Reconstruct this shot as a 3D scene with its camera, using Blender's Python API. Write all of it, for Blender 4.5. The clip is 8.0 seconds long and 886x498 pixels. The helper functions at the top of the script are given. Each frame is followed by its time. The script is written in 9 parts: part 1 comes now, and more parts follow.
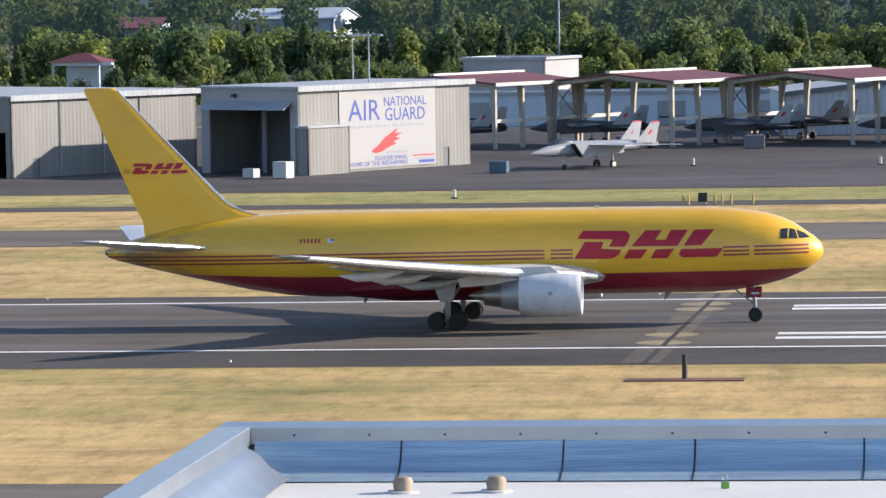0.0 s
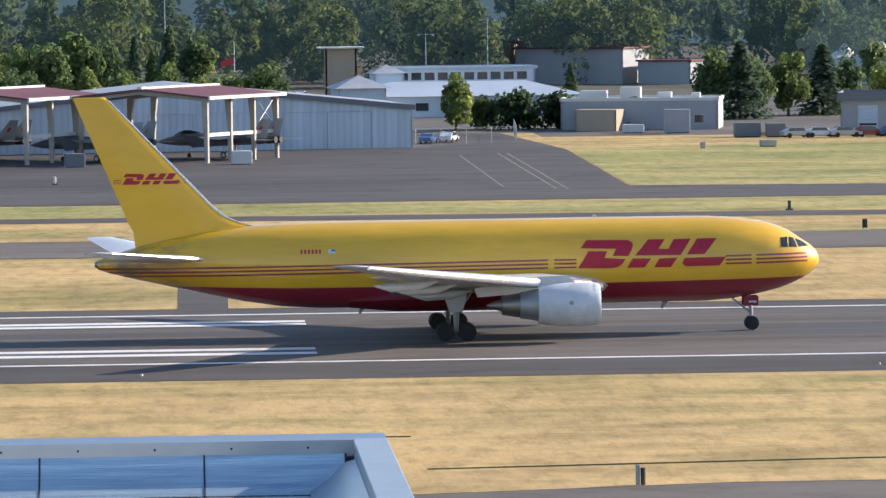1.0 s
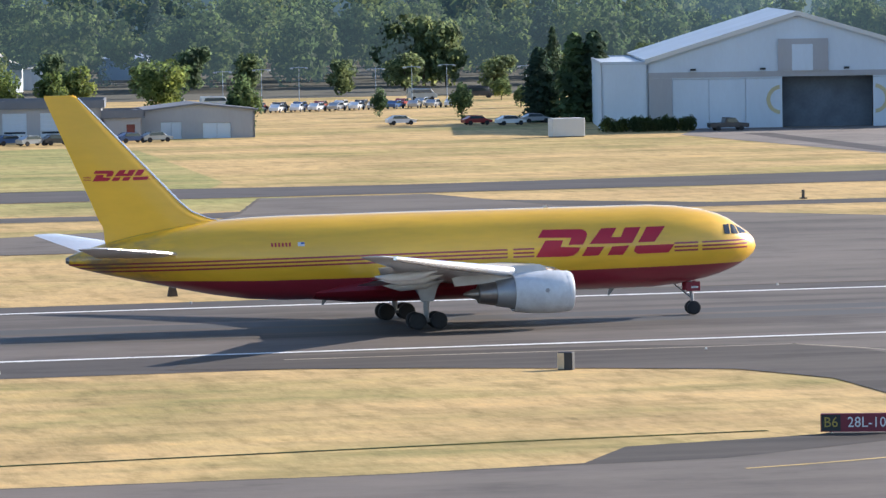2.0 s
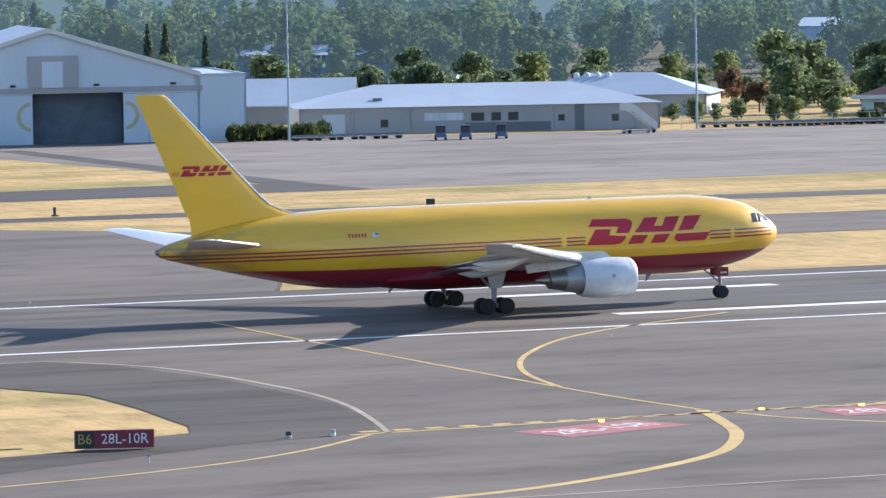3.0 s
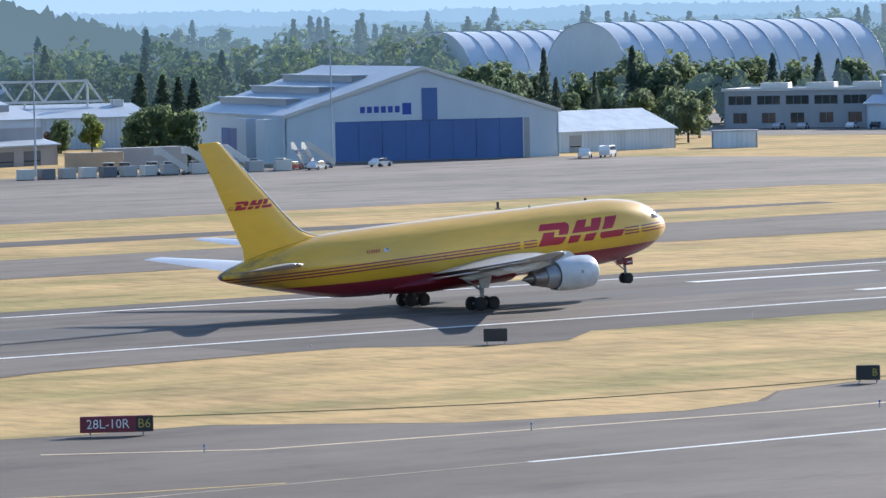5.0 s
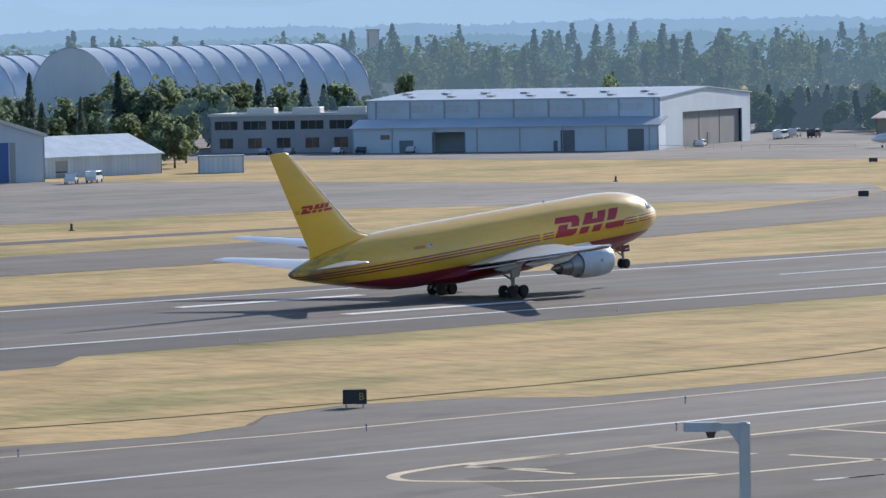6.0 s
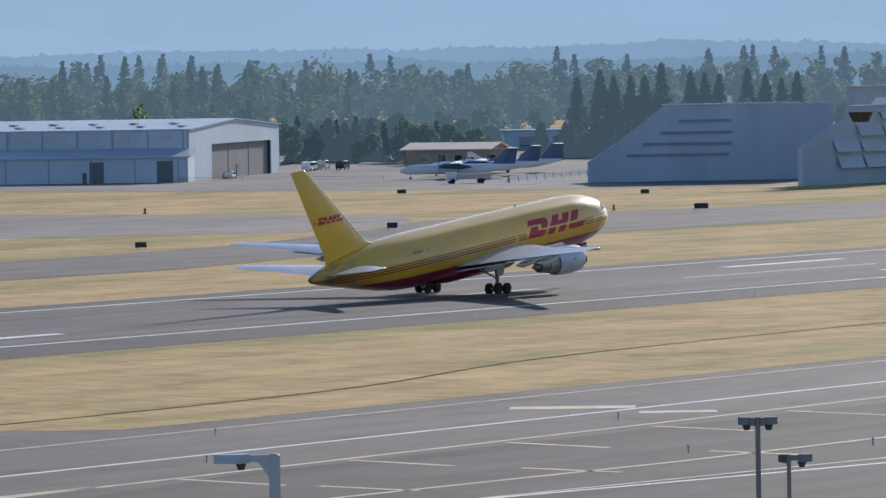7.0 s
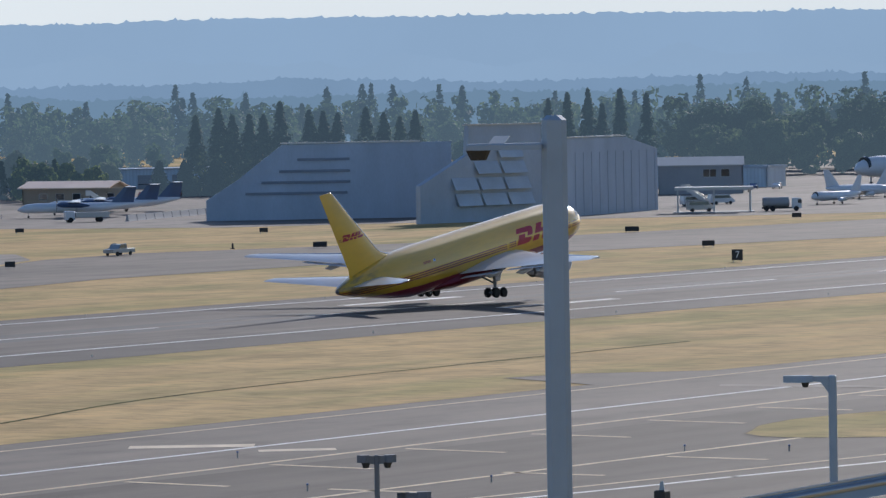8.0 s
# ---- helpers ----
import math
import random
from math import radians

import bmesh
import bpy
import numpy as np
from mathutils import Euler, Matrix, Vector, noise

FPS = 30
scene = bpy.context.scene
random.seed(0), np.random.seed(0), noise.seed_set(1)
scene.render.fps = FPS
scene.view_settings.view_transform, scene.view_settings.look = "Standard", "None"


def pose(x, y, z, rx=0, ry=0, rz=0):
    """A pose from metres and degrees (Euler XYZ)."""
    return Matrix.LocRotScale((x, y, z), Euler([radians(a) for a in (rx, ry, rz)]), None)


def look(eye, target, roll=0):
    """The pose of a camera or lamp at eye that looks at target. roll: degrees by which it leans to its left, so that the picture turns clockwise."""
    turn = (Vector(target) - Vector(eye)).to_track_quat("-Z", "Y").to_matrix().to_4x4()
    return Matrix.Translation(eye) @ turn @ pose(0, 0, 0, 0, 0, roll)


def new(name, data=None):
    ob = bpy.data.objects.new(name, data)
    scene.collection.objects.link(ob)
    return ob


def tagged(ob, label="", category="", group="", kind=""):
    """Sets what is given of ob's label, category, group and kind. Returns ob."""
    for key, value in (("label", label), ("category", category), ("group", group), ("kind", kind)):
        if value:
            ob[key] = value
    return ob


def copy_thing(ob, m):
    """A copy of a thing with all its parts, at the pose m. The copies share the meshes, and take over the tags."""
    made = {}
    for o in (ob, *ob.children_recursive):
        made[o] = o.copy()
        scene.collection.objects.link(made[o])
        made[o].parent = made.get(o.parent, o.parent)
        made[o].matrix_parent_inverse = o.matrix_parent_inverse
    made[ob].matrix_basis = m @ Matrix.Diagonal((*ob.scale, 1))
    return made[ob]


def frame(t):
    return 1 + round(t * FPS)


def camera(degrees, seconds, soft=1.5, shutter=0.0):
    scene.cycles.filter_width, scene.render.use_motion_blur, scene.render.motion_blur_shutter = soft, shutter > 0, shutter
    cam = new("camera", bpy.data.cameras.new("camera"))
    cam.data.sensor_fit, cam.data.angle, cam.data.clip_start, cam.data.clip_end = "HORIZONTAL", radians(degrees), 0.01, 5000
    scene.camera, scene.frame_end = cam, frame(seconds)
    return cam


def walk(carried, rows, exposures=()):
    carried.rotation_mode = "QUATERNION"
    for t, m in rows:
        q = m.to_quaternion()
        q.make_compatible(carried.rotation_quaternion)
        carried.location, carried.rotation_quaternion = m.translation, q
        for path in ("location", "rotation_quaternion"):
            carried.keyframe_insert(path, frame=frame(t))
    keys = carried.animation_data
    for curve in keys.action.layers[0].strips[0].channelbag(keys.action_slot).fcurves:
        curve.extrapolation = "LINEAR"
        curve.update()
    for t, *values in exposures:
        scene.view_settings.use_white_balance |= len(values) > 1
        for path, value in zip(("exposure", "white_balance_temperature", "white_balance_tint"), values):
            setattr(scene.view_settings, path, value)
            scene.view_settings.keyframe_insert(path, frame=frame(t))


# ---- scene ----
EYE = (0.0, 0.0, 23.995)
# seconds, heading from the runway's normal, tilt, roll (degrees)
TURNS = ((0, -6.499, -3.390, -0.930), (0.5, -1.773, -3.355, -0.656), (1, 3.149, -3.288, -0.636),
         (1.2, 5.274, -3.294, -0.633), (2.3, 16.115, -3.308, -1.032), (2.5, 17.749, -3.301, -1.110),
         (3, 22.198, -3.254, -0.977), (3.5, 26.774, -3.115, -1.239), (4, 30.968, -3.080, -1.034),
         (4.2, 32.477, -3.026, -1.026), (5.3, 40.550, -2.572, -1.198), (5.5, 41.777, -2.538, -1.247),
         (6, 44.507, -2.491, -1.042), (6.5, 47.322, -2.282, -1.006), (7, 50.014, -2.214, -1.022),
         (7.5, 52.368, -2.064, -0.847), (8, 54.478, -1.841, -0.984))


def aim(turn, tilt):
    a, b = radians(turn), radians(tilt)
    return (EYE[0] + 100 * math.sin(a) * math.cos(b), EYE[1] + 100 * math.cos(a) * math.cos(b), EYE[2] + 100 * math.sin(b))


cam = camera(10.33, 8.0, soft=1.4)
walk(cam, [(t, look(EYE, aim(a, b), r)) for t, a, b, r in TURNS],
     exposures=((0, 0.76, 6450, 14), (2.5, 0.98, 6150, 13), (4, 1.07, 5900, 11.5), (5.5, 0.42, 5900, 11), (6.5, 0.14, 5880, 11.5), (7, -0.01, 5860, 12.5), (8, -0.25, 5830, 13.5)))

# ---- light ----
SUN = Vector((13.5, 3.8, 5.6)).normalized()
world = bpy.data.worlds.new("sky")
scene.world = world
world.use_nodes = True
wn = world.node_tree
sky = wn.nodes.new("ShaderNodeTexSky")
sky.sky_type, sky.sun_disc = "NISHITA", False
sky.sun_elevation = math.asin(SUN.z)
sky.sun_rotation = math.atan2(SUN.x, SUN.y)
sky.air_density, sky.dust_density, sky.ozone_density = 1.0, 0.5, 3.0
wn.nodes["Background"].inputs[1].default_value = 0.125
wn.links.new(sky.outputs[0], wn.nodes["Background"].inputs[0])
lamp = bpy.data.lights.new("sun", "SUN")
lamp.energy, lamp.angle, lamp.color = 5.0, radians(0.6), (1.0, 0.90, 0.76)
sun = new("sun", lamp)
sun.matrix_world = look(SUN * 300, (0, 0, 0))


# ---- materials ----
def nodes_of(name):
    m = bpy.data.materials.new(name)
    m.use_nodes = True
    return m, m.node_tree, m.node_tree.nodes["Principled BSDF"]


def noise_node(nt, scale, detail=4.0, stretch=(1, 1, 1), rough=0.55):
    co = nt.nodes.new("ShaderNodeTexCoord")
    mp = nt.nodes.new("ShaderNodeMapping")
    mp.inputs["Scale"].default_value = stretch
    nz = nt.nodes.new("ShaderNodeTexNoise")
    nz.inputs["Scale"].default_value, nz.inputs["Detail"].default_value = scale, detail
    nz.inputs["Roughness"].default_value = rough
    nt.links.new(co.outputs["Object"], mp.inputs[0])
    nt.links.new(mp.outputs[0], nz.inputs[0])
    return nz


def ramp_node(nt, source, stops):
    rp = nt.nodes.new("ShaderNodeValToRGB")
    el = rp.color_ramp.elements
    while len(el) < len(stops):
        el.new(0.5)
    for e, (at, c) in zip(el, stops):
        e.position, e.color = at, (*c, 1)
    nt.links.new(source, rp.inputs[0])
    return rp


def mix_node(nt, a, b, fac, kind="MIX"):
    mx = nt.nodes.new("ShaderNodeMixRGB")
    mx.blend_type = kind
    for s, v in ((1, a), (2, b), (0, fac)):
        if isinstance(v, (int, float)):
            mx.inputs[s].default_value = v
        elif isinstance(v, tuple):
            mx.inputs[s].default_value = (*v, 1)
        else:
            nt.links.new(v, mx.inputs[s])
    return mx


def bump_node(nt, bsdf, height, strength, dist=0.02):
    bp = nt.nodes.new("ShaderNodeBump")
    bp.inputs["Strength"].default_value, bp.inputs["Distance"].default_value = strength, dist
    nt.links.new(height, bp.inputs["Height"])
    nt.links.new(bp.outputs[0], bsdf.inputs["Normal"])


def shade(c, k):
    return tuple(min(1.0, max(0.0, v * k)) for v in c)


def surface(name, c, rough=0.6, metal=0.0, vary=0.12, big=0.15, fine=3.0, stretch=(1, 1, 1), bump=0.1, coat=0.0, spread=0.0):
    """A plain material with stains at a large scale and grain at a small one. spread: random tone from object to object."""
    m, nt, b = nodes_of(name)
    n1, n2 = noise_node(nt, big, 5, stretch), noise_node(nt, fine, 3, stretch)
    r1 = ramp_node(nt, n1.outputs[0], ((0.3, shade(c, 1 - vary)), (0.7, shade(c, 1 + vary))))
    r2 = ramp_node(nt, n2.outputs[0], ((0.25, (1 - vary * 0.8,) * 3), (0.75, (1.0, 1.0, 1.0))))
    col = mix_node(nt, r1.outputs[0], r2.outputs[0], 1.0, "MULTIPLY").outputs[0]
    if spread:
        oi = nt.nodes.new("ShaderNodeObjectInfo")
        rr = ramp_node(nt, oi.outputs["Random"], ((0.0, (1 - spread,) * 3), (1.0, (1.0, 1.0, 1.0))))
        col = mix_node(nt, col, rr.outputs[0], 1.0, "MULTIPLY").outputs[0]
    nt.links.new(col, b.inputs["Base Color"])
    b.inputs["Roughness"].default_value, b.inputs["Metallic"].default_value = rough, metal
    b.inputs["Coat Weight"].default_value = coat
    if bump:
        bump_node(nt, b, n2.outputs[0], bump)
    return m


def ribbed(name, c, pitch=0.6, rough=0.5, metal=0.0, vary=0.1, depth=0.05):
    """Sheet metal with upright ribs (along the object's x) and rust-tinged streaks."""
    m, nt, b = nodes_of(name)
    co = nt.nodes.new("ShaderNodeTexCoord")
    wv = nt.nodes.new("ShaderNodeTexWave")
    wv.wave_type, wv.bands_direction = "BANDS", "X"
    wv.inputs["Scale"].default_value = 0.314 / pitch
    sp = nt.nodes.new("ShaderNodeSeparateXYZ")
    ad = nt.nodes.new("ShaderNodeMath")
    cb = nt.nodes.new("ShaderNodeCombineXYZ")
    nt.links.new(co.outputs["Object"], sp.inputs[0])
    nt.links.new(sp.outputs[0], ad.inputs[0])
    nt.links.new(sp.outputs[1], ad.inputs[1])
    nt.links.new(ad.outputs[0], cb.inputs[0])
    nt.links.new(cb.outputs[0], wv.inputs[0])
    n1 = noise_node(nt, 0.5, 5, (1, 1, 0.12))
    r1 = ramp_node(nt, n1.outputs[0], ((0.3, shade(c, 1 - vary * 1.4)), (0.68, shade(c, 1 + vary))))
    r2 = ramp_node(nt, wv.outputs[0], ((0.05, (0.90, 0.90, 0.90)), (0.35, (1.0, 1.0, 1.0))))
    col = mix_node(nt, r1.outputs[0], r2.outputs[0], 1.0, "MULTIPLY").outputs[0]
    nt.links.new(col, b.inputs["Base Color"])
    b.inputs["Roughness"].default_value, b.inputs["Metallic"].default_value = rough, metal
    bump_node(nt, b, wv.outputs[0], 0.4, depth)
    return m


def grass_material(name, dry, green, share):
    m, nt, b = nodes_of(name)
    bands = noise_node(nt, 0.05, 6, (0.30, 0.8, 1.0), 0.62)
    blotch = noise_node(nt, 0.09, 6, (0.8, 0.6, 1.0))
    grain = noise_node(nt, 2.6, 4, (1.0, 0.22, 1.0), 0.7)
    mid = tuple((a + 2 * c) / 3 for a, c in zip(green, dry))
    r1 = ramp_node(nt, bands.outputs[0], ((share - 0.08, green), (share, mid), (share + 0.07, dry)))
    r2 = ramp_node(nt, blotch.outputs[0], ((0.32, shade(dry, 0.60)), (0.5, dry), (0.70, shade(dry, 1.28))))
    r3 = ramp_node(nt, grain.outputs[0], ((0.25, (0.80, 0.80, 0.78)), (0.7, (1.0, 1.0, 1.0))))
    col = mix_node(nt, r1.outputs[0], r2.outputs[0], 0.38).outputs[0]
    tuft = noise_node(nt, 0.6, 6, (1.0, 0.30, 1.0), 0.7)
    r4 = ramp_node(nt, tuft.outputs[0], ((0.32, (0.66, 0.67, 0.62)), (0.50, (0.98, 0.98, 0.97)), (0.70, (1.14, 1.10, 1.04))))
    col = mix_node(nt, col, r4.outputs[0], 1.0, "MULTIPLY").outputs[0]
    col = mix_node(nt, col, r3.outputs[0], 1.0, "MULTIPLY").outputs[0]
    swath = noise_node(nt, 0.26, 5, (0.22, 0.7, 1.0), 0.68)
    r5 = ramp_node(nt, swath.outputs[0], ((0.36, (0.76, 0.78, 0.74)), (0.5, (1.0, 1.0, 1.0)), (0.64, (1.10, 1.07, 1.02))))
    col = mix_node(nt, col, r5.outputs[0], 1.0, "MULTIPLY").outputs[0]
    nt.links.new(col, b.inputs["Base Color"])
    b.inputs["Roughness"].default_value = 0.95
    b.inputs["Specular IOR Level"].default_value = 0.1
    bump_node(nt, b, grain.outputs[0], 0.35, 0.08)
    return m


def asphalt_material(name, c, joint=0.0, streak=0.0):
    m, nt, b = nodes_of(name)
    big = noise_node(nt, 0.03, 6, (0.35, 1.0, 1.0))
    lane = noise_node(nt, 0.22, 5, (0.03, 1.0, 1.0))
    fine = noise_node(nt, 1.6, 5, (0.5, 1, 1), 0.7)
    r1 = ramp_node(nt, big.outputs[0], ((0.3, shade(c, 0.66)), (0.5, c), (0.72, shade(c, 1.25))))
    spots = noise_node(nt, 0.16, 6, (0.6, 1.0, 1.0), 0.65)
    r4 = ramp_node(nt, spots.outputs[0], ((0.32, (0.62, 0.61, 0.60)), (0.46, (0.98, 0.98, 0.98)), (0.66, (1.16, 1.15, 1.13))))
    dip = 0.08 if joint else 0.12 + 1.6 * streak
    r2 = ramp_node(nt, lane.outputs[0], ((0.38, (1 - dip,) * 3), (0.5, (1 - dip * 0.25,) * 3), (0.62, (1 + dip * 0.15,) * 3)))
    r3 = ramp_node(nt, fine.outputs[0], ((0.25, (0.86, 0.86, 0.86)), (0.7, (1.0, 1.0, 1.0))))
    col = mix_node(nt, r1.outputs[0], r2.outputs[0], 1.0, "MULTIPLY").outputs[0]
    col = mix_node(nt, col, r3.outputs[0], 1.0, "MULTIPLY").outputs[0]
    col = mix_node(nt, col, r4.outputs[0], 1.0, "MULTIPLY").outputs[0]
    if joint:
        co = nt.nodes.new("ShaderNodeTexCoord")
        bk = nt.nodes.new("ShaderNodeTexBrick")
        bk.offset = 0.0
        bk.inputs["Scale"].default_value = 1.0
        bk.inputs["Brick Width"].default_value, bk.inputs["Row Height"].default_value = joint, joint
        bk.inputs["Mortar Size"].default_value = 0.06
        for k, v in (("Color1", (1, 1, 1, 1)), ("Color2", (0.93, 0.93, 0.93, 1)), ("Mortar", (0.6, 0.6, 0.6, 1))):
            bk.inputs[k].default_value = v
        nt.links.new(co.outputs["Object"], bk.inputs[0])
        col = mix_node(nt, col, bk.outputs[0], 1.0, "MULTIPLY").outputs[0]
    nt.links.new(col, b.inputs["Base Color"])
    b.inputs["Roughness"].default_value = 0.85
    b.inputs["Specular IOR Level"].default_value = 0.3
    bump_node(nt, b, fine.outputs[0], 0.25, 0.02)
    return m


def foliage_material(name, c, vary=0.30, tone=1.0):
    m, nt, b = nodes_of(name)
    ge = nt.nodes.new("ShaderNodeNewGeometry")
    oi = nt.nodes.new("ShaderNodeObjectInfo")
    r1 = ramp_node(nt, ge.outputs["Random Per Island"], ((0.0, shade(c, 1 - vary)), (0.6, c), (1.0, shade(c, 1 + vary))))
    r2 = ramp_node(nt, oi.outputs["Random"], ((0.0, (0.70, 0.78, 0.80)), (0.5, (0.95, 0.95, 0.85)), (1.0, (1.12, 1.06, 0.9))))
    col = mix_node(nt, r1.outputs[0], r2.outputs[0], 1.0, "MULTIPLY").outputs[0]
    # tone from tree to tree and from bough to bough
    stand = noise_node(nt, 0.055, 2, (1, 1, 0.35), 0.5)
    r3 = ramp_node(nt, stand.outputs[0], tuple((p, tuple(1 + tone * (v - 1) for v in q)) for p, q in ((0.36, (0.50, 0.62, 0.74)), (0.5, (0.95, 0.98, 0.92)), (0.64, (1.55, 1.38, 1.0)))))
    bough = noise_node(nt, 0.32, 3)
    r4 = ramp_node(nt, bough.outputs[0], ((0.36, (0.62, 0.66, 0.68)), (0.62, (1.25, 1.22, 1.12))))
    col = mix_node(nt, col, r3.outputs[0], 1.0, "MULTIPLY").outputs[0]
    col = mix_node(nt, col, r4.outputs[0], 1.0, "MULTIPLY").outputs[0]
    nt.links.new(col, b.inputs["Base Color"])
    b.inputs["Roughness"].default_value = 0.75
    b.inputs["Specular IOR Level"].default_value = 0.2
    tr = nt.nodes.new("ShaderNodeBsdfTranslucent")
    ms = nt.nodes.new("ShaderNodeMixShader")
    ms.inputs[0].default_value = 0.62
    nt.links.new(col, tr.inputs[0])
    nt.links.new(b.outputs[0], ms.inputs[1])
    nt.links.new(tr.outputs[0], ms.inputs[2])
    nt.links.new(ms.outputs[0], nt.nodes["Material Output"].inputs[0])
    return m


def hazed_foliage(name, c, air):
    """Leaves of the far woods that close the view, with the air's haze painted in as a bluish glow."""
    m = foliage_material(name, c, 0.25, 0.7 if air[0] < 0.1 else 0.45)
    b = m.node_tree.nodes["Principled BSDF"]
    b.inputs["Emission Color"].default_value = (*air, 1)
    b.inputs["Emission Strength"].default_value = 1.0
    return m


def glow(name, c, power, base=None):
    m, nt, b = nodes_of(name)
    b.inputs["Base Color"].default_value = (*(base or c), 1)
    b.inputs["Emission Color"].default_value = (*c, 1)
    b.inputs["Emission Strength"].default_value = power
    b.inputs["Roughness"].default_value = 0.9
    return m


def glass(name, c=(0.03, 0.04, 0.05), rough=0.06):
    m, nt, b = nodes_of(name)
    b.inputs["Base Color"].default_value = (*c, 1)
    b.inputs["Roughness"].default_value = rough
    b.inputs["Specular IOR Level"].default_value = 0.8
    return m


GRASS = grass_material("dry_grass", (0.56, 0.392, 0.188), (0.265, 0.258, 0.092), 0.474)
LAWN = grass_material("greener_grass", (0.46, 0.375, 0.165), (0.25, 0.275, 0.10), 0.54)
ASPHALT = asphalt_material("runway_asphalt", (0.126, 0.107, 0.095), 0, 0.16)
SHOULDER = asphalt_material("shoulder_asphalt", (0.080, 0.070, 0.066))
APRON_DARK = asphalt_material("apron_asphalt", (0.076, 0.067, 0.066))
CONCRETE = asphalt_material("apron_concrete", (0.218, 0.190, 0.166), 7.6)
TAXI = asphalt_material("taxiway_asphalt", (0.142, 0.120, 0.102))
WHITE_LINE = surface("white_line_paint", (0.72, 0.72, 0.70), 0.7, vary=0.14, big=0.4, bump=0.0)
YELLOW_LINE = surface("yellow_line_paint", (0.58, 0.40, 0.14), 0.7, vary=0.2, big=0.4, bump=0.0)
FADED_LINE = surface("faded_line_paint", (0.64, 0.51, 0.34), 0.8, vary=0.25, big=0.4, bump=0.0)
RED_PAINT = surface("red_ground_paint", (0.38, 0.13, 0.12), 0.7, vary=0.2, big=0.5, bump=0.0)
RUBBER_MARK = surface("rubber_marks", (0.055, 0.053, 0.055), 0.8, vary=0.2, big=0.05, stretch=(0.05, 1, 1), bump=0.0)
WHITE_RIB = ribbed("white_ribbed_steel", (0.225, 0.222, 0.212))
WHITE_WALL = surface("white_painted_wall", (0.53, 0.60, 0.67), 0.6, vary=0.06, stretch=(1, 1, 0.3))
PALE_WALL = ribbed("pale_ribbed_steel", (0.55, 0.62, 0.69), 0.9)
GREY_WALL = surface("grey_painted_wall", (0.36, 0.36, 0.37), 0.7, vary=0.08, stretch=(1, 1, 0.3))
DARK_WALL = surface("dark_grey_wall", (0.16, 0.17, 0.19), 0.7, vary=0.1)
TAN_WALL = surface("tan_stucco_wall", (0.42, 0.33, 0.24), 0.8, vary=0.08)
BRICK_RED = surface("dark_red_wall", (0.20, 0.06, 0.05), 0.8, vary=0.15)
BLUE_DOOR = surface("blue_painted_door", (0.065, 0.14, 0.36), 0.45, vary=0.1, stretch=(1, 1, 0.2))
WHITE_ROOF = surface("white_metal_roof", (0.43, 0.485, 0.55), 0.45, vary=0.09, big=0.12, fine=1.2, bump=0.05)
GREY_ROOF = ribbed("grey_metal_roof", (0.36, 0.38, 0.41), 0.8, 0.5)
RED_ROOF = surface("dark_red_roof", (0.16, 0.045, 0.05), 0.6, vary=0.15, big=0.3)
BROWN_ROOF = surface("red_brown_roof", (0.17, 0.08, 0.075), 0.8, vary=0.15, big=0.4)
TAN_ROOF = surface("bright_tan_roof", (0.90, 0.66, 0.48), 0.4, 0.0, vary=0.06)
TRIM_WHITE = surface("white_trim_paint", (0.58, 0.57, 0.54), 0.5, vary=0.05)
STEEL_POST = surface("weathered_steel_post", (0.42, 0.38, 0.32), 0.6, vary=0.15, big=0.6)
STEEL = surface("galvanised_steel", (0.38, 0.40, 0.42), 0.45, 0.6, vary=0.1)
POLE_GREY = surface("grey_painted_pole", (0.32, 0.39, 0.47), 0.5, vary=0.08, big=1.0)
BLACK = surface("black_rubber", (0.018, 0.018, 0.02), 0.8, vary=0.2)
DARK_STEEL = surface("dark_sign_steel", (0.03, 0.032, 0.035), 0.6, vary=0.15)
BARK = surface("bark", (0.09, 0.065, 0.045), 0.95, vary=0.25, big=0.8)
GLASS = glass("dark_glass")
PALE_PANE = surface("pale_frosted_pane", (0.50, 0.54, 0.60), 0.35, vary=0.1, big=0.6, bump=0.0)
LEAF = foliage_material("broad_leaves", (0.235, 0.285, 0.110))
LEAF_DARK = foliage_material("dark_leaves", (0.180, 0.235, 0.115))
NEEDLE = foliage_material("conifer_needles", (0.115, 0.160, 0.110))
LEAF_RED = foliage_material("purple_leaves", (0.24, 0.15, 0.10))
DARK_TAXI = asphalt_material("stained_asphalt", (0.088, 0.073, 0.062), 0, 0.14)
PALE_BLOCK = surface("pale_block_paint", (0.62, 0.52, 0.38), 0.8, vary=0.2, big=0.5, bump=0.0)
SOIL = surface("dark_verge_soil", (0.085, 0.062, 0.042), 0.95, vary=0.3, big=0.2)
HEDGE = foliage_material("hedge_leaves", (0.11, 0.14, 0.06))


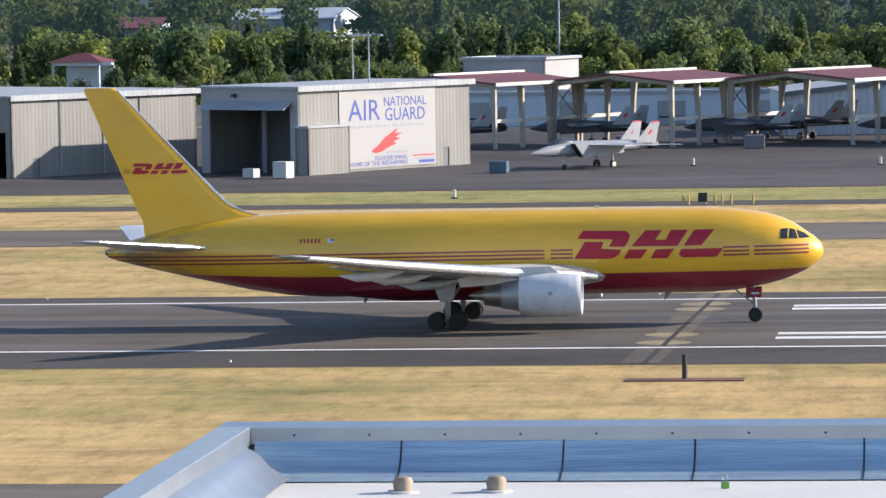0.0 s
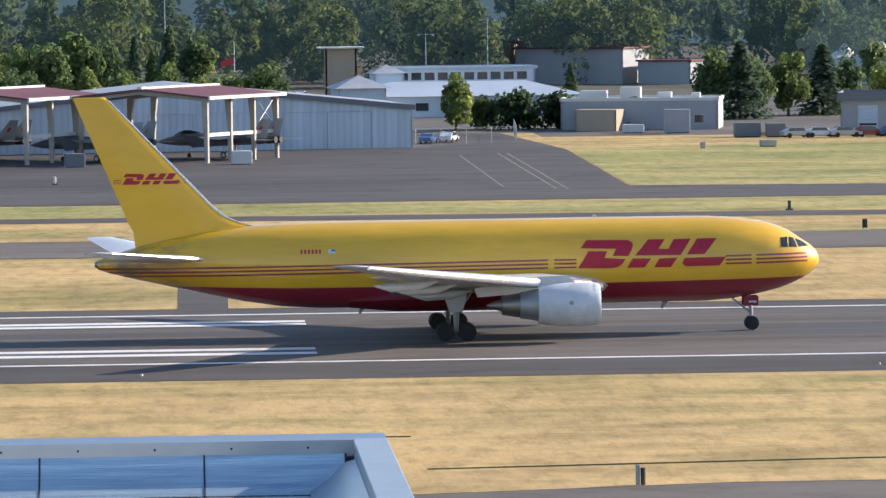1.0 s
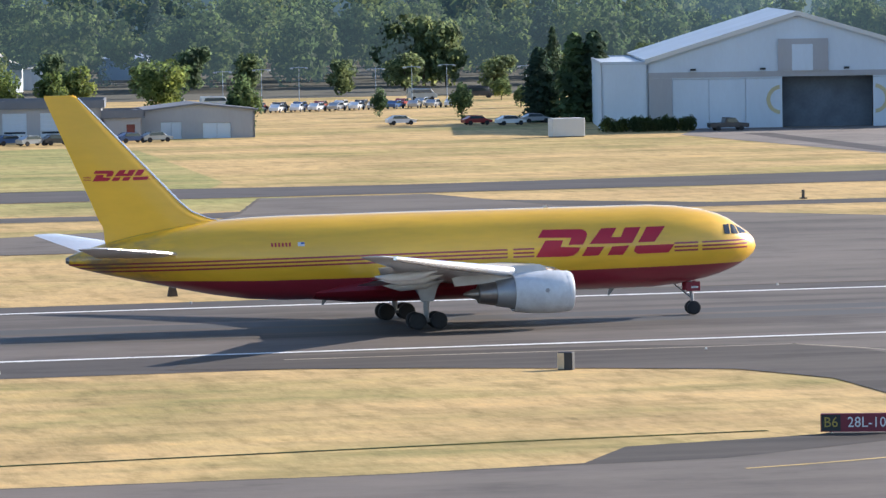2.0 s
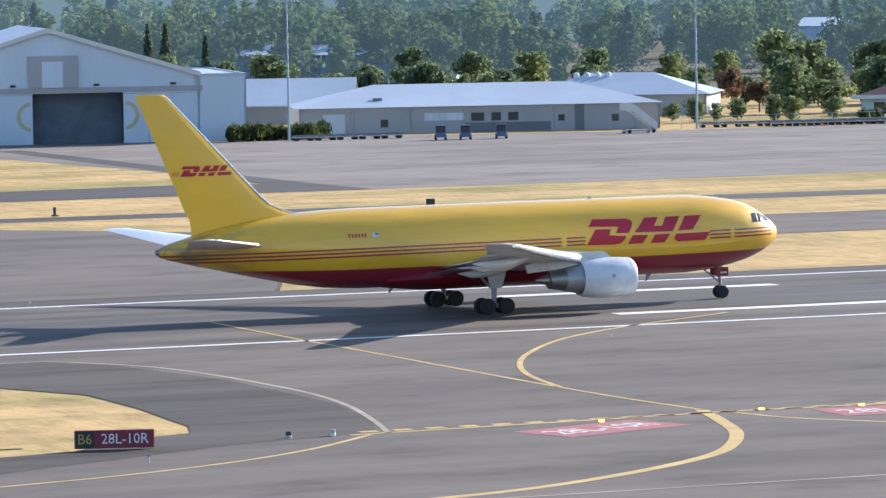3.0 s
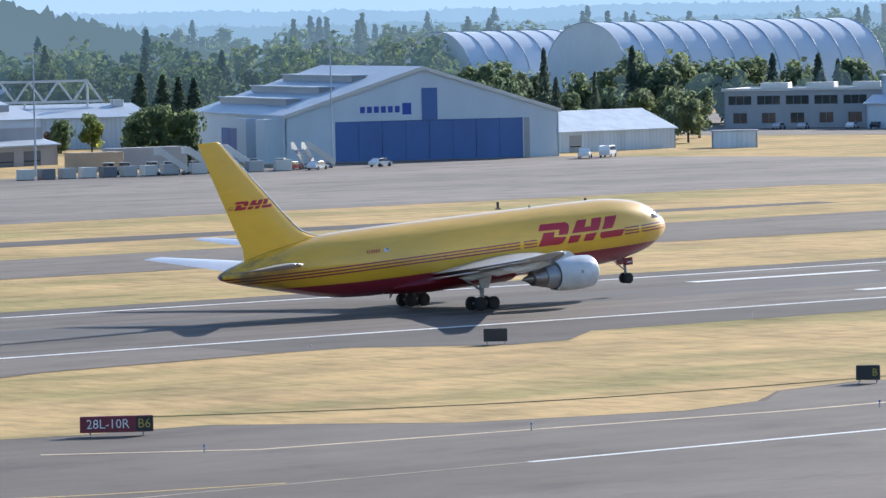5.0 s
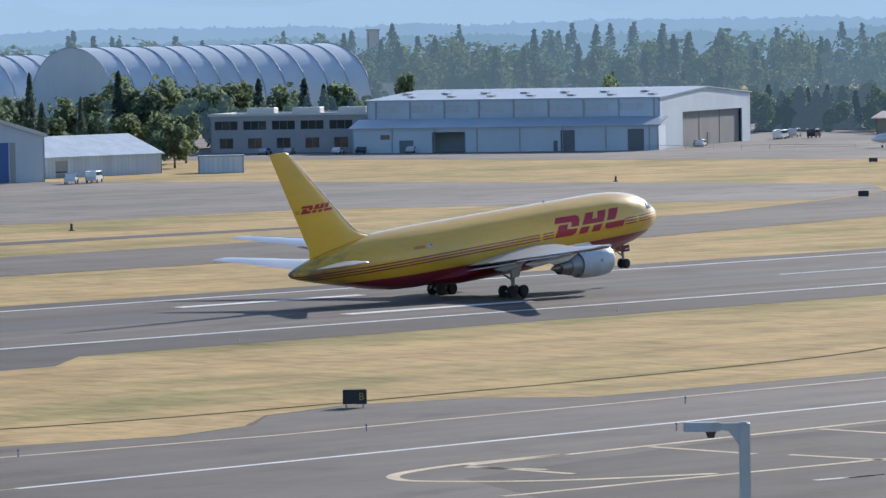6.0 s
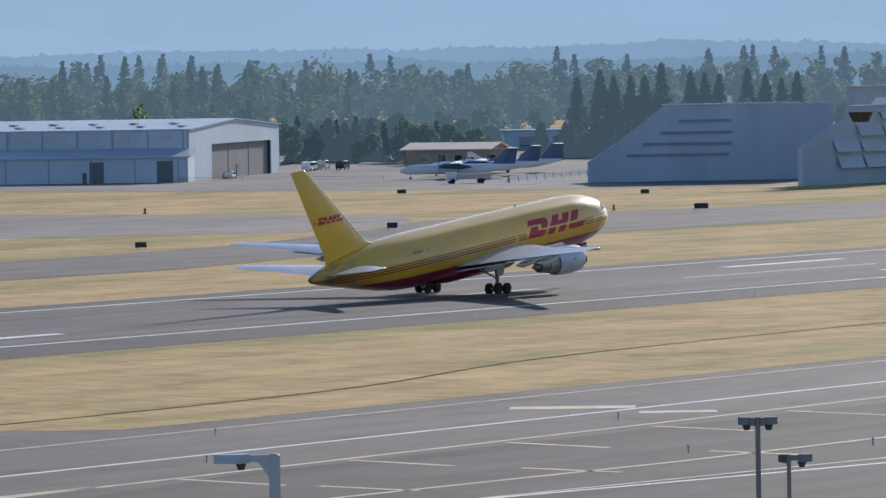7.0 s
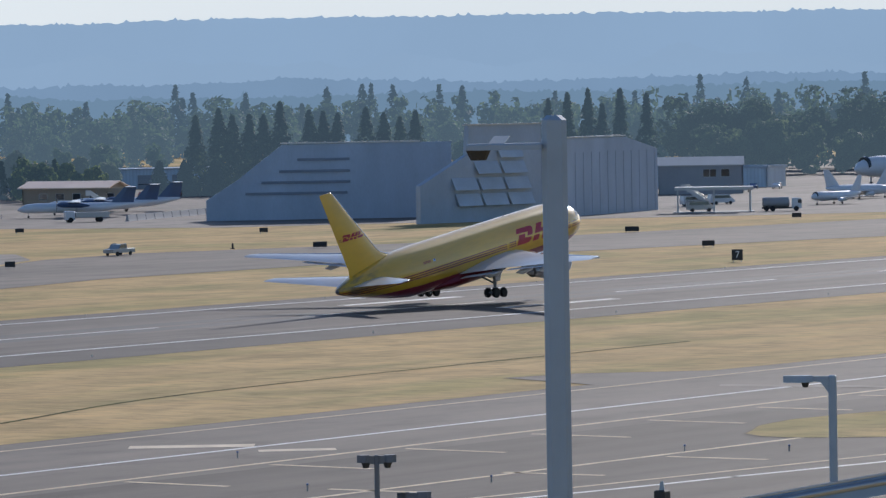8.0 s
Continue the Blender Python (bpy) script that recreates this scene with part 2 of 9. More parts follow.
# ---- mesh building ----
class Shape:
    """Corners and faces gathered for one mesh."""

    def __init__(self):
        self.v, self.f = [], []

    def add(self, verts, faces, m=None):
        k = len(self.v)
        self.v += [tuple(m @ Vector(p)) if m else tuple(p) for p in verts]
        self.f += [tuple(k + i for i in q) for q in faces]
        return self

    def box(self, x0, y0, z0, x1, y1, z1, m=None):
        vs = [(x, y, z) for z in (z0, z1) for x, y in ((x0, y0), (x1, y0), (x1, y1), (x0, y1))]
        return self.add(vs, [(3, 2, 1, 0), (4, 5, 6, 7), (0, 1, 5, 4), (1, 2, 6, 5), (2, 3, 7, 6), (3, 0, 4, 7)], m)

    def block(self, x0, y0, z0, x1, y1, z1, e=0.03, m=None):
        """A box with chamfered upright and top edges."""
        e = min(e, (x1 - x0) / 3, (y1 - y0) / 3, (z1 - z0) / 3)
        ring = lambda a, z: [(x0 + a + e, y0 + a, z), (x1 - a - e, y0 + a, z), (x1 - a, y0 + a + e, z), (x1 - a, y1 - a - e, z),
                             (x1 - a - e, y1 - a, z), (x0 + a + e, y1 - a, z), (x0 + a, y1 - a - e, z), (x0 + a, y0 + a + e, z)]
        return self.loft([ring(0, z0), ring(0, z1 - e), ring(e, z1)], m=m)

    def loft(self, rings, caps=True, m=None):
        n, vs, fs = len(rings[0]), [p for r in rings for p in r], []
        for i in range(len(rings) - 1):
            for j in range(n):
                fs.append((i * n + j, i * n + (j + 1) % n, (i + 1) * n + (j + 1) % n, (i + 1) * n + j))
        if caps:
            fs.append(tuple(reversed(range(n))))
            fs.append(tuple((len(rings) - 1) * n + j for j in range(n)))
        return self.add(vs, fs, m)

    def tube(self, path, radii, n=10, m=None):
        """A round bar along points, with a radius at each."""
        rings = []
        pts = [Vector(p) for p in path]
        for i, p in enumerate(pts):
            d = (pts[min(i + 1, len(pts) - 1)] - pts[max(i - 1, 0)]).normalized()
            a = d.orthogonal().normalized() if abs(d.z) > 0.9 else d.cross(Vector((0, 0, 1))).normalized()
            b = d.cross(a)
            r = radii if isinstance(radii, (int, float)) else radii[i]
            rings.append([p + r * (math.cos(2 * math.pi * k / n) * a + math.sin(2 * math.pi * k / n) * b) for k in range(n)])
        return self.loft(rings, m=m)

    def plate(self, pts, z0, z1, m=None):
        """An outline in the x-y plane, drawn up from z0 to z1."""
        n = len(pts)
        return self.add([(x, y, z) for z in (z0, z1) for x, y in pts],
                        [tuple(reversed(range(n))), tuple(range(n, 2 * n))] + [(i, (i + 1) % n, n + (i + 1) % n, n + i) for i in range(n)], m)

    def sheet(self, pts, z):
        return self.add([(x, y, z) for x, y in pts], [tuple(range(len(pts)))])

    def strip(self, pts, w, z):
        """A painted line of width w along points on the ground."""
        ps = [Vector((x, y)) for x, y in pts]
        if len(ps) > 4:
            # bends are rounded by a spline through the points
            fine = []
            for i in range(len(ps) - 1):
                a, b, c, d = ps[max(i - 1, 0)], ps[i], ps[i + 1], ps[min(i + 2, len(ps) - 1)]
                for k in range(6):
                    u = k / 6
                    fine.append(0.5 * (2 * b + (c - a) * u + (2 * a - 5 * b + 4 * c - d) * u * u + (3 * b - a - 3 * c + d) * u ** 3))
            ps = fine + [ps[-1]]
        left, right = [], []
        for i, p in enumerate(ps):
            d = (ps[min(i + 1, len(ps) - 1)] - ps[max(i - 1, 0)]).normalized()
            s = Vector((-d.y, d.x)) * w / 2
            left.append(p + s), right.append(p - s)
        for i in range(len(ps) - 1):
            self.add([(*right[i], z), (*right[i + 1], z), (*left[i + 1], z), (*left[i], z)], [(0, 1, 2, 3)])
        return self

    def mesh(self, name, material, smooth=False, angle=40):
        me = bpy.data.meshes.new(name)
        me.from_pydata(self.v, [], self.f)
        me.materials.append(material)
        bm = bmesh.new()
        bm.from_mesh(me)
        bmesh.ops.recalc_face_normals(bm, faces=bm.faces)
        if smooth:
            for f in bm.faces:
                f.smooth = True
            for e in bm.edges:
                if len(e.link_faces) == 2 and e.calc_face_angle(0) > radians(angle):
                    e.smooth = False
        bm.to_mesh(me)
        bm.free()
        return me


def flat_mesh(shape, name, material):
    """Open sheets: faces kept as given, facing up."""
    me = bpy.data.meshes.new(name)
    me.from_pydata(shape.v, [], shape.f)
    me.materials.append(material)
    return me


def part(name, shape, material, parent, label="", smooth=False, m=None, angle=40):
    ob = new(name, shape.mesh(name, material, smooth, angle))
    ob.parent = parent
    if m is not None:
        ob.matrix_basis = m
    return tagged(ob, label)


def thing(name, m, label, category, group="", kind=""):
    ob = new(name)
    ob.matrix_basis = m
    ob.empty_display_size = 0.5
    if len(label.split()) < 4:
        label += " on the airfield"
    return tagged(ob, label, category, group, kind)


def words(name, text, size, material, parent, m, label="", wide=1.0, depth=0.01):
    """Lettering in the built-in font, turned into a mesh."""
    cu = bpy.data.curves.new(name, "FONT")
    cu.body, cu.size, cu.extrude, cu.align_x, cu.align_y = text, size, depth, "CENTER", "CENTER"
    cu.resolution_u = 2
    tmp = new(name, cu)
    me = bpy.data.meshes.new_from_object(tmp)
    bpy.data.objects.remove(tmp)
    bpy.data.curves.remove(cu)
    me.materials.clear()
    me.materials.append(material)
    for p in me.polygons:
        p.material_index = 0
    for v in me.vertices:
        v.co.x *= wide
    ob = new(name, me)
    ob.parent = parent
    ob.matrix_basis = m
    return tagged(ob, label)


def frame_of(p, q):
    """The pose of a wall's front: x from p to q on the ground, y into the building, z up."""
    d = Vector((q[0] - p[0], q[1] - p[1]))
    return pose(p[0], p[1], 0, 0, 0, math.degrees(math.atan2(d.y, d.x))), d.length


# ---- ground and pavements ----
def pavement(name, outline, z, material, label, category="pavement", edge=0.0):
    ob = new(name, flat_mesh(Shape().sheet(outline, z), name, material))
    if edge:
        # a worn, uneven line of bare soil where the grass meets the paving
        s = Shape()
        for p, q in zip(outline, outline[1:] + outline[:1]):
            l = math.hypot(q[0] - p[0], q[1] - p[1])
            n = max(1, min(400, int(l / 2.5)))
            if l > 1500:
                n = 1
            last = None
            for i in range(n + 1):
                c = (p[0] + (q[0] - p[0]) * i / n, p[1] + (q[1] - p[1]) * i / n)
                if last:
                    s.strip([last, c], edge * (0.55 + 0.9 * abs(noise.noise((c[0] * 0.31, c[1] * 0.31, 2)))), z + 0.004)
                last = c
        tagged(new(name + "_verge", flat_mesh(s, name + "_verge", SOIL)), "thin dark line of bare soil along the paving", "verge", kind="structure")
    return tagged(ob, label, category, kind="structure")


def marking(name, lines, material, label, z=0.045):
    """lines: (points, width) each."""
    s = Shape()
    for pts, w in lines:
        s.strip(pts, w, z)
    ob = new(name, flat_mesh(s, name, material))
    return tagged(ob, label, "marking", kind="structure")


def arc(cx, cy, r, a0, a1, n=12, squash=1.0):
    return [(cx + r * math.cos(radians(a0 + (a1 - a0) * i / n)), cy + squash * r * math.sin(radians(a0 + (a1 - a0) * i / n))) for i in range(n + 1)]


ground = new("ground", flat_mesh(Shape().sheet([(-4900, -4900), (4900, -4900), (4900, 4900), (-4900, 4900)], 0.0), "ground", GRASS))
tagged(ground, "dry yellow airfield grass with greener patches", "grass", kind="structure")

pavement("runway_shoulder", [(-900, 286.3), (219, 286.3), (228, 279), (234, 279.5), (242, 286.3), (2600, 286.3), (2600, 347), (-900, 347)], 0.015, SHOULDER,
         "dark asphalt runway shoulder beside the runway", "runway", 0.35)
pavement("runway", [(-900, 297.6), (2600, 297.6), (2600, 341.2), (-900, 341.2)], 0.022, ASPHALT,
         "grey asphalt runway with dark tyre streaks", "runway")
# the near taxiway and the apron on the terminal's side, with the link to the runway
pavement("taxiway_near", [(-900, 60), (2600, 60), (2600, 221), (376, 221), (350, 222), (342, 231), (335, 233), (330, 221), (258, 222), (233, 223), (228, 229),
                          (219, 232), (210, 230), (204, 225), (196, 223), (182, 227), (176, 233), (171, 238), (162, 238.3), (153, 240.5), (149.6, 245),
                          (149.2, 250), (155, 259), (163, 267.5), (177, 279), (190, 284), (212, 286.3), (212, 297.6), (60, 297.6), (52, 288.5),
                          (66, 284), (76, 279.5), (83.7, 275.5), (87, 267), (86.7, 257), (85.6, 245.5), (84.4, 241.6), (80, 239.8), (75.8, 235.3),
                          (65, 233), (61, 226), (51, 224.6), (26, 225), (11, 222), (-900, 222)], 0.03, TAXI,
         "worn grey asphalt taxiway with a link to the runway", "taxiway", 0.5)
pavement("traffic_island", [(289.4, 180.6), (286.6, 179.4), (284.9, 177), (284.6, 174.6), (286, 171), (288.4, 167.5), (300, 158), (345, 150), (345, 172), (330, 177), (315, 181), (307, 183.2), (300, 183.9), (294, 182.8)], 0.05, GRASS,
         "small island of dry grass within the taxiway", "grass", 0.4)
pavement("taxiway_far", [(-900, 411), (80, 411), (88, 395), (84, 372), (79, 347), (128, 347), (134, 362), (139, 374), (150, 386), (168, 394), (300, 392),
                         (420, 392), (500, 412), (560, 412), (640, 398), (720, 380), (1400, 380), (1400, 470), (900, 470), (790, 440), (700, 447),
                         (640, 452), (583, 474), (556, 470), (520, 452), (480, 436), (440, 430), (300, 425), (175, 424), (150, 432), (134, 450), (124, 470),
                         (118, 500), (100, 500), (92, 470), (84, 448), (60, 436), (-900, 435)], 0.03, TAXI,
         "grey asphalt taxiway beyond the runway", "taxiway", 0.5)
pavement("service_road", [(-900, 478), (-120, 478), (0, 477), (88, 472), (120, 486), (140, 468), (200, 466), (300, 461), (425, 458), (425, 453), (300, 450), (200, 456),
                          (140, 460), (100, 462), (0, 468), (-120, 469), (-900, 469)], 0.02, SHOULDER,
         "narrow dark asphalt service road", "road")
pavement("crossing_road", [(0.2, 347), (3.8, 347), (4.4, 411), (0.4, 411)], 0.012, SHOULDER, "narrow dark asphalt crossing road", "road")
pavement("apron_guard", [(-900, 504), (118, 503), (185, 503), (197, 503), (197, 520), (185, 529), (120, 523), (49.5, 532), (51.4, 640), (47, 705), (34, 705), (20, 700), (-900, 720)],
         0.03, APRON_DARK, "dark asphalt apron before the hangars", "apron", 0.6)
PALE_PATCH = asphalt_material("pale_patch", (0.24, 0.21, 0.18))
YARD = asphalt_material("yard_asphalt", (0.13, 0.115, 0.10))
LITTER = surface("leaf_litter", (0.075, 0.070, 0.045), 0.95, vary=0.3, big=0.08, fine=1.2)
pavement("apron_concrete", [(197, 503), (382, 503), (466, 503), (500, 476), (520, 454), (556, 472), (576, 492), (572, 525), (558, 602), (545, 652), (500, 668), (445, 656),
                            (372, 652), (300, 652), (255, 668), (200, 676), (190, 652)],
         0.026, CONCRETE, "pale jointed concrete apron", "apron")
pavement("apron_cargo", [(662, 700), (672, 640), (690, 580), (700, 548), (745, 512), (775, 480), (800, 462), (1400, 476), (1400, 900), (700, 900), (640, 760)],
         0.027, CONCRETE, "pale concrete apron round the cargo hangars", "apron")
pavement("apron_edge", [(192, 524), (197, 520), (203, 652), (199, 652)], 0.034, APRON_DARK, "dark asphalt strip along the apron edge", "apron")
pavement("lawn", [(-900, 480), (-60, 479.5), (30, 478.5), (88, 475), (100, 478), (103, 502), (-900, 503)], 0.018, LAWN, "greener strip of grass before the apron", "grass")
pavement("lawn_field", [(50, 533), (100, 526.5), (104, 540), (112, 640), (104, 655), (52, 645)], 0.02, LAWN, "mown greener grass field beside the apron", "grass")
pavement("base_yard", [(-420, 722), (20, 702), (52, 706), (52, 688), (126, 690), (126, 880), (-420, 880)], 0.012, YARD, "worn asphalt yard round the base buildings", "yard")
pavement("forest_floor", [(-420, 881), (430, 881), (560, 790), (640, 800), (720, 1000), (900, 1500), (-700, 1500)], 0.014, LITTER, "shaded leaf litter under the woods", "forest floor")
pavement("painted_band", [(333.7, 211), (336.5, 197.2), (334.4, 195.8), (331.6, 209.8)], 0.048, PALE_PATCH, "pale painted band on the taxiway", "marking")

pavement("stained_apron", [(150, 60), (2600, 60), (2600, 186), (420, 190), (330, 191), (210, 192.6), (186, 188), (172, 160)], 0.033, DARK_TAXI, "stained dark asphalt of the near apron", "apron")
pavement("stained_fillet", [(54.2, 296), (66, 296), (82, 295), (91.8, 292), (95, 286), (97.2, 272), (97, 254), (95, 243), (92.6, 236.6), (84, 234.4), (68, 226), (52, 224.7),
                           (61, 226.2), (65, 233.2), (75.8, 235.5), (80, 240), (84.2, 241.8), (85.4, 245.5), (86.5, 257), (86.8, 267), (83.5, 275.3), (76, 279.3), (66, 283.8), (52.3, 288.4)],
         0.039, DARK_TAXI, "stained dark asphalt beside the grass island", "taxiway")
# runway paint
marking("runway_edge_line", [([(-900, 298.5), (2600, 298.5)], 0.9), ([(-900, 340.3), (2600, 340.3)], 0.9)], WHITE_LINE, "white runway edge line")
tz = []
for x0, rows_ in ((-14, (305.6, 309.2, 330.6, 333.4)), (139, (309.2, 330.8)), (291.4, (308.6, 330.6)), (-166, (305.6, 309.2, 312.6, 327, 330.6, 333.4)), (443.5, (308.8, 330.6))):
    for y in rows_:
        tz.append(([(x0, y), (x0 + 22.86, y)], 1.8))
marking("touchdown_bars", tz, WHITE_LINE, "white touchdown zone bars on the runway", 0.03)
cl = [([(x, 319.2), (x + 36, 319.2)], 0.6) for x in range(360, 1600, 61)]
marking("runway_centre_line", cl, WHITE_LINE, "white dashed runway centre line", 0.03)
tagged(new("tyre_streaks", flat_mesh(Shape().strip([(-900, 317), (1500, 317)], 4.0, 0.026).strip([(-900, 323), (1500, 323)], 4.0, 0.0262), "tyre_streaks", RUBBER_MARK)),
       "dark rubber streaks along the runway", "marking", kind="structure")
# the cable strip across the runway
marking("arresting_cable_pad", [([(-21.2, 287), (-20.0, 346.5)], 2.3)], TAXI, "pale concrete strip across the runway", 0.034)
marking("arresting_cable", [([(-20.9, 287), (-19.8, 346.5)], 0.35)], BLACK, "dark cable groove across the runway", 0.04)
DISC = surface("faded_disc_paint", (0.30, 0.25, 0.14), 0.8, vary=0.3, big=0.3, bump=0.0)
discs = Shape()
for y in (302.3, 308.6, 330.8, 335.6):
    discs.sheet(arc(-21.1 + (y - 287) * 0.02, y, 1.75, 0, 342, 19), 0.037)
tagged(new("cable_discs", flat_mesh(discs, "cable_discs", DISC)), "faded yellow discs beside the runway cable", "marking", kind="structure")

# taxi lines
OLD_LINE = surface("worn_old_line", (0.40, 0.34, 0.25), 0.8, vary=0.3, big=0.3, bump=0.0)
marking("taxi_line_near", [([(168, 204), (2600, 203.6)], 0.6)], WHITE_LINE, "pale taxiway centre line")
marking("taxi_line_worn", [([(-900, 204.2), (168, 204)], 0.3)], OLD_LINE, "worn taxiway centre line")
marking("taxi_edge_lines", [([(153, 229), (163, 222), (200, 218), (2600, 215)], 0.5), ([(192, 193.6), (280, 195), (2600, 196)], 0.6), ([(180, 179), (230, 175), (2600, 120)], 0.55),
                            ([(198, 171), (280, 160), (2600, 60)], 0.45)], FADED_LINE, "faded taxiway edge lines")
marking("apron_lane_line", [([(196.0, 171.5), (240.2, 162.6), (253.8, 160.4), (268.9, 157.7), (389.7, 136.1)], 0.55)], WHITE_LINE, "white lane line on the near apron")
marking("taxi_ticks", [([(191.6 + 14.9 * k, 193.3), (191.4 + 14.9 * k, 185)], 0.6) for k in range(12)] +
        [([(207 + 15 * k, 183 - 2.5 * k), (207.4 + 15 * k, 176 - 2.6 * k)], 0.6) for k in range(5)], FADED_LINE, "faded cross ticks beside the taxiway")
marking("stop_bar", [([(259.6, 212), (264.6, 205)], 2.6), ([(260.6, 201.6), (264, 197.6)], 2.0)], PALE_BLOCK, "pale painted block on the taxiway")
marking("lead_loop", [([(200, 194), (192, 194.3), (186, 193), (183.6, 190.5), (184, 188), (188, 183), (196, 178.5)], 0.75), ([(191, 192.8), (192.5, 188)], 0.6)], FADED_LINE,
        "faded yellow loop line on the apron")
marking("link_line_old", [([(60, 293), (89.2, 291.9), (92.7, 291.2), (97, 282), (98.2, 265), (97.4, 254), (95.1, 243.4), (93.1, 236.1)], 0.35),
                          ([(159.5, 278.1), (155.4, 275.5), (149.8, 270.8), (145.1, 265), (140.4, 257.4), (138.2, 252.3), (138, 247), (139.6, 242.5)], 0.24)],
        OLD_LINE, "faded curved lead-off lines")
marking("link_line", [([(112.5, 318), (112.1, 301), (112.1, 290), (111.9, 273), (111.8, 258), (112, 248), (112.6, 239.5)], 0.32),
                      ([(146, 306), (142.3, 303.2), (134.2, 297.5), (127, 290.6), (121.3, 282.5), (117, 274.6), (113.8, 266), (111.9, 257)], 0.38),
                      ([(112.5, 239.2), (110.8, 233.2), (108.3, 226), (104.1, 218.7), (99.3, 213.9), (92.9, 209.4), (87.3, 206.6), (80, 204.6)], 0.75),
                      ([(113.4, 237), (114.4, 233), (117, 228.8), (122.8, 221.2), (129, 215), (134, 211), (141, 207.4), (152, 204.6)], 0.4),
                      ([(67.4, 220.9), (73.6, 222.7), (80.4, 225.8), (86.5, 230.1), (92, 235.8)], 0.35)], YELLOW_LINE, "yellow curved taxi lines")
dashes = [([(92 + 1.9 * k, 237.4 + 0.02 * k), (93 + 1.9 * k, 237.4 + 0.02 * k)], 0.8) for k in range(31)]
marking("holding_line", [([(91, 236.1), (113, 237.6), (150, 236.1)], 0.55)] + dashes, YELLOW_LINE, "yellow holding position line with dashes")
for name, mid, turn in (("painted_sign", (103.6, 232.4), 20), ("painted_sign", (121.9, 233.9), -2)):
    tp = thing(name, pose(mid[0], mid[1], 0.046, 0, 0, turn), "red painted holding position panel on the asphalt", "marking", "painted panels")
    s = Shape().sheet([(-4.3, -2.3), (4.3, -2.3), (4.3, 2.3), (-4.3, 2.3)], 0)
    o = new("panel", flat_mesh(s, "panel", RED_PAINT))
    o.parent = tp
    words("lettering", "28L-10R", 2.9, WHITE_LINE, tp, pose(0, 0, 0.006), "white lettering", 0.72, 0.001)
# apron lines
marking("apron_line", [([(-300, 538), (34, 536)], 0.15), ([(36.6, 625), (36, 533)], 0.22), ([(41.8, 629), (41.3, 527)], 0.25), ([(43.0, 629), (42.5, 526)], 0.25), ([(36.4, 542), (43.5, 542.7)], 0.4),
        ([(35.9, 532.3), (42.5, 530.2)], 0.4)] + [([(43.2, 560 + k * 17), (45.6, 560 + k * 17)], 0.4) for k in range(4)], surface("ghost_line_paint", (0.20, 0.18, 0.155), 0.8, vary=0.3, big=0.3, bump=0.0), "faded apron lines")
marking("grass_furrow", [([(12, 233.5), (60, 238), (74, 238.6)], 0.5), ([(171, 247), (196, 236), (230, 234), (270, 236), (310, 246), (390, 250)], 0.45),
                         ([(-30, 249), (12, 250)], 0.5)], HEDGE, "thin dark furrow in the grass", 0.02)

# ---- the airliner ----
YELLOW = (0.88, 0.485, 0.026)


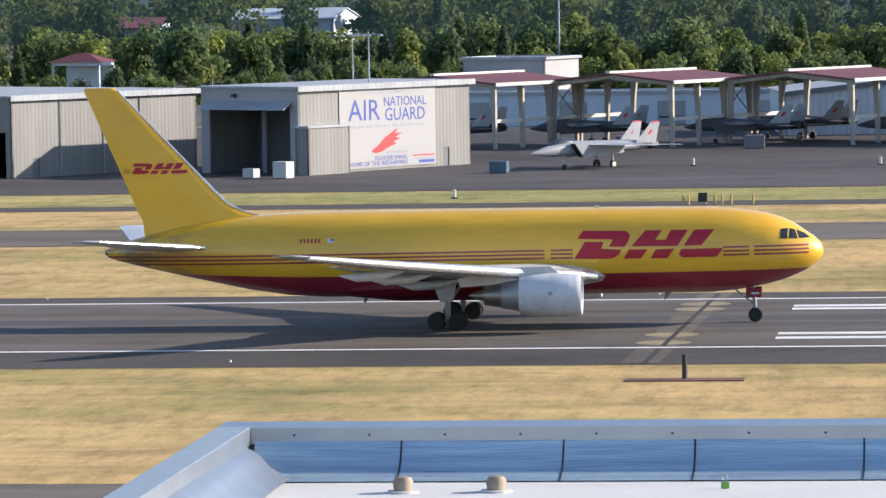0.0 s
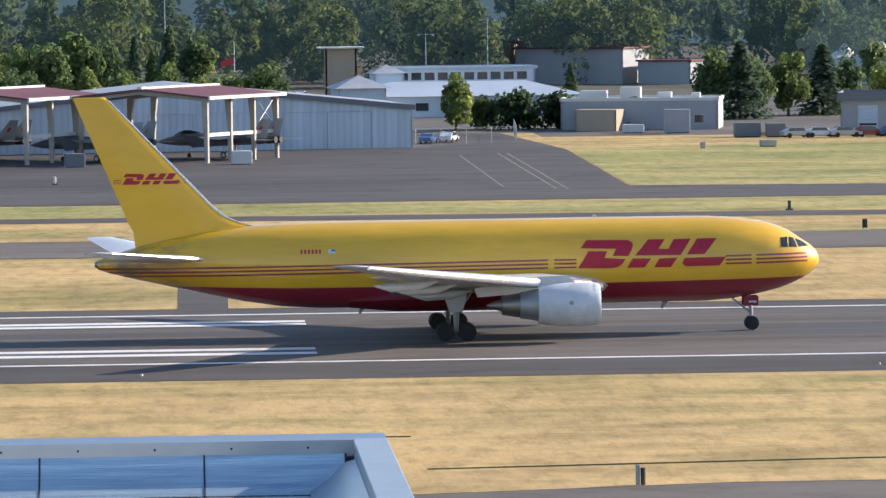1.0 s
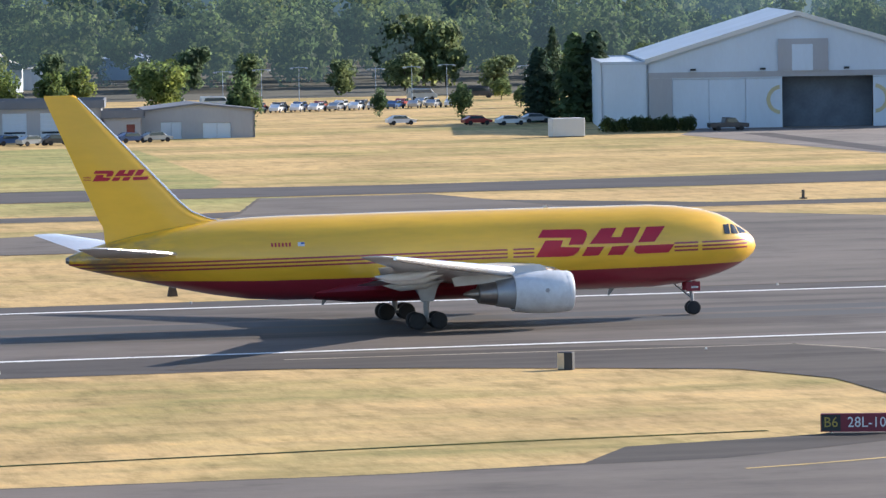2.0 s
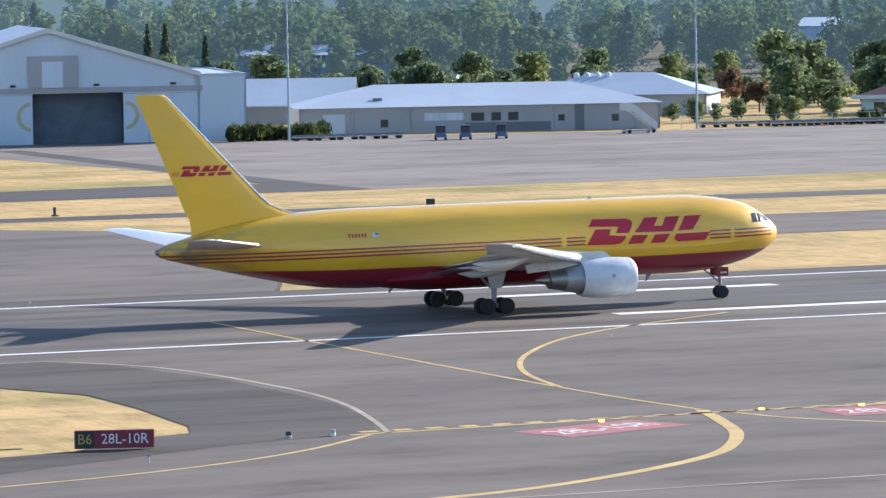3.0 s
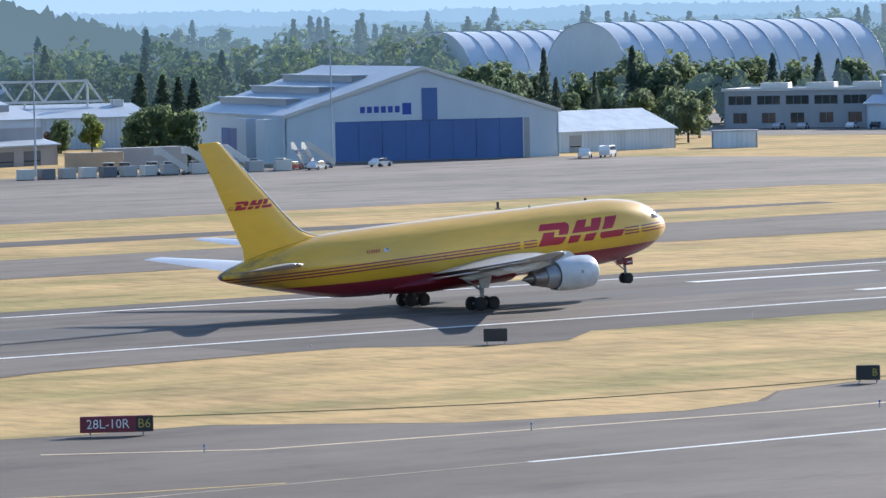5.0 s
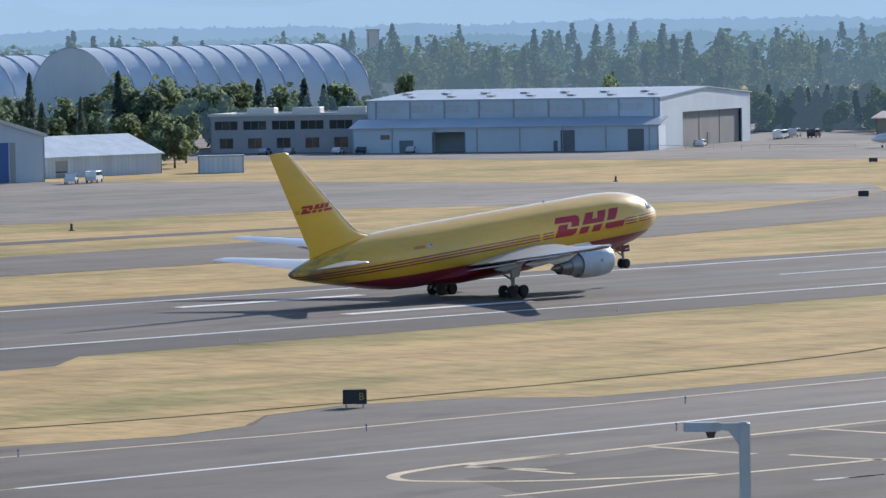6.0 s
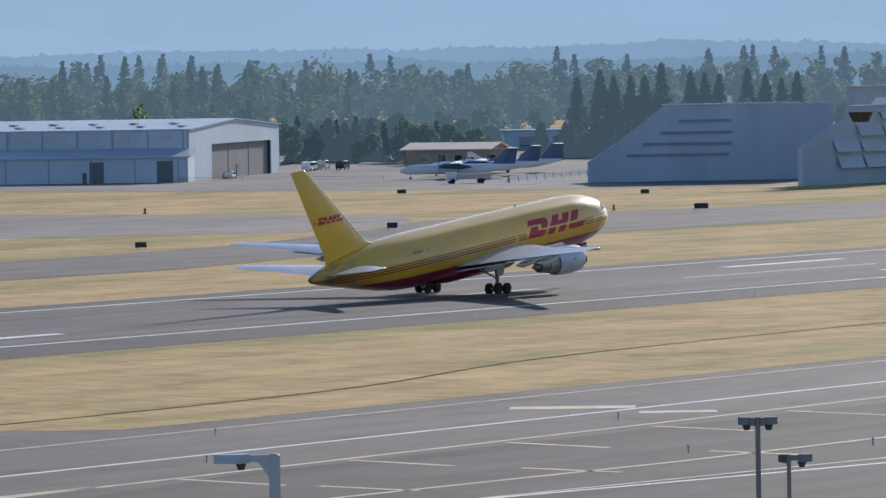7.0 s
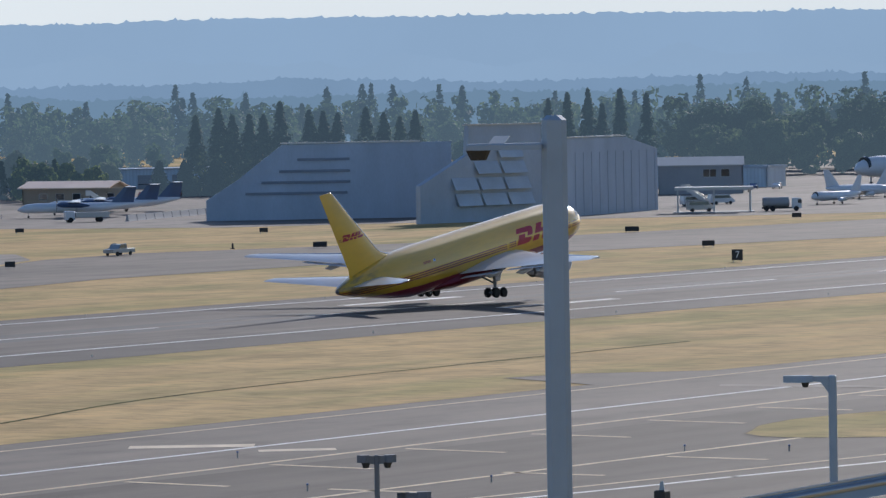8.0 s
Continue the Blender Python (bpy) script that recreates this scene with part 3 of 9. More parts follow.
def livery():
    """Yellow paint with a dark red belly and three thin stripes, by height on the body."""
    m, nt, b = nodes_of("freighter_paint")
    co = nt.nodes.new("ShaderNodeTexCoord")
    sp = nt.nodes.new("ShaderNodeSeparateXYZ")
    nt.links.new(co.outputs["Object"], sp.inputs[0])

    def math_node(op, a, v):
        n = nt.nodes.new("ShaderNodeMath")
        n.operation = op
        for i, q in enumerate((a, v)):
            if isinstance(q, (int, float)):
                n.inputs[i].default_value = q
            else:
                nt.links.new(q, n.inputs[i])
        return n.outputs[0]

    x, z = sp.outputs[0], sp.outputs[2]
    # the belly's edge climbs towards the nose and the tail
    nose = math_node("MULTIPLY", math_node("MAXIMUM", math_node("SUBTRACT", x, 8.0), 0.0), 0.012)
    tail = math_node("MULTIPLY", math_node("MAXIMUM", math_node("SUBTRACT", -10.0, x), 0.0), 0.02)
    edge = math_node("ADD", math_node("ADD", nose, tail), 3.36)
    belly = math_node("LESS_THAN", z, edge)
    lines = None
    rise = math_node("MULTIPLY", x, 0.008)
    for h in (4.38, 4.63, 4.88):
        on = math_node("LESS_THAN", math_node("ABSOLUTE", math_node("SUBTRACT", math_node("SUBTRACT", z, rise), h), 0.0), 0.062)
        lines = on if lines is None else math_node("ADD", lines, on)
    for lo, hi in ((6.15, 6.55), (8.0, 17.75), (19.45, 19.75), (23.25, 30)):
        gap = math_node("MULTIPLY", math_node("GREATER_THAN", x, lo), math_node("LESS_THAN", x, hi))
        lines = math_node("MULTIPLY", lines, math_node("SUBTRACT", 1.0, gap))
    red = math_node("MAXIMUM", belly, lines)
    dirt = noise_node(nt, 0.5, 5, (0.25, 1, 1.5))
    grime = noise_node(nt, 3.0, 4, (0.15, 1, 1))
    ye = ramp_node(nt, dirt.outputs[0], ((0.3, shade(YELLOW, 0.88)), (0.7, shade(YELLOW, 1.04))))
    rd = ramp_node(nt, dirt.outputs[0], ((0.3, (0.27, 0.020, 0.036)), (0.7, (0.37, 0.030, 0.050))))
    gr = ramp_node(nt, grime.outputs[0], ((0.2, (0.9, 0.9, 0.88)), (0.6, (1.0, 1.0, 1.0))))
    col = mix_node(nt, ye.outputs[0], rd.outputs[0], red).outputs[0]
    col = mix_node(nt, col, gr.outputs[0], 1.0, "MULTIPLY").outputs[0]
    # soot and oil round the tail cone
    aft = math_node("MINIMUM", math_node("MAXIMUM", math_node("MULTIPLY", math_node("SUBTRACT", -15.5, x), 0.16), 0.0), 0.8)
    soot = ramp_node(nt, noise_node(nt, 1.3, 5, (0.35, 1, 1), 0.65).outputs[0], ((0.40, (0, 0, 0)), (0.62, (1, 1, 1))))
    col = mix_node(nt, col, (0.16, 0.12, 0.08), math_node("MULTIPLY", aft, soot.outputs[0])).outputs[0]
    nt.links.new(col, b.inputs["Base Color"])
    b.inputs["Roughness"].default_value = 0.36
    b.inputs["Coat Weight"].default_value, b.inputs["Coat Roughness"].default_value = 0.9, 0.04
    return m


LIVERY = livery()
BELLY_RED = surface("dark_red_gear_paint", (0.22, 0.012, 0.03), 0.4, vary=0.08, bump=0.0)
FIN_PAINT = surface("yellow_aircraft_paint", YELLOW, 0.4, vary=0.06, big=0.4, stretch=(0.3, 1, 1), bump=0.0, coat=0.3)
LOGO_RED = surface("red_aircraft_paint", (0.46, 0.012, 0.035), 0.4, vary=0.05, bump=0.0)
WING_GREY = surface("grey_wing_paint", (0.66, 0.66, 0.67), 0.32, 0.15, vary=0.12, big=0.4, stretch=(1, 0.3, 1), bump=0.0, coat=0.2)
BARE = surface("polished_aluminium", (0.80, 0.79, 0.78), 0.27, 0.75, vary=0.08, bump=0.0)
NACELLE = surface("white_nacelle_paint", (0.66, 0.68, 0.70), 0.38, vary=0.14, big=0.9, fine=4.0, bump=0.0, coat=0.2)
HOT_METAL = surface("exhaust_metal", (0.30, 0.28, 0.27), 0.35, 0.8, vary=0.2)
TYRE = surface("tyre_rubber", (0.02, 0.02, 0.022), 0.75, vary=0.2)
GEAR_GREY = surface("gear_grey_paint", (0.34, 0.34, 0.35), 0.45, vary=0.12)
WINDSHIELD = glass("windshield_glass", (0.02, 0.025, 0.03), 0.05)

# stations along the body: x, top, bottom, half width
STATIONS = ((24.15, 4.75, 4.35, 0.22), (23.95, 5.20, 4.04, 0.62), (23.55, 5.58, 3.70, 1.02), (22.95, 5.98, 3.32, 1.42), (22.2, 6.50, 2.98, 1.79),
            (21.5, 6.82, 2.72, 2.02), (20.4, 7.14, 2.44, 2.28), (18.5, 7.42, 2.10, 2.46), (16.7, 7.54, 1.95, 2.51), (10, 7.56, 1.92, 2.515),
            (0, 7.56, 1.90, 2.515), (-8.5, 7.54, 1.90, 2.515), (-11, 7.48, 2.05, 2.49), (-13.5, 7.34, 2.42, 2.36), (-16, 7.02, 2.95, 2.08),
            (-18.5, 6.55, 3.50, 1.68), (-20.7, 6.02, 4.00, 1.20), (-22.3, 5.55, 4.40, 0.72), (-23.05, 5.25, 4.66, 0.30))


def station(x):
    xs = [s[0] for s in reversed(STATIONS)]
    return [float(np.interp(x, xs, [s[k] for s in reversed(STATIONS)])) for k in (1, 2, 3)]


def skin(x, z, side, lift=0.012):
    """A point on the body's side at x and height z."""
    top, bot, w = station(x)
    c, h = (top + bot) / 2, (top - bot) / 2
    q = max(0.0, 1 - ((z - c) / h) ** 2)
    return (x, side * (w * math.sqrt(q) + lift), z)


def skin_patch(outline, side, lift=0.014, step=0.12):
    """A painted shape that lies on the curved skin: the outline (x, z) cut into small columns."""
    s = Shape()
    xs = [p[0] for p in outline]
    n = max(2, int((max(xs) - min(xs)) / step))
    cuts = sorted(set([min(xs) + (max(xs) - min(xs)) * i / n for i in range(n + 1)] + xs))

    def spans(x):
        hits = []
        for (xa, za), (xb, zb) in zip(outline, outline[1:] + outline[:1]):
            if (xa - x) * (xb - x) < 0:
                hits.append(za + (zb - za) * (x - xa) / (xb - xa))
        return sorted(hits)

    for a, b in zip(cuts, cuts[1:]):
        if b - a < 1e-5:
            continue
        e = (b - a) * 1e-4
        sa, sb = spans(a + e), spans(b - e)
        for k in range(0, min(len(sa), len(sb)) - 1, 2):
            m = 6
            pa = [sa[k] + (sa[k + 1] - sa[k]) * i / m for i in range(m + 1)]
            pb = [sb[k] + (sb[k + 1] - sb[k]) * i / m for i in range(m + 1)]
            vs = [skin(a, z, side, lift) for z in pa] + [skin(b, z, side, lift) for z in pb]
            s.add(vs, [(i, m + 1 + i, m + 2 + i, i + 1) for i in range(m)])
    return s


def foil(chord_le, chord_te, y, z, thick, n=9):
    """A section of wing at y: from leading to trailing edge along x."""
    c = chord_le - chord_te
    up, lo = [], []
    for i in range(n):
        u = 0.5 * (1 - math.cos(math.pi * i / (n - 1)))
        t = thick * c * 2.9 * (0.2969 * math.sqrt(u) - 0.126 * u - 0.3516 * u * u + 0.2843 * u ** 3 - 0.1036 * u ** 4) * 1.7
        up.append((chord_le - u * c, y, z + t + 0.012 * c * math.sin(math.pi * u)))
        lo.append((chord_le - u * c, y, z - t * 0.75))
    return up + lo[-2:0:-1]


def wheel(name, radius, width, parent, m):
    rings = []
    for y, r in ((-0.5, 0.62), (-0.5, 0.86), (-0.38, 0.97), (-0.15, 1.0), (0.15, 1.0), (0.38, 0.97), (0.5, 0.86), (0.5, 0.62)):
        rings.append([(radius * r * math.cos(k * math.pi / 12), width * y, radius * r * math.sin(k * math.pi / 12)) for k in range(24)])
    w = part(name, Shape().loft(rings), TYRE, parent, "black rubber tyre", True, m)
    hub = []
    for y, r in ((-0.44, 0.1), (-0.40, 0.3), (-0.46, 0.55), (-0.46, 0.63), (0.46, 0.63), (0.46, 0.55), (0.40, 0.3), (0.44, 0.1)):
        hub.append([(radius * r * math.cos(k * math.pi / 8), width * y, radius * r * math.sin(k * math.pi / 8)) for k in range(16)])
    part("rim", Shape().loft(hub), GEAR_GREY, w, "grey metal rim", True)
    return w


airliner = thing("cargo_airliner", pose(-35.6, 319.2, 0), "yellow twin-engine cargo jet with red belly, taking off", "airplane")
rings = []
for x, top, bot, w in STATIONS:
    c, h = (top + bot) / 2, (top - bot) / 2
    rings.append([(x, w * math.cos(2 * math.pi * k / 40), c + h * math.sin(2 * math.pi * k / 40)) for k in range(40)])
part("fuselage", Shape().loft(rings), LIVERY, airliner, "yellow fuselage with dark red belly and stripes", True)
# fin
fin = Shape()
FIN = ((-11.6, -20.55, 5.6, 0.34), (-12.2, -20.7, 7.1, 0.33), (-13.7, -20.95, 7.5, 0.30), (-14.75, -21.15, 7.95, 0.28), (-15.5, -21.4, 8.6, 0.27), (-22.2, -24.45, 15.68, 0.14), (-22.45, -24.45, 15.86, 0.07))
FIN_PROFILE = [(0, 0.0), (0.06, 0.55), (0.2, 0.9), (0.4, 1.0), (0.7, 0.62), (1.0, 0.06)]
rings = []
for le, te, z, w in FIN:
    c = le - te
    rings.append([(le - u * c, w * t, z) for u, t in FIN_PROFILE] + [(le - u * c, -w * t, z) for u, t in FIN_PROFILE[::-1][:-1]])
part("tail_fin", fin.loft(rings), FIN_PAINT, airliner, "yellow tail fin", True, angle=60)
le = Shape().tube([(-12.4, 0, 7.2), (-13.72, 0, 7.54), (-14.77, 0, 7.98), (-15.52, 0, 8.62), (-22.22, 0, 15.66)], [0.02, 0.05, 0.07, 0.08, 0.06], 8)
part("fin_leading_edge", le, BARE, airliner, "bright metal leading edge", True)


def slanted(x0, z0, w, h, lean, outline):
    return [(x0 + u * w + v * h * lean, z0 + v * h) for u, v in outline]


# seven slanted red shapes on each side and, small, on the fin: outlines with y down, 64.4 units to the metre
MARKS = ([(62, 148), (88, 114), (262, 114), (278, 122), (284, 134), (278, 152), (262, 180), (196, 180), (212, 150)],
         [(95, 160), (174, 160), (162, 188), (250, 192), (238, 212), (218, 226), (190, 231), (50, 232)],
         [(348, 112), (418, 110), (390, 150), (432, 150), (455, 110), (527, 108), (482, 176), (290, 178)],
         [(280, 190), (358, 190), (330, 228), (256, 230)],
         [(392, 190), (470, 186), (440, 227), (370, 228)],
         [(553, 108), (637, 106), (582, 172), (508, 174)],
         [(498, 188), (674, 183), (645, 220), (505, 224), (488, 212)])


def fin_patch(pts, side, proud):
    """A painted shape that lies on the fin's skin above its root."""
    (l0, t0, z0, w0), (l1, t1, z1, w1) = FIN[4], FIN[5]
    top, low = [], []
    for x, z in pts:
        f = (z - z0) / (z1 - z0)
        le_, te_ = l0 + f * (l1 - l0), t0 + f * (t1 - t0)
        half = (w0 + f * (w1 - w0)) * float(np.interp((le_ - x) / (le_ - te_), *zip(*FIN_PROFILE)))
        top.append((x, side * (half + proud), z))
        low.append((x, side * max(half - 0.03, 0.0), z))
    n = len(pts)
    return Shape().add(top + low, [tuple(range(n)), tuple(range(2 * n - 1, n - 1, -1))] + [(i, (i + 1) % n, n + (i + 1) % n, n + i) for i in range(n)])


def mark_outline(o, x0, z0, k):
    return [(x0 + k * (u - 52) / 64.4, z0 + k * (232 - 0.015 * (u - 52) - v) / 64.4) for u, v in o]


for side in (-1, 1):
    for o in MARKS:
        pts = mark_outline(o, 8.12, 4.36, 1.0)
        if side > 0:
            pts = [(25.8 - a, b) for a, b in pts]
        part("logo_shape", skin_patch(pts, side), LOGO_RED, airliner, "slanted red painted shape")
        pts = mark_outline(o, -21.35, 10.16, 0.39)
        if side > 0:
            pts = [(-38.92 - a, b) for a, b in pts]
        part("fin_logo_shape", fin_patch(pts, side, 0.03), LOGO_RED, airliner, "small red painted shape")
    for k in range(3):
        for xa, xb in ((-21.95, -21.45), (-17.75, -17.25)):
            zs = 10.21 + 0.11 * k
            part("fin_stripe", fin_patch([(xa, zs), (xb, zs), (xb, zs + 0.04), (xa, zs + 0.04)], side, 0.015), LOGO_RED, airliner, "thin red stripe")
    for k in range(6):
        part("registration_bar", skin_patch([(-9.9 + 0.24 * k, 5.60), (-9.78 + 0.24 * k, 5.60), (-9.78 + 0.24 * k, 5.86), (-9.9 + 0.24 * k, 5.86)], side), LOGO_RED, airliner)
    part("flag_mark", skin_patch([(-8.1, 5.6), (-7.65, 5.6), (-7.65, 5.86), (-8.1, 5.86)], side), NACELLE, airliner, "small white and blue flag mark")
    part("flag_corner", skin_patch([(-7.9, 5.73), (-7.66, 5.73), (-7.66, 5.85), (-7.9, 5.85)], side, 0.02), BLUE_DOOR, airliner)
    # windshield panes
    for o in ([(21.98, 5.52), (22.58, 5.46), (22.36, 6.06), (22.02, 6.14)], [(22.66, 5.48), (23.36, 5.50), (22.98, 5.80), (22.46, 6.04)], [(21.45, 5.52), (21.90, 5.50), (21.94, 6.16), (21.46, 6.12)]):
        part("windshield_pane", skin_patch(o, side, 0.02, 0.06), WINDSHIELD, airliner, "dark cockpit window")
    # wings
    wing = [foil(10.6, -3.2, side * 1.6, 3.15, 0.12), foil(9.3, -3.0, side * 2.9, 3.3, 0.115), foil(4.6, -2.9, side * 8.2, 3.95, 0.10),
            foil(-1.5, -5.4, side * 16.5, 5.0, 0.095), foil(-6.4, -8.4, side * 23.3, 5.95, 0.09), foil(-7.2, -8.6, side * 23.78, 6.05, 0.06)]
    part("wing", Shape().loft(wing), WING_GREY, airliner, "light grey swept wing", True, angle=70)
    edge = []
    for le_, y, z in ((9.35, 2.9, 3.29), (4.67, 8.2, 3.94), (-1.43, 16.5, 4.99), (-6.35, 23.3, 5.94)):
        edge.append((le_ + 0.02, side * y, z - 0.06))
    part("slat", Shape().tube(edge, [0.42, 0.36, 0.27, 0.14], 12), BARE, airliner, "bright metal slat", True)
    fl = [foil(-2.5, -4.3, side * 3.0, 2.9, 0.10), foil(-2.4, -4.0, side * 7.6, 3.5, 0.10)]
    part("inboard_flap", Shape().loft(fl), WING_GREY, airliner, "lowered grey flap", True, angle=70)
    fl = [foil(-2.8, -4.0, side * 9.2, 3.84, 0.10), foil(-5.2, -6.1, side * 17.5, 4.94, 0.10)]
    part("outboard_flap", Shape().loft(fl), WING_GREY, airliner, "lowered grey flap", True, angle=70)
    for y, x, z in ((5.6, -1.6, 2.95), (10.8, -2.9, 3.65), (14.6, -4.2, 4.15)):
        part("flap_track_fairing", Shape().tube([(x + 2.6, side * y, z + 0.3), (x + 1.3, side * y, z + 0.05), (x - 0.4, side * y, z - 0.05), (x - 1.5, side * y, z + 0.06)],
                                                [0.05, 0.3, 0.3, 0.03], 10), WING_GREY, airliner, "grey flap track fairing", True)
    # tailplane
    tp = [foil(-15.2, -21.4, side * 0.7, 5.15, 0.10), foil(-16.2, -21.6, side * 1.7, 5.28, 0.10), foil(-22.0, -23.9, side * 9.1, 6.2, 0.09), foil(-22.6, -23.9, side * 9.35, 6.24, 0.05)]
    part("tailplane", Shape().loft(tp), WING_GREY, airliner, "light grey tailplane", True, angle=70)
    part("tailplane_leading_edge", Shape().tube([(-16.15, side * 1.75, 5.28), (-21.98, side * 9.1, 6.2)], [0.16, 0.06], 8), BARE, airliner, "bright metal leading edge", True)
    # engine
    def ring(x, r, n=28, dz=0.0):
        return [(x - 0.45, side * 7.9 + r * math.cos(2 * math.pi * k / n), 2.42 + dz + r * math.sin(2 * math.pi * k / n)) for k in range(n)]
    cowl = [ring(8.0, 1.08), ring(8.9, 1.10), ring(9.35, 1.17), ring(9.45, 1.25), ring(9.3, 1.33), ring(8.6, 1.40), ring(7.4, 1.42), ring(6.2, 1.34), ring(5.5, 1.22), ring(5.5, 1.14)]
    eng = part("engine_cowl", Shape().loft(cowl, caps=False), NACELLE, airliner, "white engine cowl", True, angle=50)
    lip = [ring(9.15, 1.165), ring(9.38, 1.19), ring(9.47, 1.25), ring(9.32, 1.336), ring(9.05, 1.366)]
    part("intake_lip", Shape().loft(lip, caps=False), NACELLE, eng, "pale intake lip", True)
    part("fan_nozzle", Shape().loft([ring(6.0, 1.14), ring(5.2, 0.98), ring(4.35, 0.85), ring(4.33, 0.78)]), STEEL, airliner, "bright metal nozzle ring", True)
    part("engine_core", Shape().loft([ring(4.6, 0.80), ring(4.2, 0.78), ring(3.2, 0.62), ring(3.15, 0.5)]), HOT_METAL, airliner, "dark metal exhaust cone", True)
    part("exhaust_plug", Shape().loft([ring(3.3, 0.42), ring(2.7, 0.28), ring(2.2, 0.06)]), HOT_METAL, eng, "", True)
    part("fan", Shape().loft([ring(8.1, 1.09), ring(8.2, 0.4), ring(8.75, 0.05)]), DARK_STEEL, eng, "dark fan disc", True)
    part("cowl_mark", Shape().loft([[(7.1 + 0.16 * math.cos(a), side * 7.9 - 1.405, 2.6 + 0.16 * math.sin(a)) for a in (0, 1, 2, 3, 4, 5)],
                                    [(7.1 + 0.16 * math.cos(a), side * 7.9 - 1.43, 2.6 + 0.16 * math.sin(a)) for a in (0, 1, 2, 3, 4, 5)]]), GEAR_GREY, eng)
    pyl = Shape().loft([[(7.8, side * 7.8 - 0.12, 3.6), (7.8, side * 7.8 + 0.12, 3.6), (7.0, side * 7.8 + 0.15, 4.25), (7.0, side * 7.8 - 0.15, 4.25)],
                        [(4.6, side * 7.8 - 0.25, 3.2), (4.6, side * 7.8 + 0.25, 3.2), (4.3, side * 7.8 + 0.25, 4.2), (4.3, side * 7.8 - 0.25, 4.2)],
                        [(1.2, side * 7.8 - 0.06, 2.95), (1.2, side * 7.8 + 0.06, 2.95), (1.0, side * 7.8 + 0.08, 3.5), (1.0, side * 7.8 - 0.08, 3.5)]])
    part("pylon", pyl, WING_GREY, airliner, "grey engine pylon")
    # main gear
    y = side * 4.65
    leg = part("main_gear_leg", Shape().tube([(0.1, y, 3.4), (0.0, y, 1.5), (0, y, 0.62)], [0.24, 0.20, 0.16], 12).tube([(0.0, y, 1.6), (1.1, y - side * 0.3, 3.2)], 0.09, 8)
               .tube([(0.0, y, 1.6), (-0.2, y - side * 2.2, 2.6)], 0.10, 8), GEAR_GREY, airliner, "grey gear leg", True)
    leaf = ((-0.95, 0.72, 3.3), (0.75, 0.72, 3.3), (0.40, 0.44, 1.85), (-0.45, 0.44, 1.85))
    part("gear_door", Shape().loft([[(a, y + side * b - 0.04, z) for a, b, z in leaf], [(a, y + side * b + 0.04, z) for a, b, z in leaf]]), WING_GREY, airliner, "grey gear door")
    # nose
part("belly_fairing", Shape().loft([[(7.2, 1.4 * math.cos(a), 2.5 + 0.4 * math.sin(a)) for a in [math.pi * k / 8 for k in range(16)]],
                                    [(5.5, 2.62 * math.cos(a), 2.55 + 0.95 * math.sin(a)) for a in [math.pi * k / 8 for k in range(16)]],
                                    [(-3.5, 2.66 * math.cos(a), 2.55 + 0.98 * math.sin(a)) for a in [math.pi * k / 8 for k in range(16)]],
                                    [(-6.8, 1.5 * math.cos(a), 2.4 + 0.5 * math.sin(a)) for a in [math.pi * k / 8 for k in range(16)]]]),
     surface("dark_red_aircraft_paint", (0.21, 0.01, 0.02), 0.4, vary=0.12, bump=0.0), airliner, "dark red belly fairing", True)
part("nose_gear_leg", Shape().tube([(19.5, 0, 2.4), (19.65, 0, 1.2), (19.69, 0, 0.48)], [0.16, 0.13, 0.10], 12).tube([(19.69, -0.35, 0.48), (19.69, 0.35, 0.48)], 0.07, 8)
     .tube([(19.66, 0, 1.1), (18.4, 0, 2.1)], 0.06, 8), GEAR_GREY, airliner, "grey nose gear leg", True)
for side in (-1, 1):
    wheel("nose_wheel", 0.47, 0.34, airliner, pose(19.69, side * 0.3, 0.47))
    part("nose_gear_door", Shape().block(19.1, side * 0.5 - 0.03, 1.62, 20.1, side * 0.5 + 0.03, 2.25, 0.03), BELLY_RED, airliner, "red nose gear door")
    part("door_bar", Shape().box(19.45, side * 0.54 - 0.01, 1.82, 19.95, side * 0.54 + 0.01, 1.94), NACELLE, airliner, "pale number bar")
part("antenna", Shape().loft([[(9.8, -0.02, 7.3), (9.3, -0.02, 7.3), (9.3, 0.02, 7.3), (9.8, 0.02, 7.3)], [(9.5, -0.01, 7.72), (9.3, -0.01, 7.72), (9.3, 0.01, 7.72), (9.5, 0.01, 7.72)]]), NACELLE, airliner)
for x in (14.2, -5.6):
    part("drain_mast", Shape().loft([[(x, -0.03, 1.95), (x - 0.4, -0.03, 1.95), (x - 0.4, 0.03, 1.95), (x, 0.03, 1.95)],
                                     [(x - 0.35, -0.02, 1.5), (x - 0.5, -0.02, 1.5), (x - 0.5, 0.02, 1.5), (x - 0.35, 0.02, 1.5)]]), GEAR_GREY, airliner)
part("tail_cone", Shape().loft([[(-22.9 - 0.0, 0.34 * math.cos(a), 4.96 + 0.33 * math.sin(a)) for a in [math.pi * k / 6 for k in range(12)]],
                                [(-23.25, 0.16 * math.cos(a), 4.98 + 0.16 * math.sin(a)) for a in [math.pi * k / 6 for k in range(12)]]]), HOT_METAL, airliner, "dark exhaust", True)
BOGIES = []
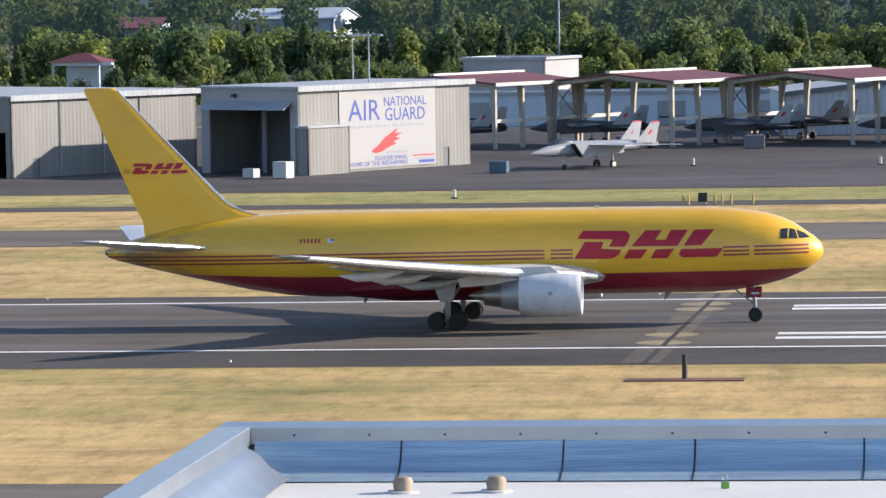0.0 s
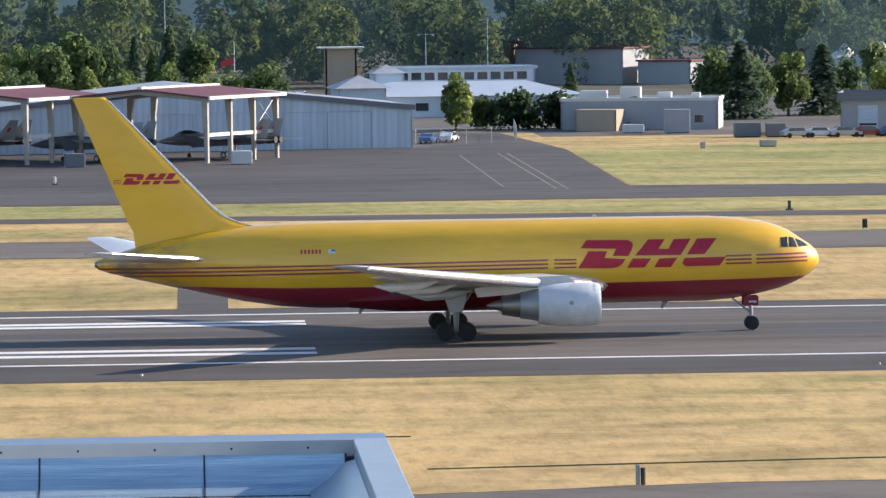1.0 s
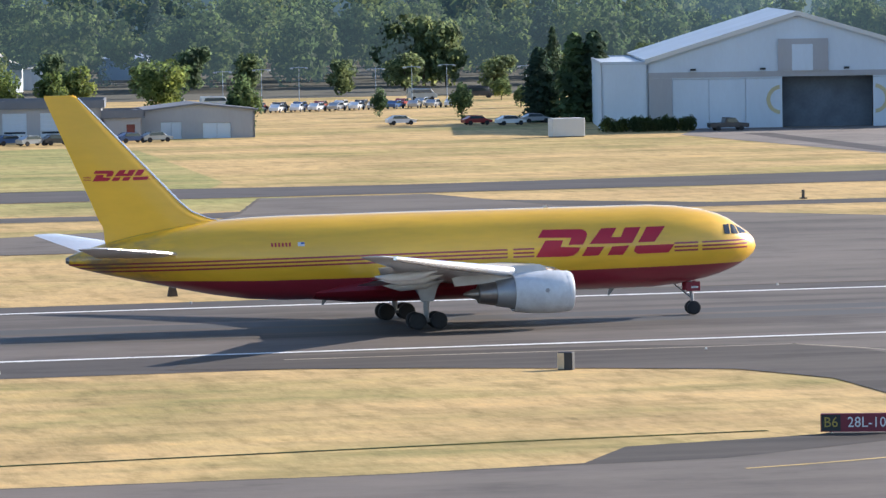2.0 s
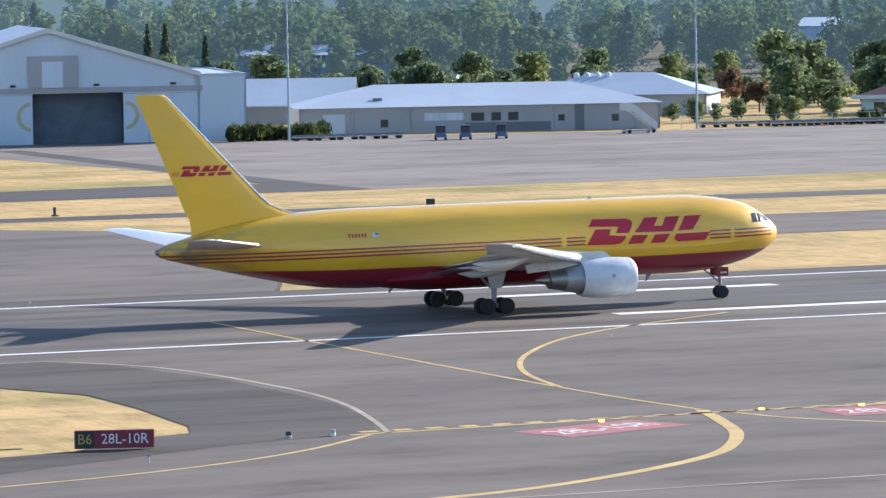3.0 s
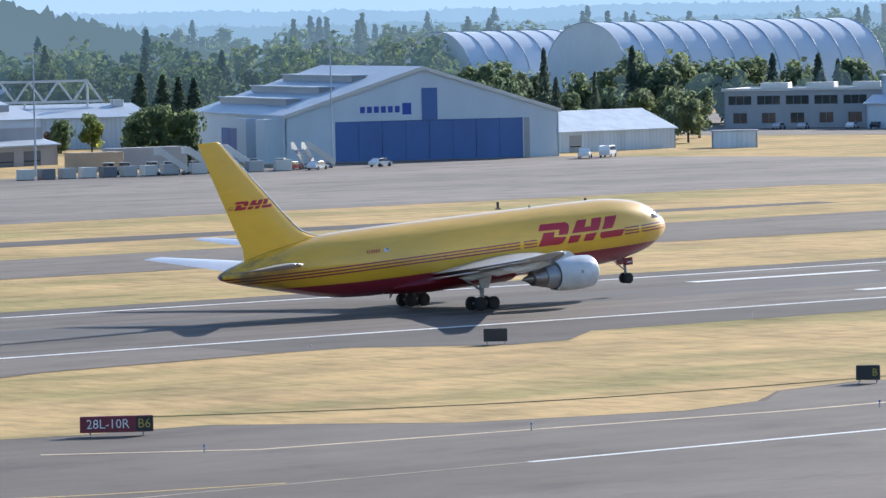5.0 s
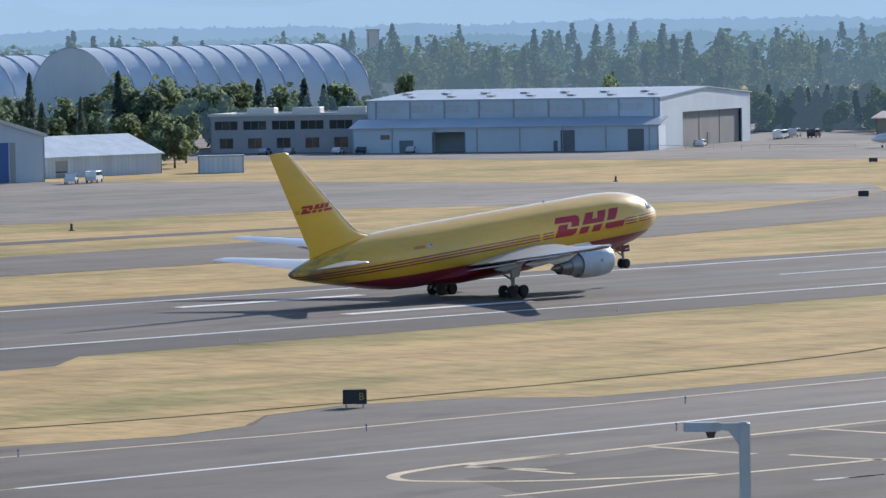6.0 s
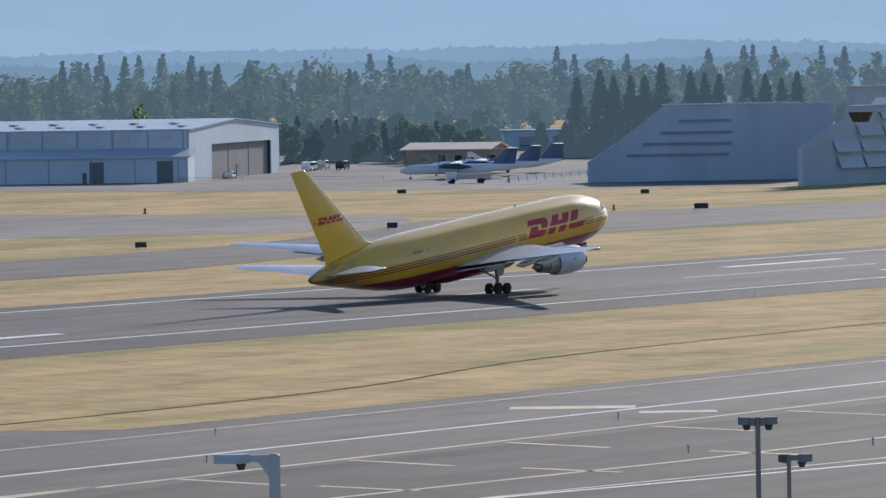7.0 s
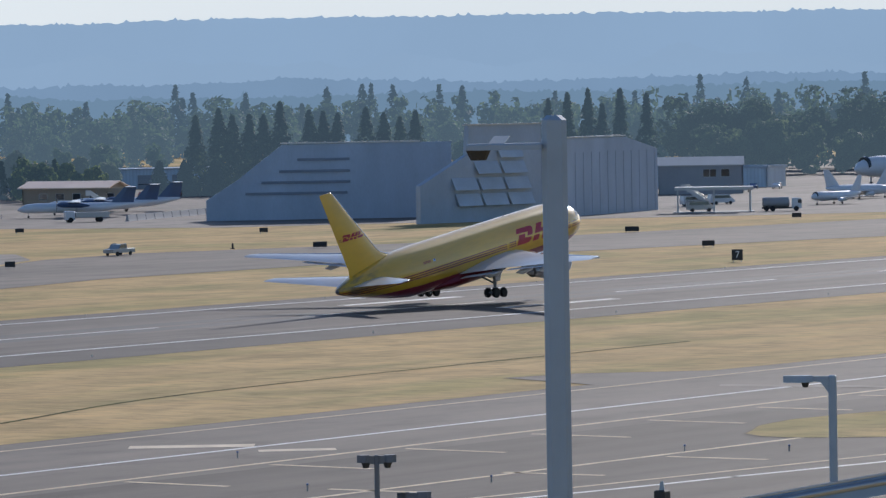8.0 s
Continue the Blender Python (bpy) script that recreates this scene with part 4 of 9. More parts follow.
for side in (-1, 1):
    bogie = new("bogie")
    bogie.parent = airliner
    bogie.matrix_basis = pose(0, side * 4.65, 0.57)
    part("bogie_beam", Shape().tube([(-0.85, 0, 0), (0.85, 0, 0)], 0.14, 10).tube([(-0.71, -0.6, 0), (-0.71, 0.6, 0)], 0.08, 8).tube([(0.71, -0.6, 0), (0.71, 0.6, 0)], 0.08, 8),
         GEAR_GREY, bogie, "", True)
    for x in (-0.71, 0.71):
        for y in (-0.57, 0.57):
            wheel("main_wheel", 0.57, 0.42, bogie, pose(x, y, 0))
    BOGIES.append(bogie)


# ---- buildings ----
def wall_run(s, m, length, height, openings, t=0.3):
    """A wall with holes: x along it from 0, y from 0 into it, one closed mesh with reveals round the openings."""
    xs = sorted({0.0, length, *[o[0] for o in openings], *[o[1] for o in openings]})
    zs = sorted({0.0, height, *[o[2] for o in openings], *[o[3] for o in openings]})
    nx, nz = len(xs) - 1, len(zs) - 1

    def solid(i, j):
        if not (0 <= i < nx and 0 <= j < nz):
            return False
        x, z = (xs[i] + xs[i + 1]) / 2, (zs[j] + zs[j + 1]) / 2
        return not any(o[0] <= x <= o[1] and o[2] <= z <= o[3] for o in openings)

    at = lambda i, j, back: (i * (nz + 1) + j) * 2 + back
    faces = []
    for i in range(nx):
        for j in range(nz):
            if not solid(i, j):
                continue
            faces.append((at(i, j, 0), at(i + 1, j, 0), at(i + 1, j + 1, 0), at(i, j + 1, 0)))
            faces.append((at(i, j, 1), at(i, j + 1, 1), at(i + 1, j + 1, 1), at(i + 1, j, 1)))
            for di, dj, p, q in ((-1, 0, (i, j), (i, j + 1)), (1, 0, (i + 1, j), (i + 1, j + 1)), (0, -1, (i, j), (i + 1, j)), (0, 1, (i, j + 1), (i + 1, j + 1))):
                if not solid(i + di, j + dj):
                    faces.append((at(*p, 0), at(*q, 0), at(*q, 1), at(*p, 1)))
    used = sorted({k for f in faces for k in f})
    place = {k: n for n, k in enumerate(used)}
    corner = lambda k: (xs[k // 2 // (nz + 1)], t * (k % 2), zs[k // 2 % (nz + 1)])
    s.add([corner(k) for k in used], [tuple(place[k] for k in f) for f in faces], m)


def fill_opening(home, m, o, mats):
    """What stands in an opening: door leaves, a rolling door or a window."""
    x0, x1, z0, z1, kind = o[:5]
    n = o[5] if len(o) > 5 else 1
    if kind == "door":
        w = (x1 - x0) / n
        for k in range(n):
            s = Shape().block(x0 + k * w + 0.02, 0.10 + 0.05 * (k % 2), z0, x0 + (k + 1) * w - 0.02, 0.22 + 0.05 * (k % 2), z1 - 0.02, 0.03)
            part("door_panel", s, mats["door"], home, "", m=m)
    elif kind == "rollup":
        k = max(3, int((z1 - z0) / 0.5))
        h = (z1 - z0) / k
        face = [(0.2, z0 + 0.01)]
        for i in range(k):
            face += [(0.14, z0 + i * h + 0.01), (0.12, z0 + i * h + 0.05), (0.12, z0 + (i + 1) * h - 0.04), (0.15, z0 + (i + 1) * h)]
        face += [(0.2, z1)]
        s = Shape().loft([[(a, y, z) for y, z in face] for a in (x0, x1)])
        part("rolling_door", s, mats["door"], home, "slatted rolling door", m=m)
        part("door_glazing", Shape().box(x0 + 0.2, 0.1, z0 + (z1 - z0) * 0.3, x1 - 0.2, 0.115, z0 + (z1 - z0) * 0.37), GLASS, home, "", m=m)
    elif kind == "window":
        w = (x1 - x0) / n
        for k in range(n):
            a, b = x0 + k * w, x0 + (k + 1) * w
            win = part("window", Shape().box(a, 0.02, z0, b, 0.10, z0 + 0.08).box(a, 0.02, z1 - 0.08, b, 0.10, z1).box(a, 0.02, z0, a + 0.07, 0.10, z1)
                       .box(b - 0.07, 0.02, z0, b, 0.10, z1), mats.get("frame", TRIM_WHITE), home, "", m=m)
            glazed = mats.get("pane", GLASS)
            part("pane", Shape().box(a, 0.12, z0, b, 0.16, z1), glazed, win, "dark glass pane" if glazed is GLASS else "pale frosted pane")
    elif kind == "void":
        pass


def building(name, p, q, depth, h, label, category="building", roof=("flat", 0.4), wall=WHITE_WALL, cover=GREY_ROOF, door=WHITE_WALL, frame=TRIM_WHITE,
             front=(), left=(), right=(), over=0.4, trim=None, group="", pane=GLASS):
    """A building on its front base line p to q (the depth lies to the left of that line); roofs: flat, gable (ridge along the depth), ridge (along the front), hip, shed."""
    m, length = frame_of(p, q)
    home = thing(name, m, label, category, group)
    mats = {"door": door, "frame": frame, "pane": pane}
    ml, mr = pose(0, depth, 0, 0, 0, -90), pose(length, 0, 0, 0, 0, 90)
    mb = pose(length, depth, 0, 0, 0, 180)
    for mm, run, holes in ((ml, depth, left), (mr, depth, right), (mb, length, ())):
        side_wall = Shape()
        wall_run(side_wall, Matrix(), run, h, holes)
        part("wall", side_wall, wall, home, m=mm)
    s = Shape()
    wall_run(s, Matrix(), length, h, front)
    kind = roof[0]
    rise = roof[1] if len(roof) > 1 else 0
    if kind == "gable":
        for y0 in (0.0, depth - 0.3):
            part("gable", Shape().add([(0, y0, h), (length, y0, h), (length / 2, y0, h + rise), (0, y0 + 0.3, h), (length, y0 + 0.3, h), (length / 2, y0 + 0.3, h + rise)],
                  [(0, 1, 2), (5, 4, 3), (0, 2, 5, 3), (2, 1, 4, 5), (1, 0, 3, 4)]), wall, home)
    if kind == "ridge":
        for x0 in (0.0, length - 0.3):
            part("gable", Shape().add([(x0, 0, h), (x0, depth, h), (x0, depth / 2, h + rise), (x0 + 0.3, 0, h), (x0 + 0.3, depth, h), (x0 + 0.3, depth / 2, h + rise)],
                  [(0, 2, 1), (3, 4, 5), (0, 3, 5, 2), (2, 5, 4, 1), (1, 4, 3, 0)]), wall, home)
    part("wall", s, wall, home)
    r, th = Shape(), 0.25
    if kind == "flat":
        r.box(-over, -over, h, length + over, depth + over, h + 0.25)
        if rise:
            for a in ((-over, -over, length + over, -over + 0.25), (-over, depth + over - 0.25, length + over, depth + over), (-over, -over, -over + 0.25, depth + over),
                      (length + over - 0.25, -over, length + over, depth + over)):
                r.box(a[0], a[1], h + 0.25, a[2], a[3], h + 0.25 + rise)
    elif kind == "gable":
        k = rise / (length / 2)
        for sgn in (-1, 1):
            e = length / 2 + over
            xo = length / 2
            r.add([(xo, y, h + rise + z) for y in (-over, depth + over) for z in (0.02, th)] + [(xo + sgn * e, y, h + rise - k * e + z) for y in (-over, depth + over) for z in (0.02, th)],
                  [(0, 1, 3, 2), (4, 6, 7, 5), (0, 4, 5, 1), (2, 3, 7, 6), (1, 5, 7, 3), (0, 2, 6, 4)])
    elif kind == "ridge":
        k = rise / (depth / 2)
        for sgn in (-1, 1):
            e = depth / 2 + over
            yo = depth / 2
            r.add([(x, yo, h + rise + z) for x in (-over, length + over) for z in (0.02, th)] + [(x, yo + sgn * e, h + rise - k * e + z) for x in (-over, length + over) for z in (0.02, th)],
                  [(0, 1, 3, 2), (4, 6, 7, 5), (0, 4, 5, 1), (2, 3, 7, 6), (1, 5, 7, 3), (0, 2, 6, 4)])
    elif kind == "hip":
        a, b = -over, length + over
        c, d = -over, depth + over
        ins = min(length, depth) / 2
        if length >= depth:
            ra, rb = (ins, depth / 2), (length - ins, depth / 2)
        else:
            ra, rb = (length / 2, ins), (length / 2, depth - ins)
        if length >= depth:
            fs = [(0, 1, 5, 4), (1, 2, 5), (2, 3, 4, 5), (3, 0, 4), (0, 3, 2, 1)]
        else:
            fs = [(0, 1, 4), (1, 2, 5, 4), (2, 3, 5), (3, 0, 4, 5), (0, 3, 2, 1)]
        r.add([(a, c, h), (b, c, h), (b, d, h), (a, d, h), (*ra, h + rise), (*rb, h + rise)], fs)
    elif kind == "shed":
        r.add([(x, y, z + w) for w in (0.0, th) for x, y, z in ((-over, -over, h), (length + over, -over, h), (length + over, depth, h + rise), (-over, depth, h + rise))],
              [(3, 2, 1, 0), (4, 5, 6, 7), (0, 1, 5, 4), (1, 2, 6, 5), (2, 3, 7, 6), (3, 0, 4, 7)])
    part("roof", r, cover, home)
    if trim is not None:
        f = Shape()
        if kind == "gable":
            k = rise / (length / 2)
            e = length / 2 + over
            for sgn in (-1, 1):
                f.add([(length / 2, -over - 0.1, h + rise + z) for z in (-0.35, 0.3)] + [(length / 2 + sgn * e, -over - 0.1, h + rise - k * e + z) for z in (0.3, -0.35)]
                      + [(length / 2, -over - 0.01, h + rise + z) for z in (-0.35, 0.3)] + [(length / 2 + sgn * e, -over - 0.01, h + rise - k * e + z) for z in (0.3, -0.35)],
                      [(0, 1, 2, 3), (7, 6, 5, 4), (0, 4, 5, 1), (1, 5, 6, 2), (2, 6, 7, 3), (3, 7, 4, 0)])
        else:
            f.box(-over - 0.1, -over - 0.1, h - 0.35, length + over + 0.1, -over - 0.01, h + 0.3)
        part("fascia", f, trim, home)
    for spec, mm in ((front, Matrix()), (left, ml), (right, mr)):
        for o in spec:
            fill_opening(home, mm, o, mats)
    return home, m, length


def proud(home, name, material, x0, x1, z0, z1, d=0.08, m=None, label="", y=0.0):
    """A board or panel set on a building's front."""
    return part(name, Shape().box(x0, y - d, z0, x1, y - 0.002, z1), material, home, label, m=m)


# the guard's yard, turned against the runway
V = Vector((0.566, 0.824))
U = Vector((0.824, -0.566))


def yard(o, a, b):
    return (o[0] + U.x * a + V.x * b, o[1] + U.y * a + V.y * b)


AO = (-110.4, 542.3)
hall, m_, l_ = building("hangar", AO, yard(AO, 0, 30), 34, 9.1, "white ribbed steel hangar with a dark side opening", "hangar", ("flat", 0.0), WHITE_RIB, GREY_ROOF, DARK_WALL,
                        front=[(3.2, 4.3, 0, 2.2, "door")], left=[(29.5, 33, 0, 5.2, "void")], trim=GREY_ROOF)
for k in (7.6, 14.5, 20.5):
    part("downpipe", Shape().tube([(k, -0.12, 0.1), (k, -0.12, 9.0)], 0.07, 8), STEEL, hall)
BO = (-78.0, 543.8)
hall, m_, l_ = building("hangar", BO, yard(BO, 0, 29.5), 15, 9.7, "white ribbed steel hangar with a large painted sign", "hangar", ("flat", 0.0), WHITE_RIB, GREY_ROOF, DARK_WALL,
                        front=[(24.6, 25.7, 0, 2.2, "door")], left=[(1.3, 13.7, 0, 7.6, "void")], trim=GREY_ROOF)
for y0, y1, z0, z1 in ((0, 15, 7.62, 9.7), (0, 1.25, 0, 7.6), (13.75, 15, 0, 7.6)):
    part("grey_gable_panel", Shape().box(-0.06, y0, z0, -0.004, y1, z1), GREY_WALL, hall, "grey painted end wall")
part("canopy", Shape().loft([[(-1.5, 0.9, 7.3), (-1.5, 14.1, 7.3), (-1.5, 14.1, 7.42), (-1.5, 0.9, 7.42)], [(-0.1, 0.9, 8.1), (-0.1, 14.1, 8.1), (-0.1, 14.1, 8.25), (-0.1, 0.9, 8.25)]]),
     GREY_ROOF, hall, "pale metal canopy over the bay")
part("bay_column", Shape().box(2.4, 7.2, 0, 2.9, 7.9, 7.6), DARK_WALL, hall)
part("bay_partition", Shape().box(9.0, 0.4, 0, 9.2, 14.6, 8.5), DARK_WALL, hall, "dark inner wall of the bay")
part("wall_lamp", Shape().block(-0.5, 9.4, 8.7, -0.06, 10.0, 9.1, 0.06), DARK_STEEL, hall)
SIGN_WHITE = surface("white_sign_board", (0.36, 0.36, 0.37), 0.5, vary=0.03)
SIGN_BLUE = surface("blue_sign_paint", (0.03, 0.07, 0.36), 0.5, vary=0.05, bump=0)
SIGN_GREY = surface("grey_sign_paint", (0.30, 0.31, 0.36), 0.5, vary=0.05, bump=0)
SIGN_RED = surface("red_sign_paint", (0.55, 0.03, 0.04), 0.5, vary=0.08, bump=0)
sign = part("sign_board", Shape().box(6.7, -0.12, 0.35, 23.2, -0.003, 9.55), SIGN_WHITE, hall, "large white painted sign board")


def wall_words(text, size, x, z, material, wide, label=""):
    words("sign_lettering", text, size, material, sign, pose(x, -0.13, z, 90, 0, 0), label, wide, 0.008)


wall_words("OREGON", 0.85, 14.8, 8.95, SIGN_GREY, 1.2, "grey lettering")
wall_words("AIR", 3.4, 10.9, 6.8, SIGN_BLUE, 1.05, "blue lettering")
wall_words("NATIONAL", 1.55, 17.9, 7.75, SIGN_BLUE, 0.95, "blue lettering")
wall_words("GUARD", 2.1, 17.9, 6.25, SIGN_BLUE, 0.98, "blue lettering")
for k in range(9):
    part("sign_bar", Shape().box(8.4 + 1.45 * k, -0.14, 4.9, 9.5 + 1.45 * k, -0.122, 5.2), SIGN_GREY, sign)
part("bird_shape", Shape().add([(x, y, z) for y in (-0.15, -0.122) for x, z in ((12.0, 2.2), (13.4, 3.0), (14.3, 3.7), (16.6, 4.75), (16.1, 4.15), (17.3, 4.2),
                                                                               (16.2, 3.7), (17.0, 3.55), (15.9, 3.2), (16.3, 2.95), (14.9, 2.55), (13.7, 2.1), (12.7, 1.95))],
                               [tuple(range(12, -1, -1)), tuple(range(13, 26))] + [(i, (i + 1) % 13, 13 + (i + 1) % 13, 13 + i) for i in range(13)]), SIGN_RED, sign, "red painted bird shape")
part("sign_bar", Shape().box(14.4, -0.14, 1.85, 18.2, -0.122, 2.15), SIGN_GREY, sign)
for xa, xb in ((8.6, 12.4), (17.2, 21.4)):
    part("sign_rule", Shape().box(xa, -0.14, 8.9, xb, -0.122, 8.97), SIGN_GREY, sign)
wall_words("FIGHTER WING", 0.72, 15.4, 1.35, SIGN_BLUE, 1.1, "blue lettering")
wall_words("HOME OF THE REDHAWKS", 0.72, 13.2, 0.78, SIGN_BLUE, 1.15, "blue lettering")
for k, c in enumerate((SIGN_BLUE, SIGN_GREY, SIGN_RED)):
    part("sign_stripe", Shape().box(20.2 - 0.5 * k, -0.14, 0.6 + 0.4 * k, 22.9, -0.122, 0.92 + 0.36 * k - (0.1 if k else 0)), c, sign)
CO = yard(BO, 2.0, -0.6)
building("annex", CO, yard(CO, 0, 6.9), 2.0, 5.3, "small white ribbed steel annex beside the hangar", "shed", ("flat", 0.0), WHITE_RIB, GREY_ROOF, over=0.15)


def aircraft_shelter(fr, group="fighter shelters"):
    """Open shelter: four posts a side, low gabled red roof with pale edges. fr: its front right post."""
    fl = (fr[0] - 0.855 * 18.4, fr[1] + 0.517 * 18.4)
    m, w = frame_of(fl, fr)
    home = thing("aircraft_shelter", m, "open steel aircraft shelter with a dark red roof", "shelter", group)
    d = 17.4
    for x in (0, w):
        for k in range(4):
            sg = -1 if x else 1
            post = Shape().loft([[(x + sg * a, k * 5.8 + b, z) for a, b in ((-0.24, -0.2), (e, -0.2), (e, 0.2), (-0.24, 0.2))] for e, z in ((0.20, 0), (0.42, 5.2), (0.75, 8.2))])
            part("post", post, STEEL_POST, home, "weathered pale steel post")
    for k in range(4):
        y = k * 5.8
        s = Shape()
        for a, b, za, zb in ((0, w / 2, 8.0, 8.9), (w / 2, w, 8.9, 8.0)):
            s.add([(a, y - 0.15, za - 0.5), (b, y - 0.15, zb - 0.3), (b, y - 0.15, zb + 0.1), (a, y - 0.15, za + 0.1),
                   (a, y + 0.15, za - 0.5), (b, y + 0.15, zb - 0.3), (b, y + 0.15, zb + 0.1), (a, y + 0.15, za + 0.1)],
                  [(0, 1, 2, 3), (7, 6, 5, 4), (0, 4, 5, 1), (1, 5, 6, 2), (2, 6, 7, 3), (3, 7, 4, 0)])
        part("rafter", s, STEEL_POST, home)
    for sgn in (-1, 1):
        e = w / 2 + 0.9
        part("roof", Shape().add([(w / 2, y, 9.05 + z) for y in (-0.8, d + 0.8) for z in (0, 0.22)] + [(w / 2 + sgn * e, y, 9.05 - 0.098 * e + z) for y in (-0.8, d + 0.8) for z in (0, 0.22)],
                                 [(0, 1, 3, 2), (4, 6, 7, 5), (0, 4, 5, 1), (2, 3, 7, 6), (1, 5, 7, 3), (0, 2, 6, 4)]), RED_ROOF, home, "dark red roof slope")
        part("eave_trim", Shape().box(w / 2 + sgn * e - 0.12, -0.9, 9.05 - 0.098 * e - 0.12, w / 2 + sgn * e + 0.12, d + 0.9, 9.05 - 0.098 * e + 0.3), TRIM_WHITE, home, "pale eave trim")
    part("ridge_cap", Shape().box(w / 2 - 0.35, -0.9, 9.22, w / 2 + 0.35, d + 0.9, 9.5), TRIM_WHITE, home, "pale ridge cap")
    part("rail_beam", Shape().box(w - 0.1, 0.3, 3.3, w + 0.1, d, 3.75), TRIM_WHITE, home, "white side beam")
    part("rail_beam", Shape().box(-0.1, 0.3, 3.3, 0.1, d, 3.75), TRIM_WHITE, home, "white side beam")
    part("brace", Shape().tube([(w, 11.6, 3.8), (w, 17.2, 8.0)], 0.07, 6).tube([(w, 17.2, 3.8), (w, 11.8, 8.0)], 0.07, 6), STEEL, home)
    return home, m


SHELTER_AT = ((4.3, 609.2), (-18.1, 611.5), (-40.6, 612.0), (-62.8, 611.0))
first, m_first = aircraft_shelter(SHELTER_AT[0])
for x, y in SHELTER_AT[1:]:
    copy_thing(first, Matrix.Translation((x - 4.3, y - 609.2, 0)) @ m_first)

building("store_block", (-82.8, 757.9), (-69.5, 752.8), 12, 8.2, "grey flat-roofed block behind the shelters", "building", ("flat", 0.2), GREY_WALL, GREY_ROOF)
building("low_store", (-88, 694), (18, 690), 9, 4.5, "long low white store building", "building", ("flat", 0.2), WHITE_WALL, GREY_ROOF,
         front=[(12 + 14 * k, 16 + 14 * k, 0, 3.4, "rollup") for k in range(6)], door=GREY_WALL)
building("hangar", (-28, 646), (32, 653.2), 26, 5.5, "pale blue ribbed steel hangar with a low gable", "hangar", ("gable", 3.1), PALE_WALL, GREY_ROOF,
         front=[(25 + 6 * k, 31 + 6 * k, 0, 5.0, "door") for k in range(5)], door=PALE_WALL, trim=DARK_WALL)
# the mess and offices behind the apron
building("office", (28, 783), (66, 786), 16, 3.4, "white single-storey office with a wide pale roof", "building", ("hip", 2.2), WHITE_WALL, WHITE_ROOF,
         front=[(3 + 4 * k, 5.2 + 4 * k, 1.0, 2.4, "window") for k in range(8)], over=0.8)
building("clerestory_hall", (36, 806), (60, 808), 12, 7.2, "white hall with a band of square windows", "building", ("flat", 0.2), WHITE_WALL, WHITE_ROOF,
         front=[(1.2 + 2.2 * k, 3.0 + 2.2 * k, 5.4, 6.8, "window") for k in range(10)])
building("pavilion", (26.5, 776), (34, 777), 8, 5.0, "small pavilion with a pyramid roof", "building", ("hip", 2.0), WHITE_WALL, GREY_ROOF, over=0.9)
building("pavilion", (33, 800), (38, 800.5), 5, 6.8, "small pavilion with a pyramid roof", "building", ("hip", 1.4), WHITE_WALL, GREY_ROOF, over=0.6)
building("tower_block", (27, 860), (32.5, 860), 5, 10.0, "tan tower with a flat white roof", "building", ("flat", 0.0), TAN_WALL, TRIM_WHITE, over=1.4)
building("tan_shed", (58.4, 709.5), (64.2, 707.2), 4, 2.9, "plain tan shed", "shed", ("flat", 0.0), TAN_WALL, TAN_WALL, over=0.05)
gym, m_, l_ = building("office", (56.8, 715), (79.5, 711), 12, 4.2, "long grey flat-roofed office", "building", ("flat", 0.25), GREY_WALL, TRIM_WHITE, over=0.15,
                       front=[(17, 18.2, 0, 2.2, "door"), (19.5, 21, 0.9, 2.2, "window")])
for x, w, hh in ((2.5, 4.0, 1.3), (8.5, 3.0, 1.8), (14, 2, 1.0), (19, 1.2, 0.9)):
    part("roof_unit", Shape().block(x, 3, 4.4, x + w, 5.4, 4.4 + hh, 0.06), TRIM_WHITE, gym, "white rooftop unit")
building("grey_block", (56, 1004), (67, 998), 14, 8.8, "tan block with flat roof", "building", ("flat", 0.2), TAN_WALL, GREY_ROOF,
         front=[(1.5 + 2.3 * k, 3 + 2.3 * k, 5.2, 6.8, "window") for k in range(4)])
building("grey_block", (70, 997), (91, 986), 14, 7.2, "wide grey block with reddish roof edge", "building", ("flat", 0.1), GREY_WALL, RED_ROOF)
building("grey_block", (94, 985), (104, 980), 10, 4.6, "low grey block with reddish roof", "building", ("flat", 0.1), GREY_WALL, RED_ROOF)
building("fire_station", (93.7, 683.5), (113.6, 679.8), 14, 4.7, "grey vehicle garage with four white doors", "garage", ("flat", 0.9), GREY_WALL, DARK_WALL, WHITE_WALL,
         front=[(2.4, 5.2, 0, 4.1, "rollup"), (6.4, 9.8, 0, 4.1, "rollup"), (11.7, 15.1, 0, 4.1, "rollup"), (15.9, 18.9, 0, 4.1, "rollup")], over=0.5)
building("garage_wing", (113.8, 680.2), (119.4, 679.6), 10, 3.2, "low grey garage wing", "garage", ("flat", 0.9), GREY_WALL, DARK_WALL, front=[(3.4, 4.6, 0, 2.3, "door")], door=BRICK_RED)
building("garage_wing", (119.6, 683), (136, 682), 12, 3.9, "grey workshop with a shallow gable", "garage", ("gable", 0.9), GREY_WALL, DARK_WALL, WHITE_WALL, front=[(3, 6, 0, 2.4, "door", 2), (9, 13, 0, 2.2, "door", 2)])


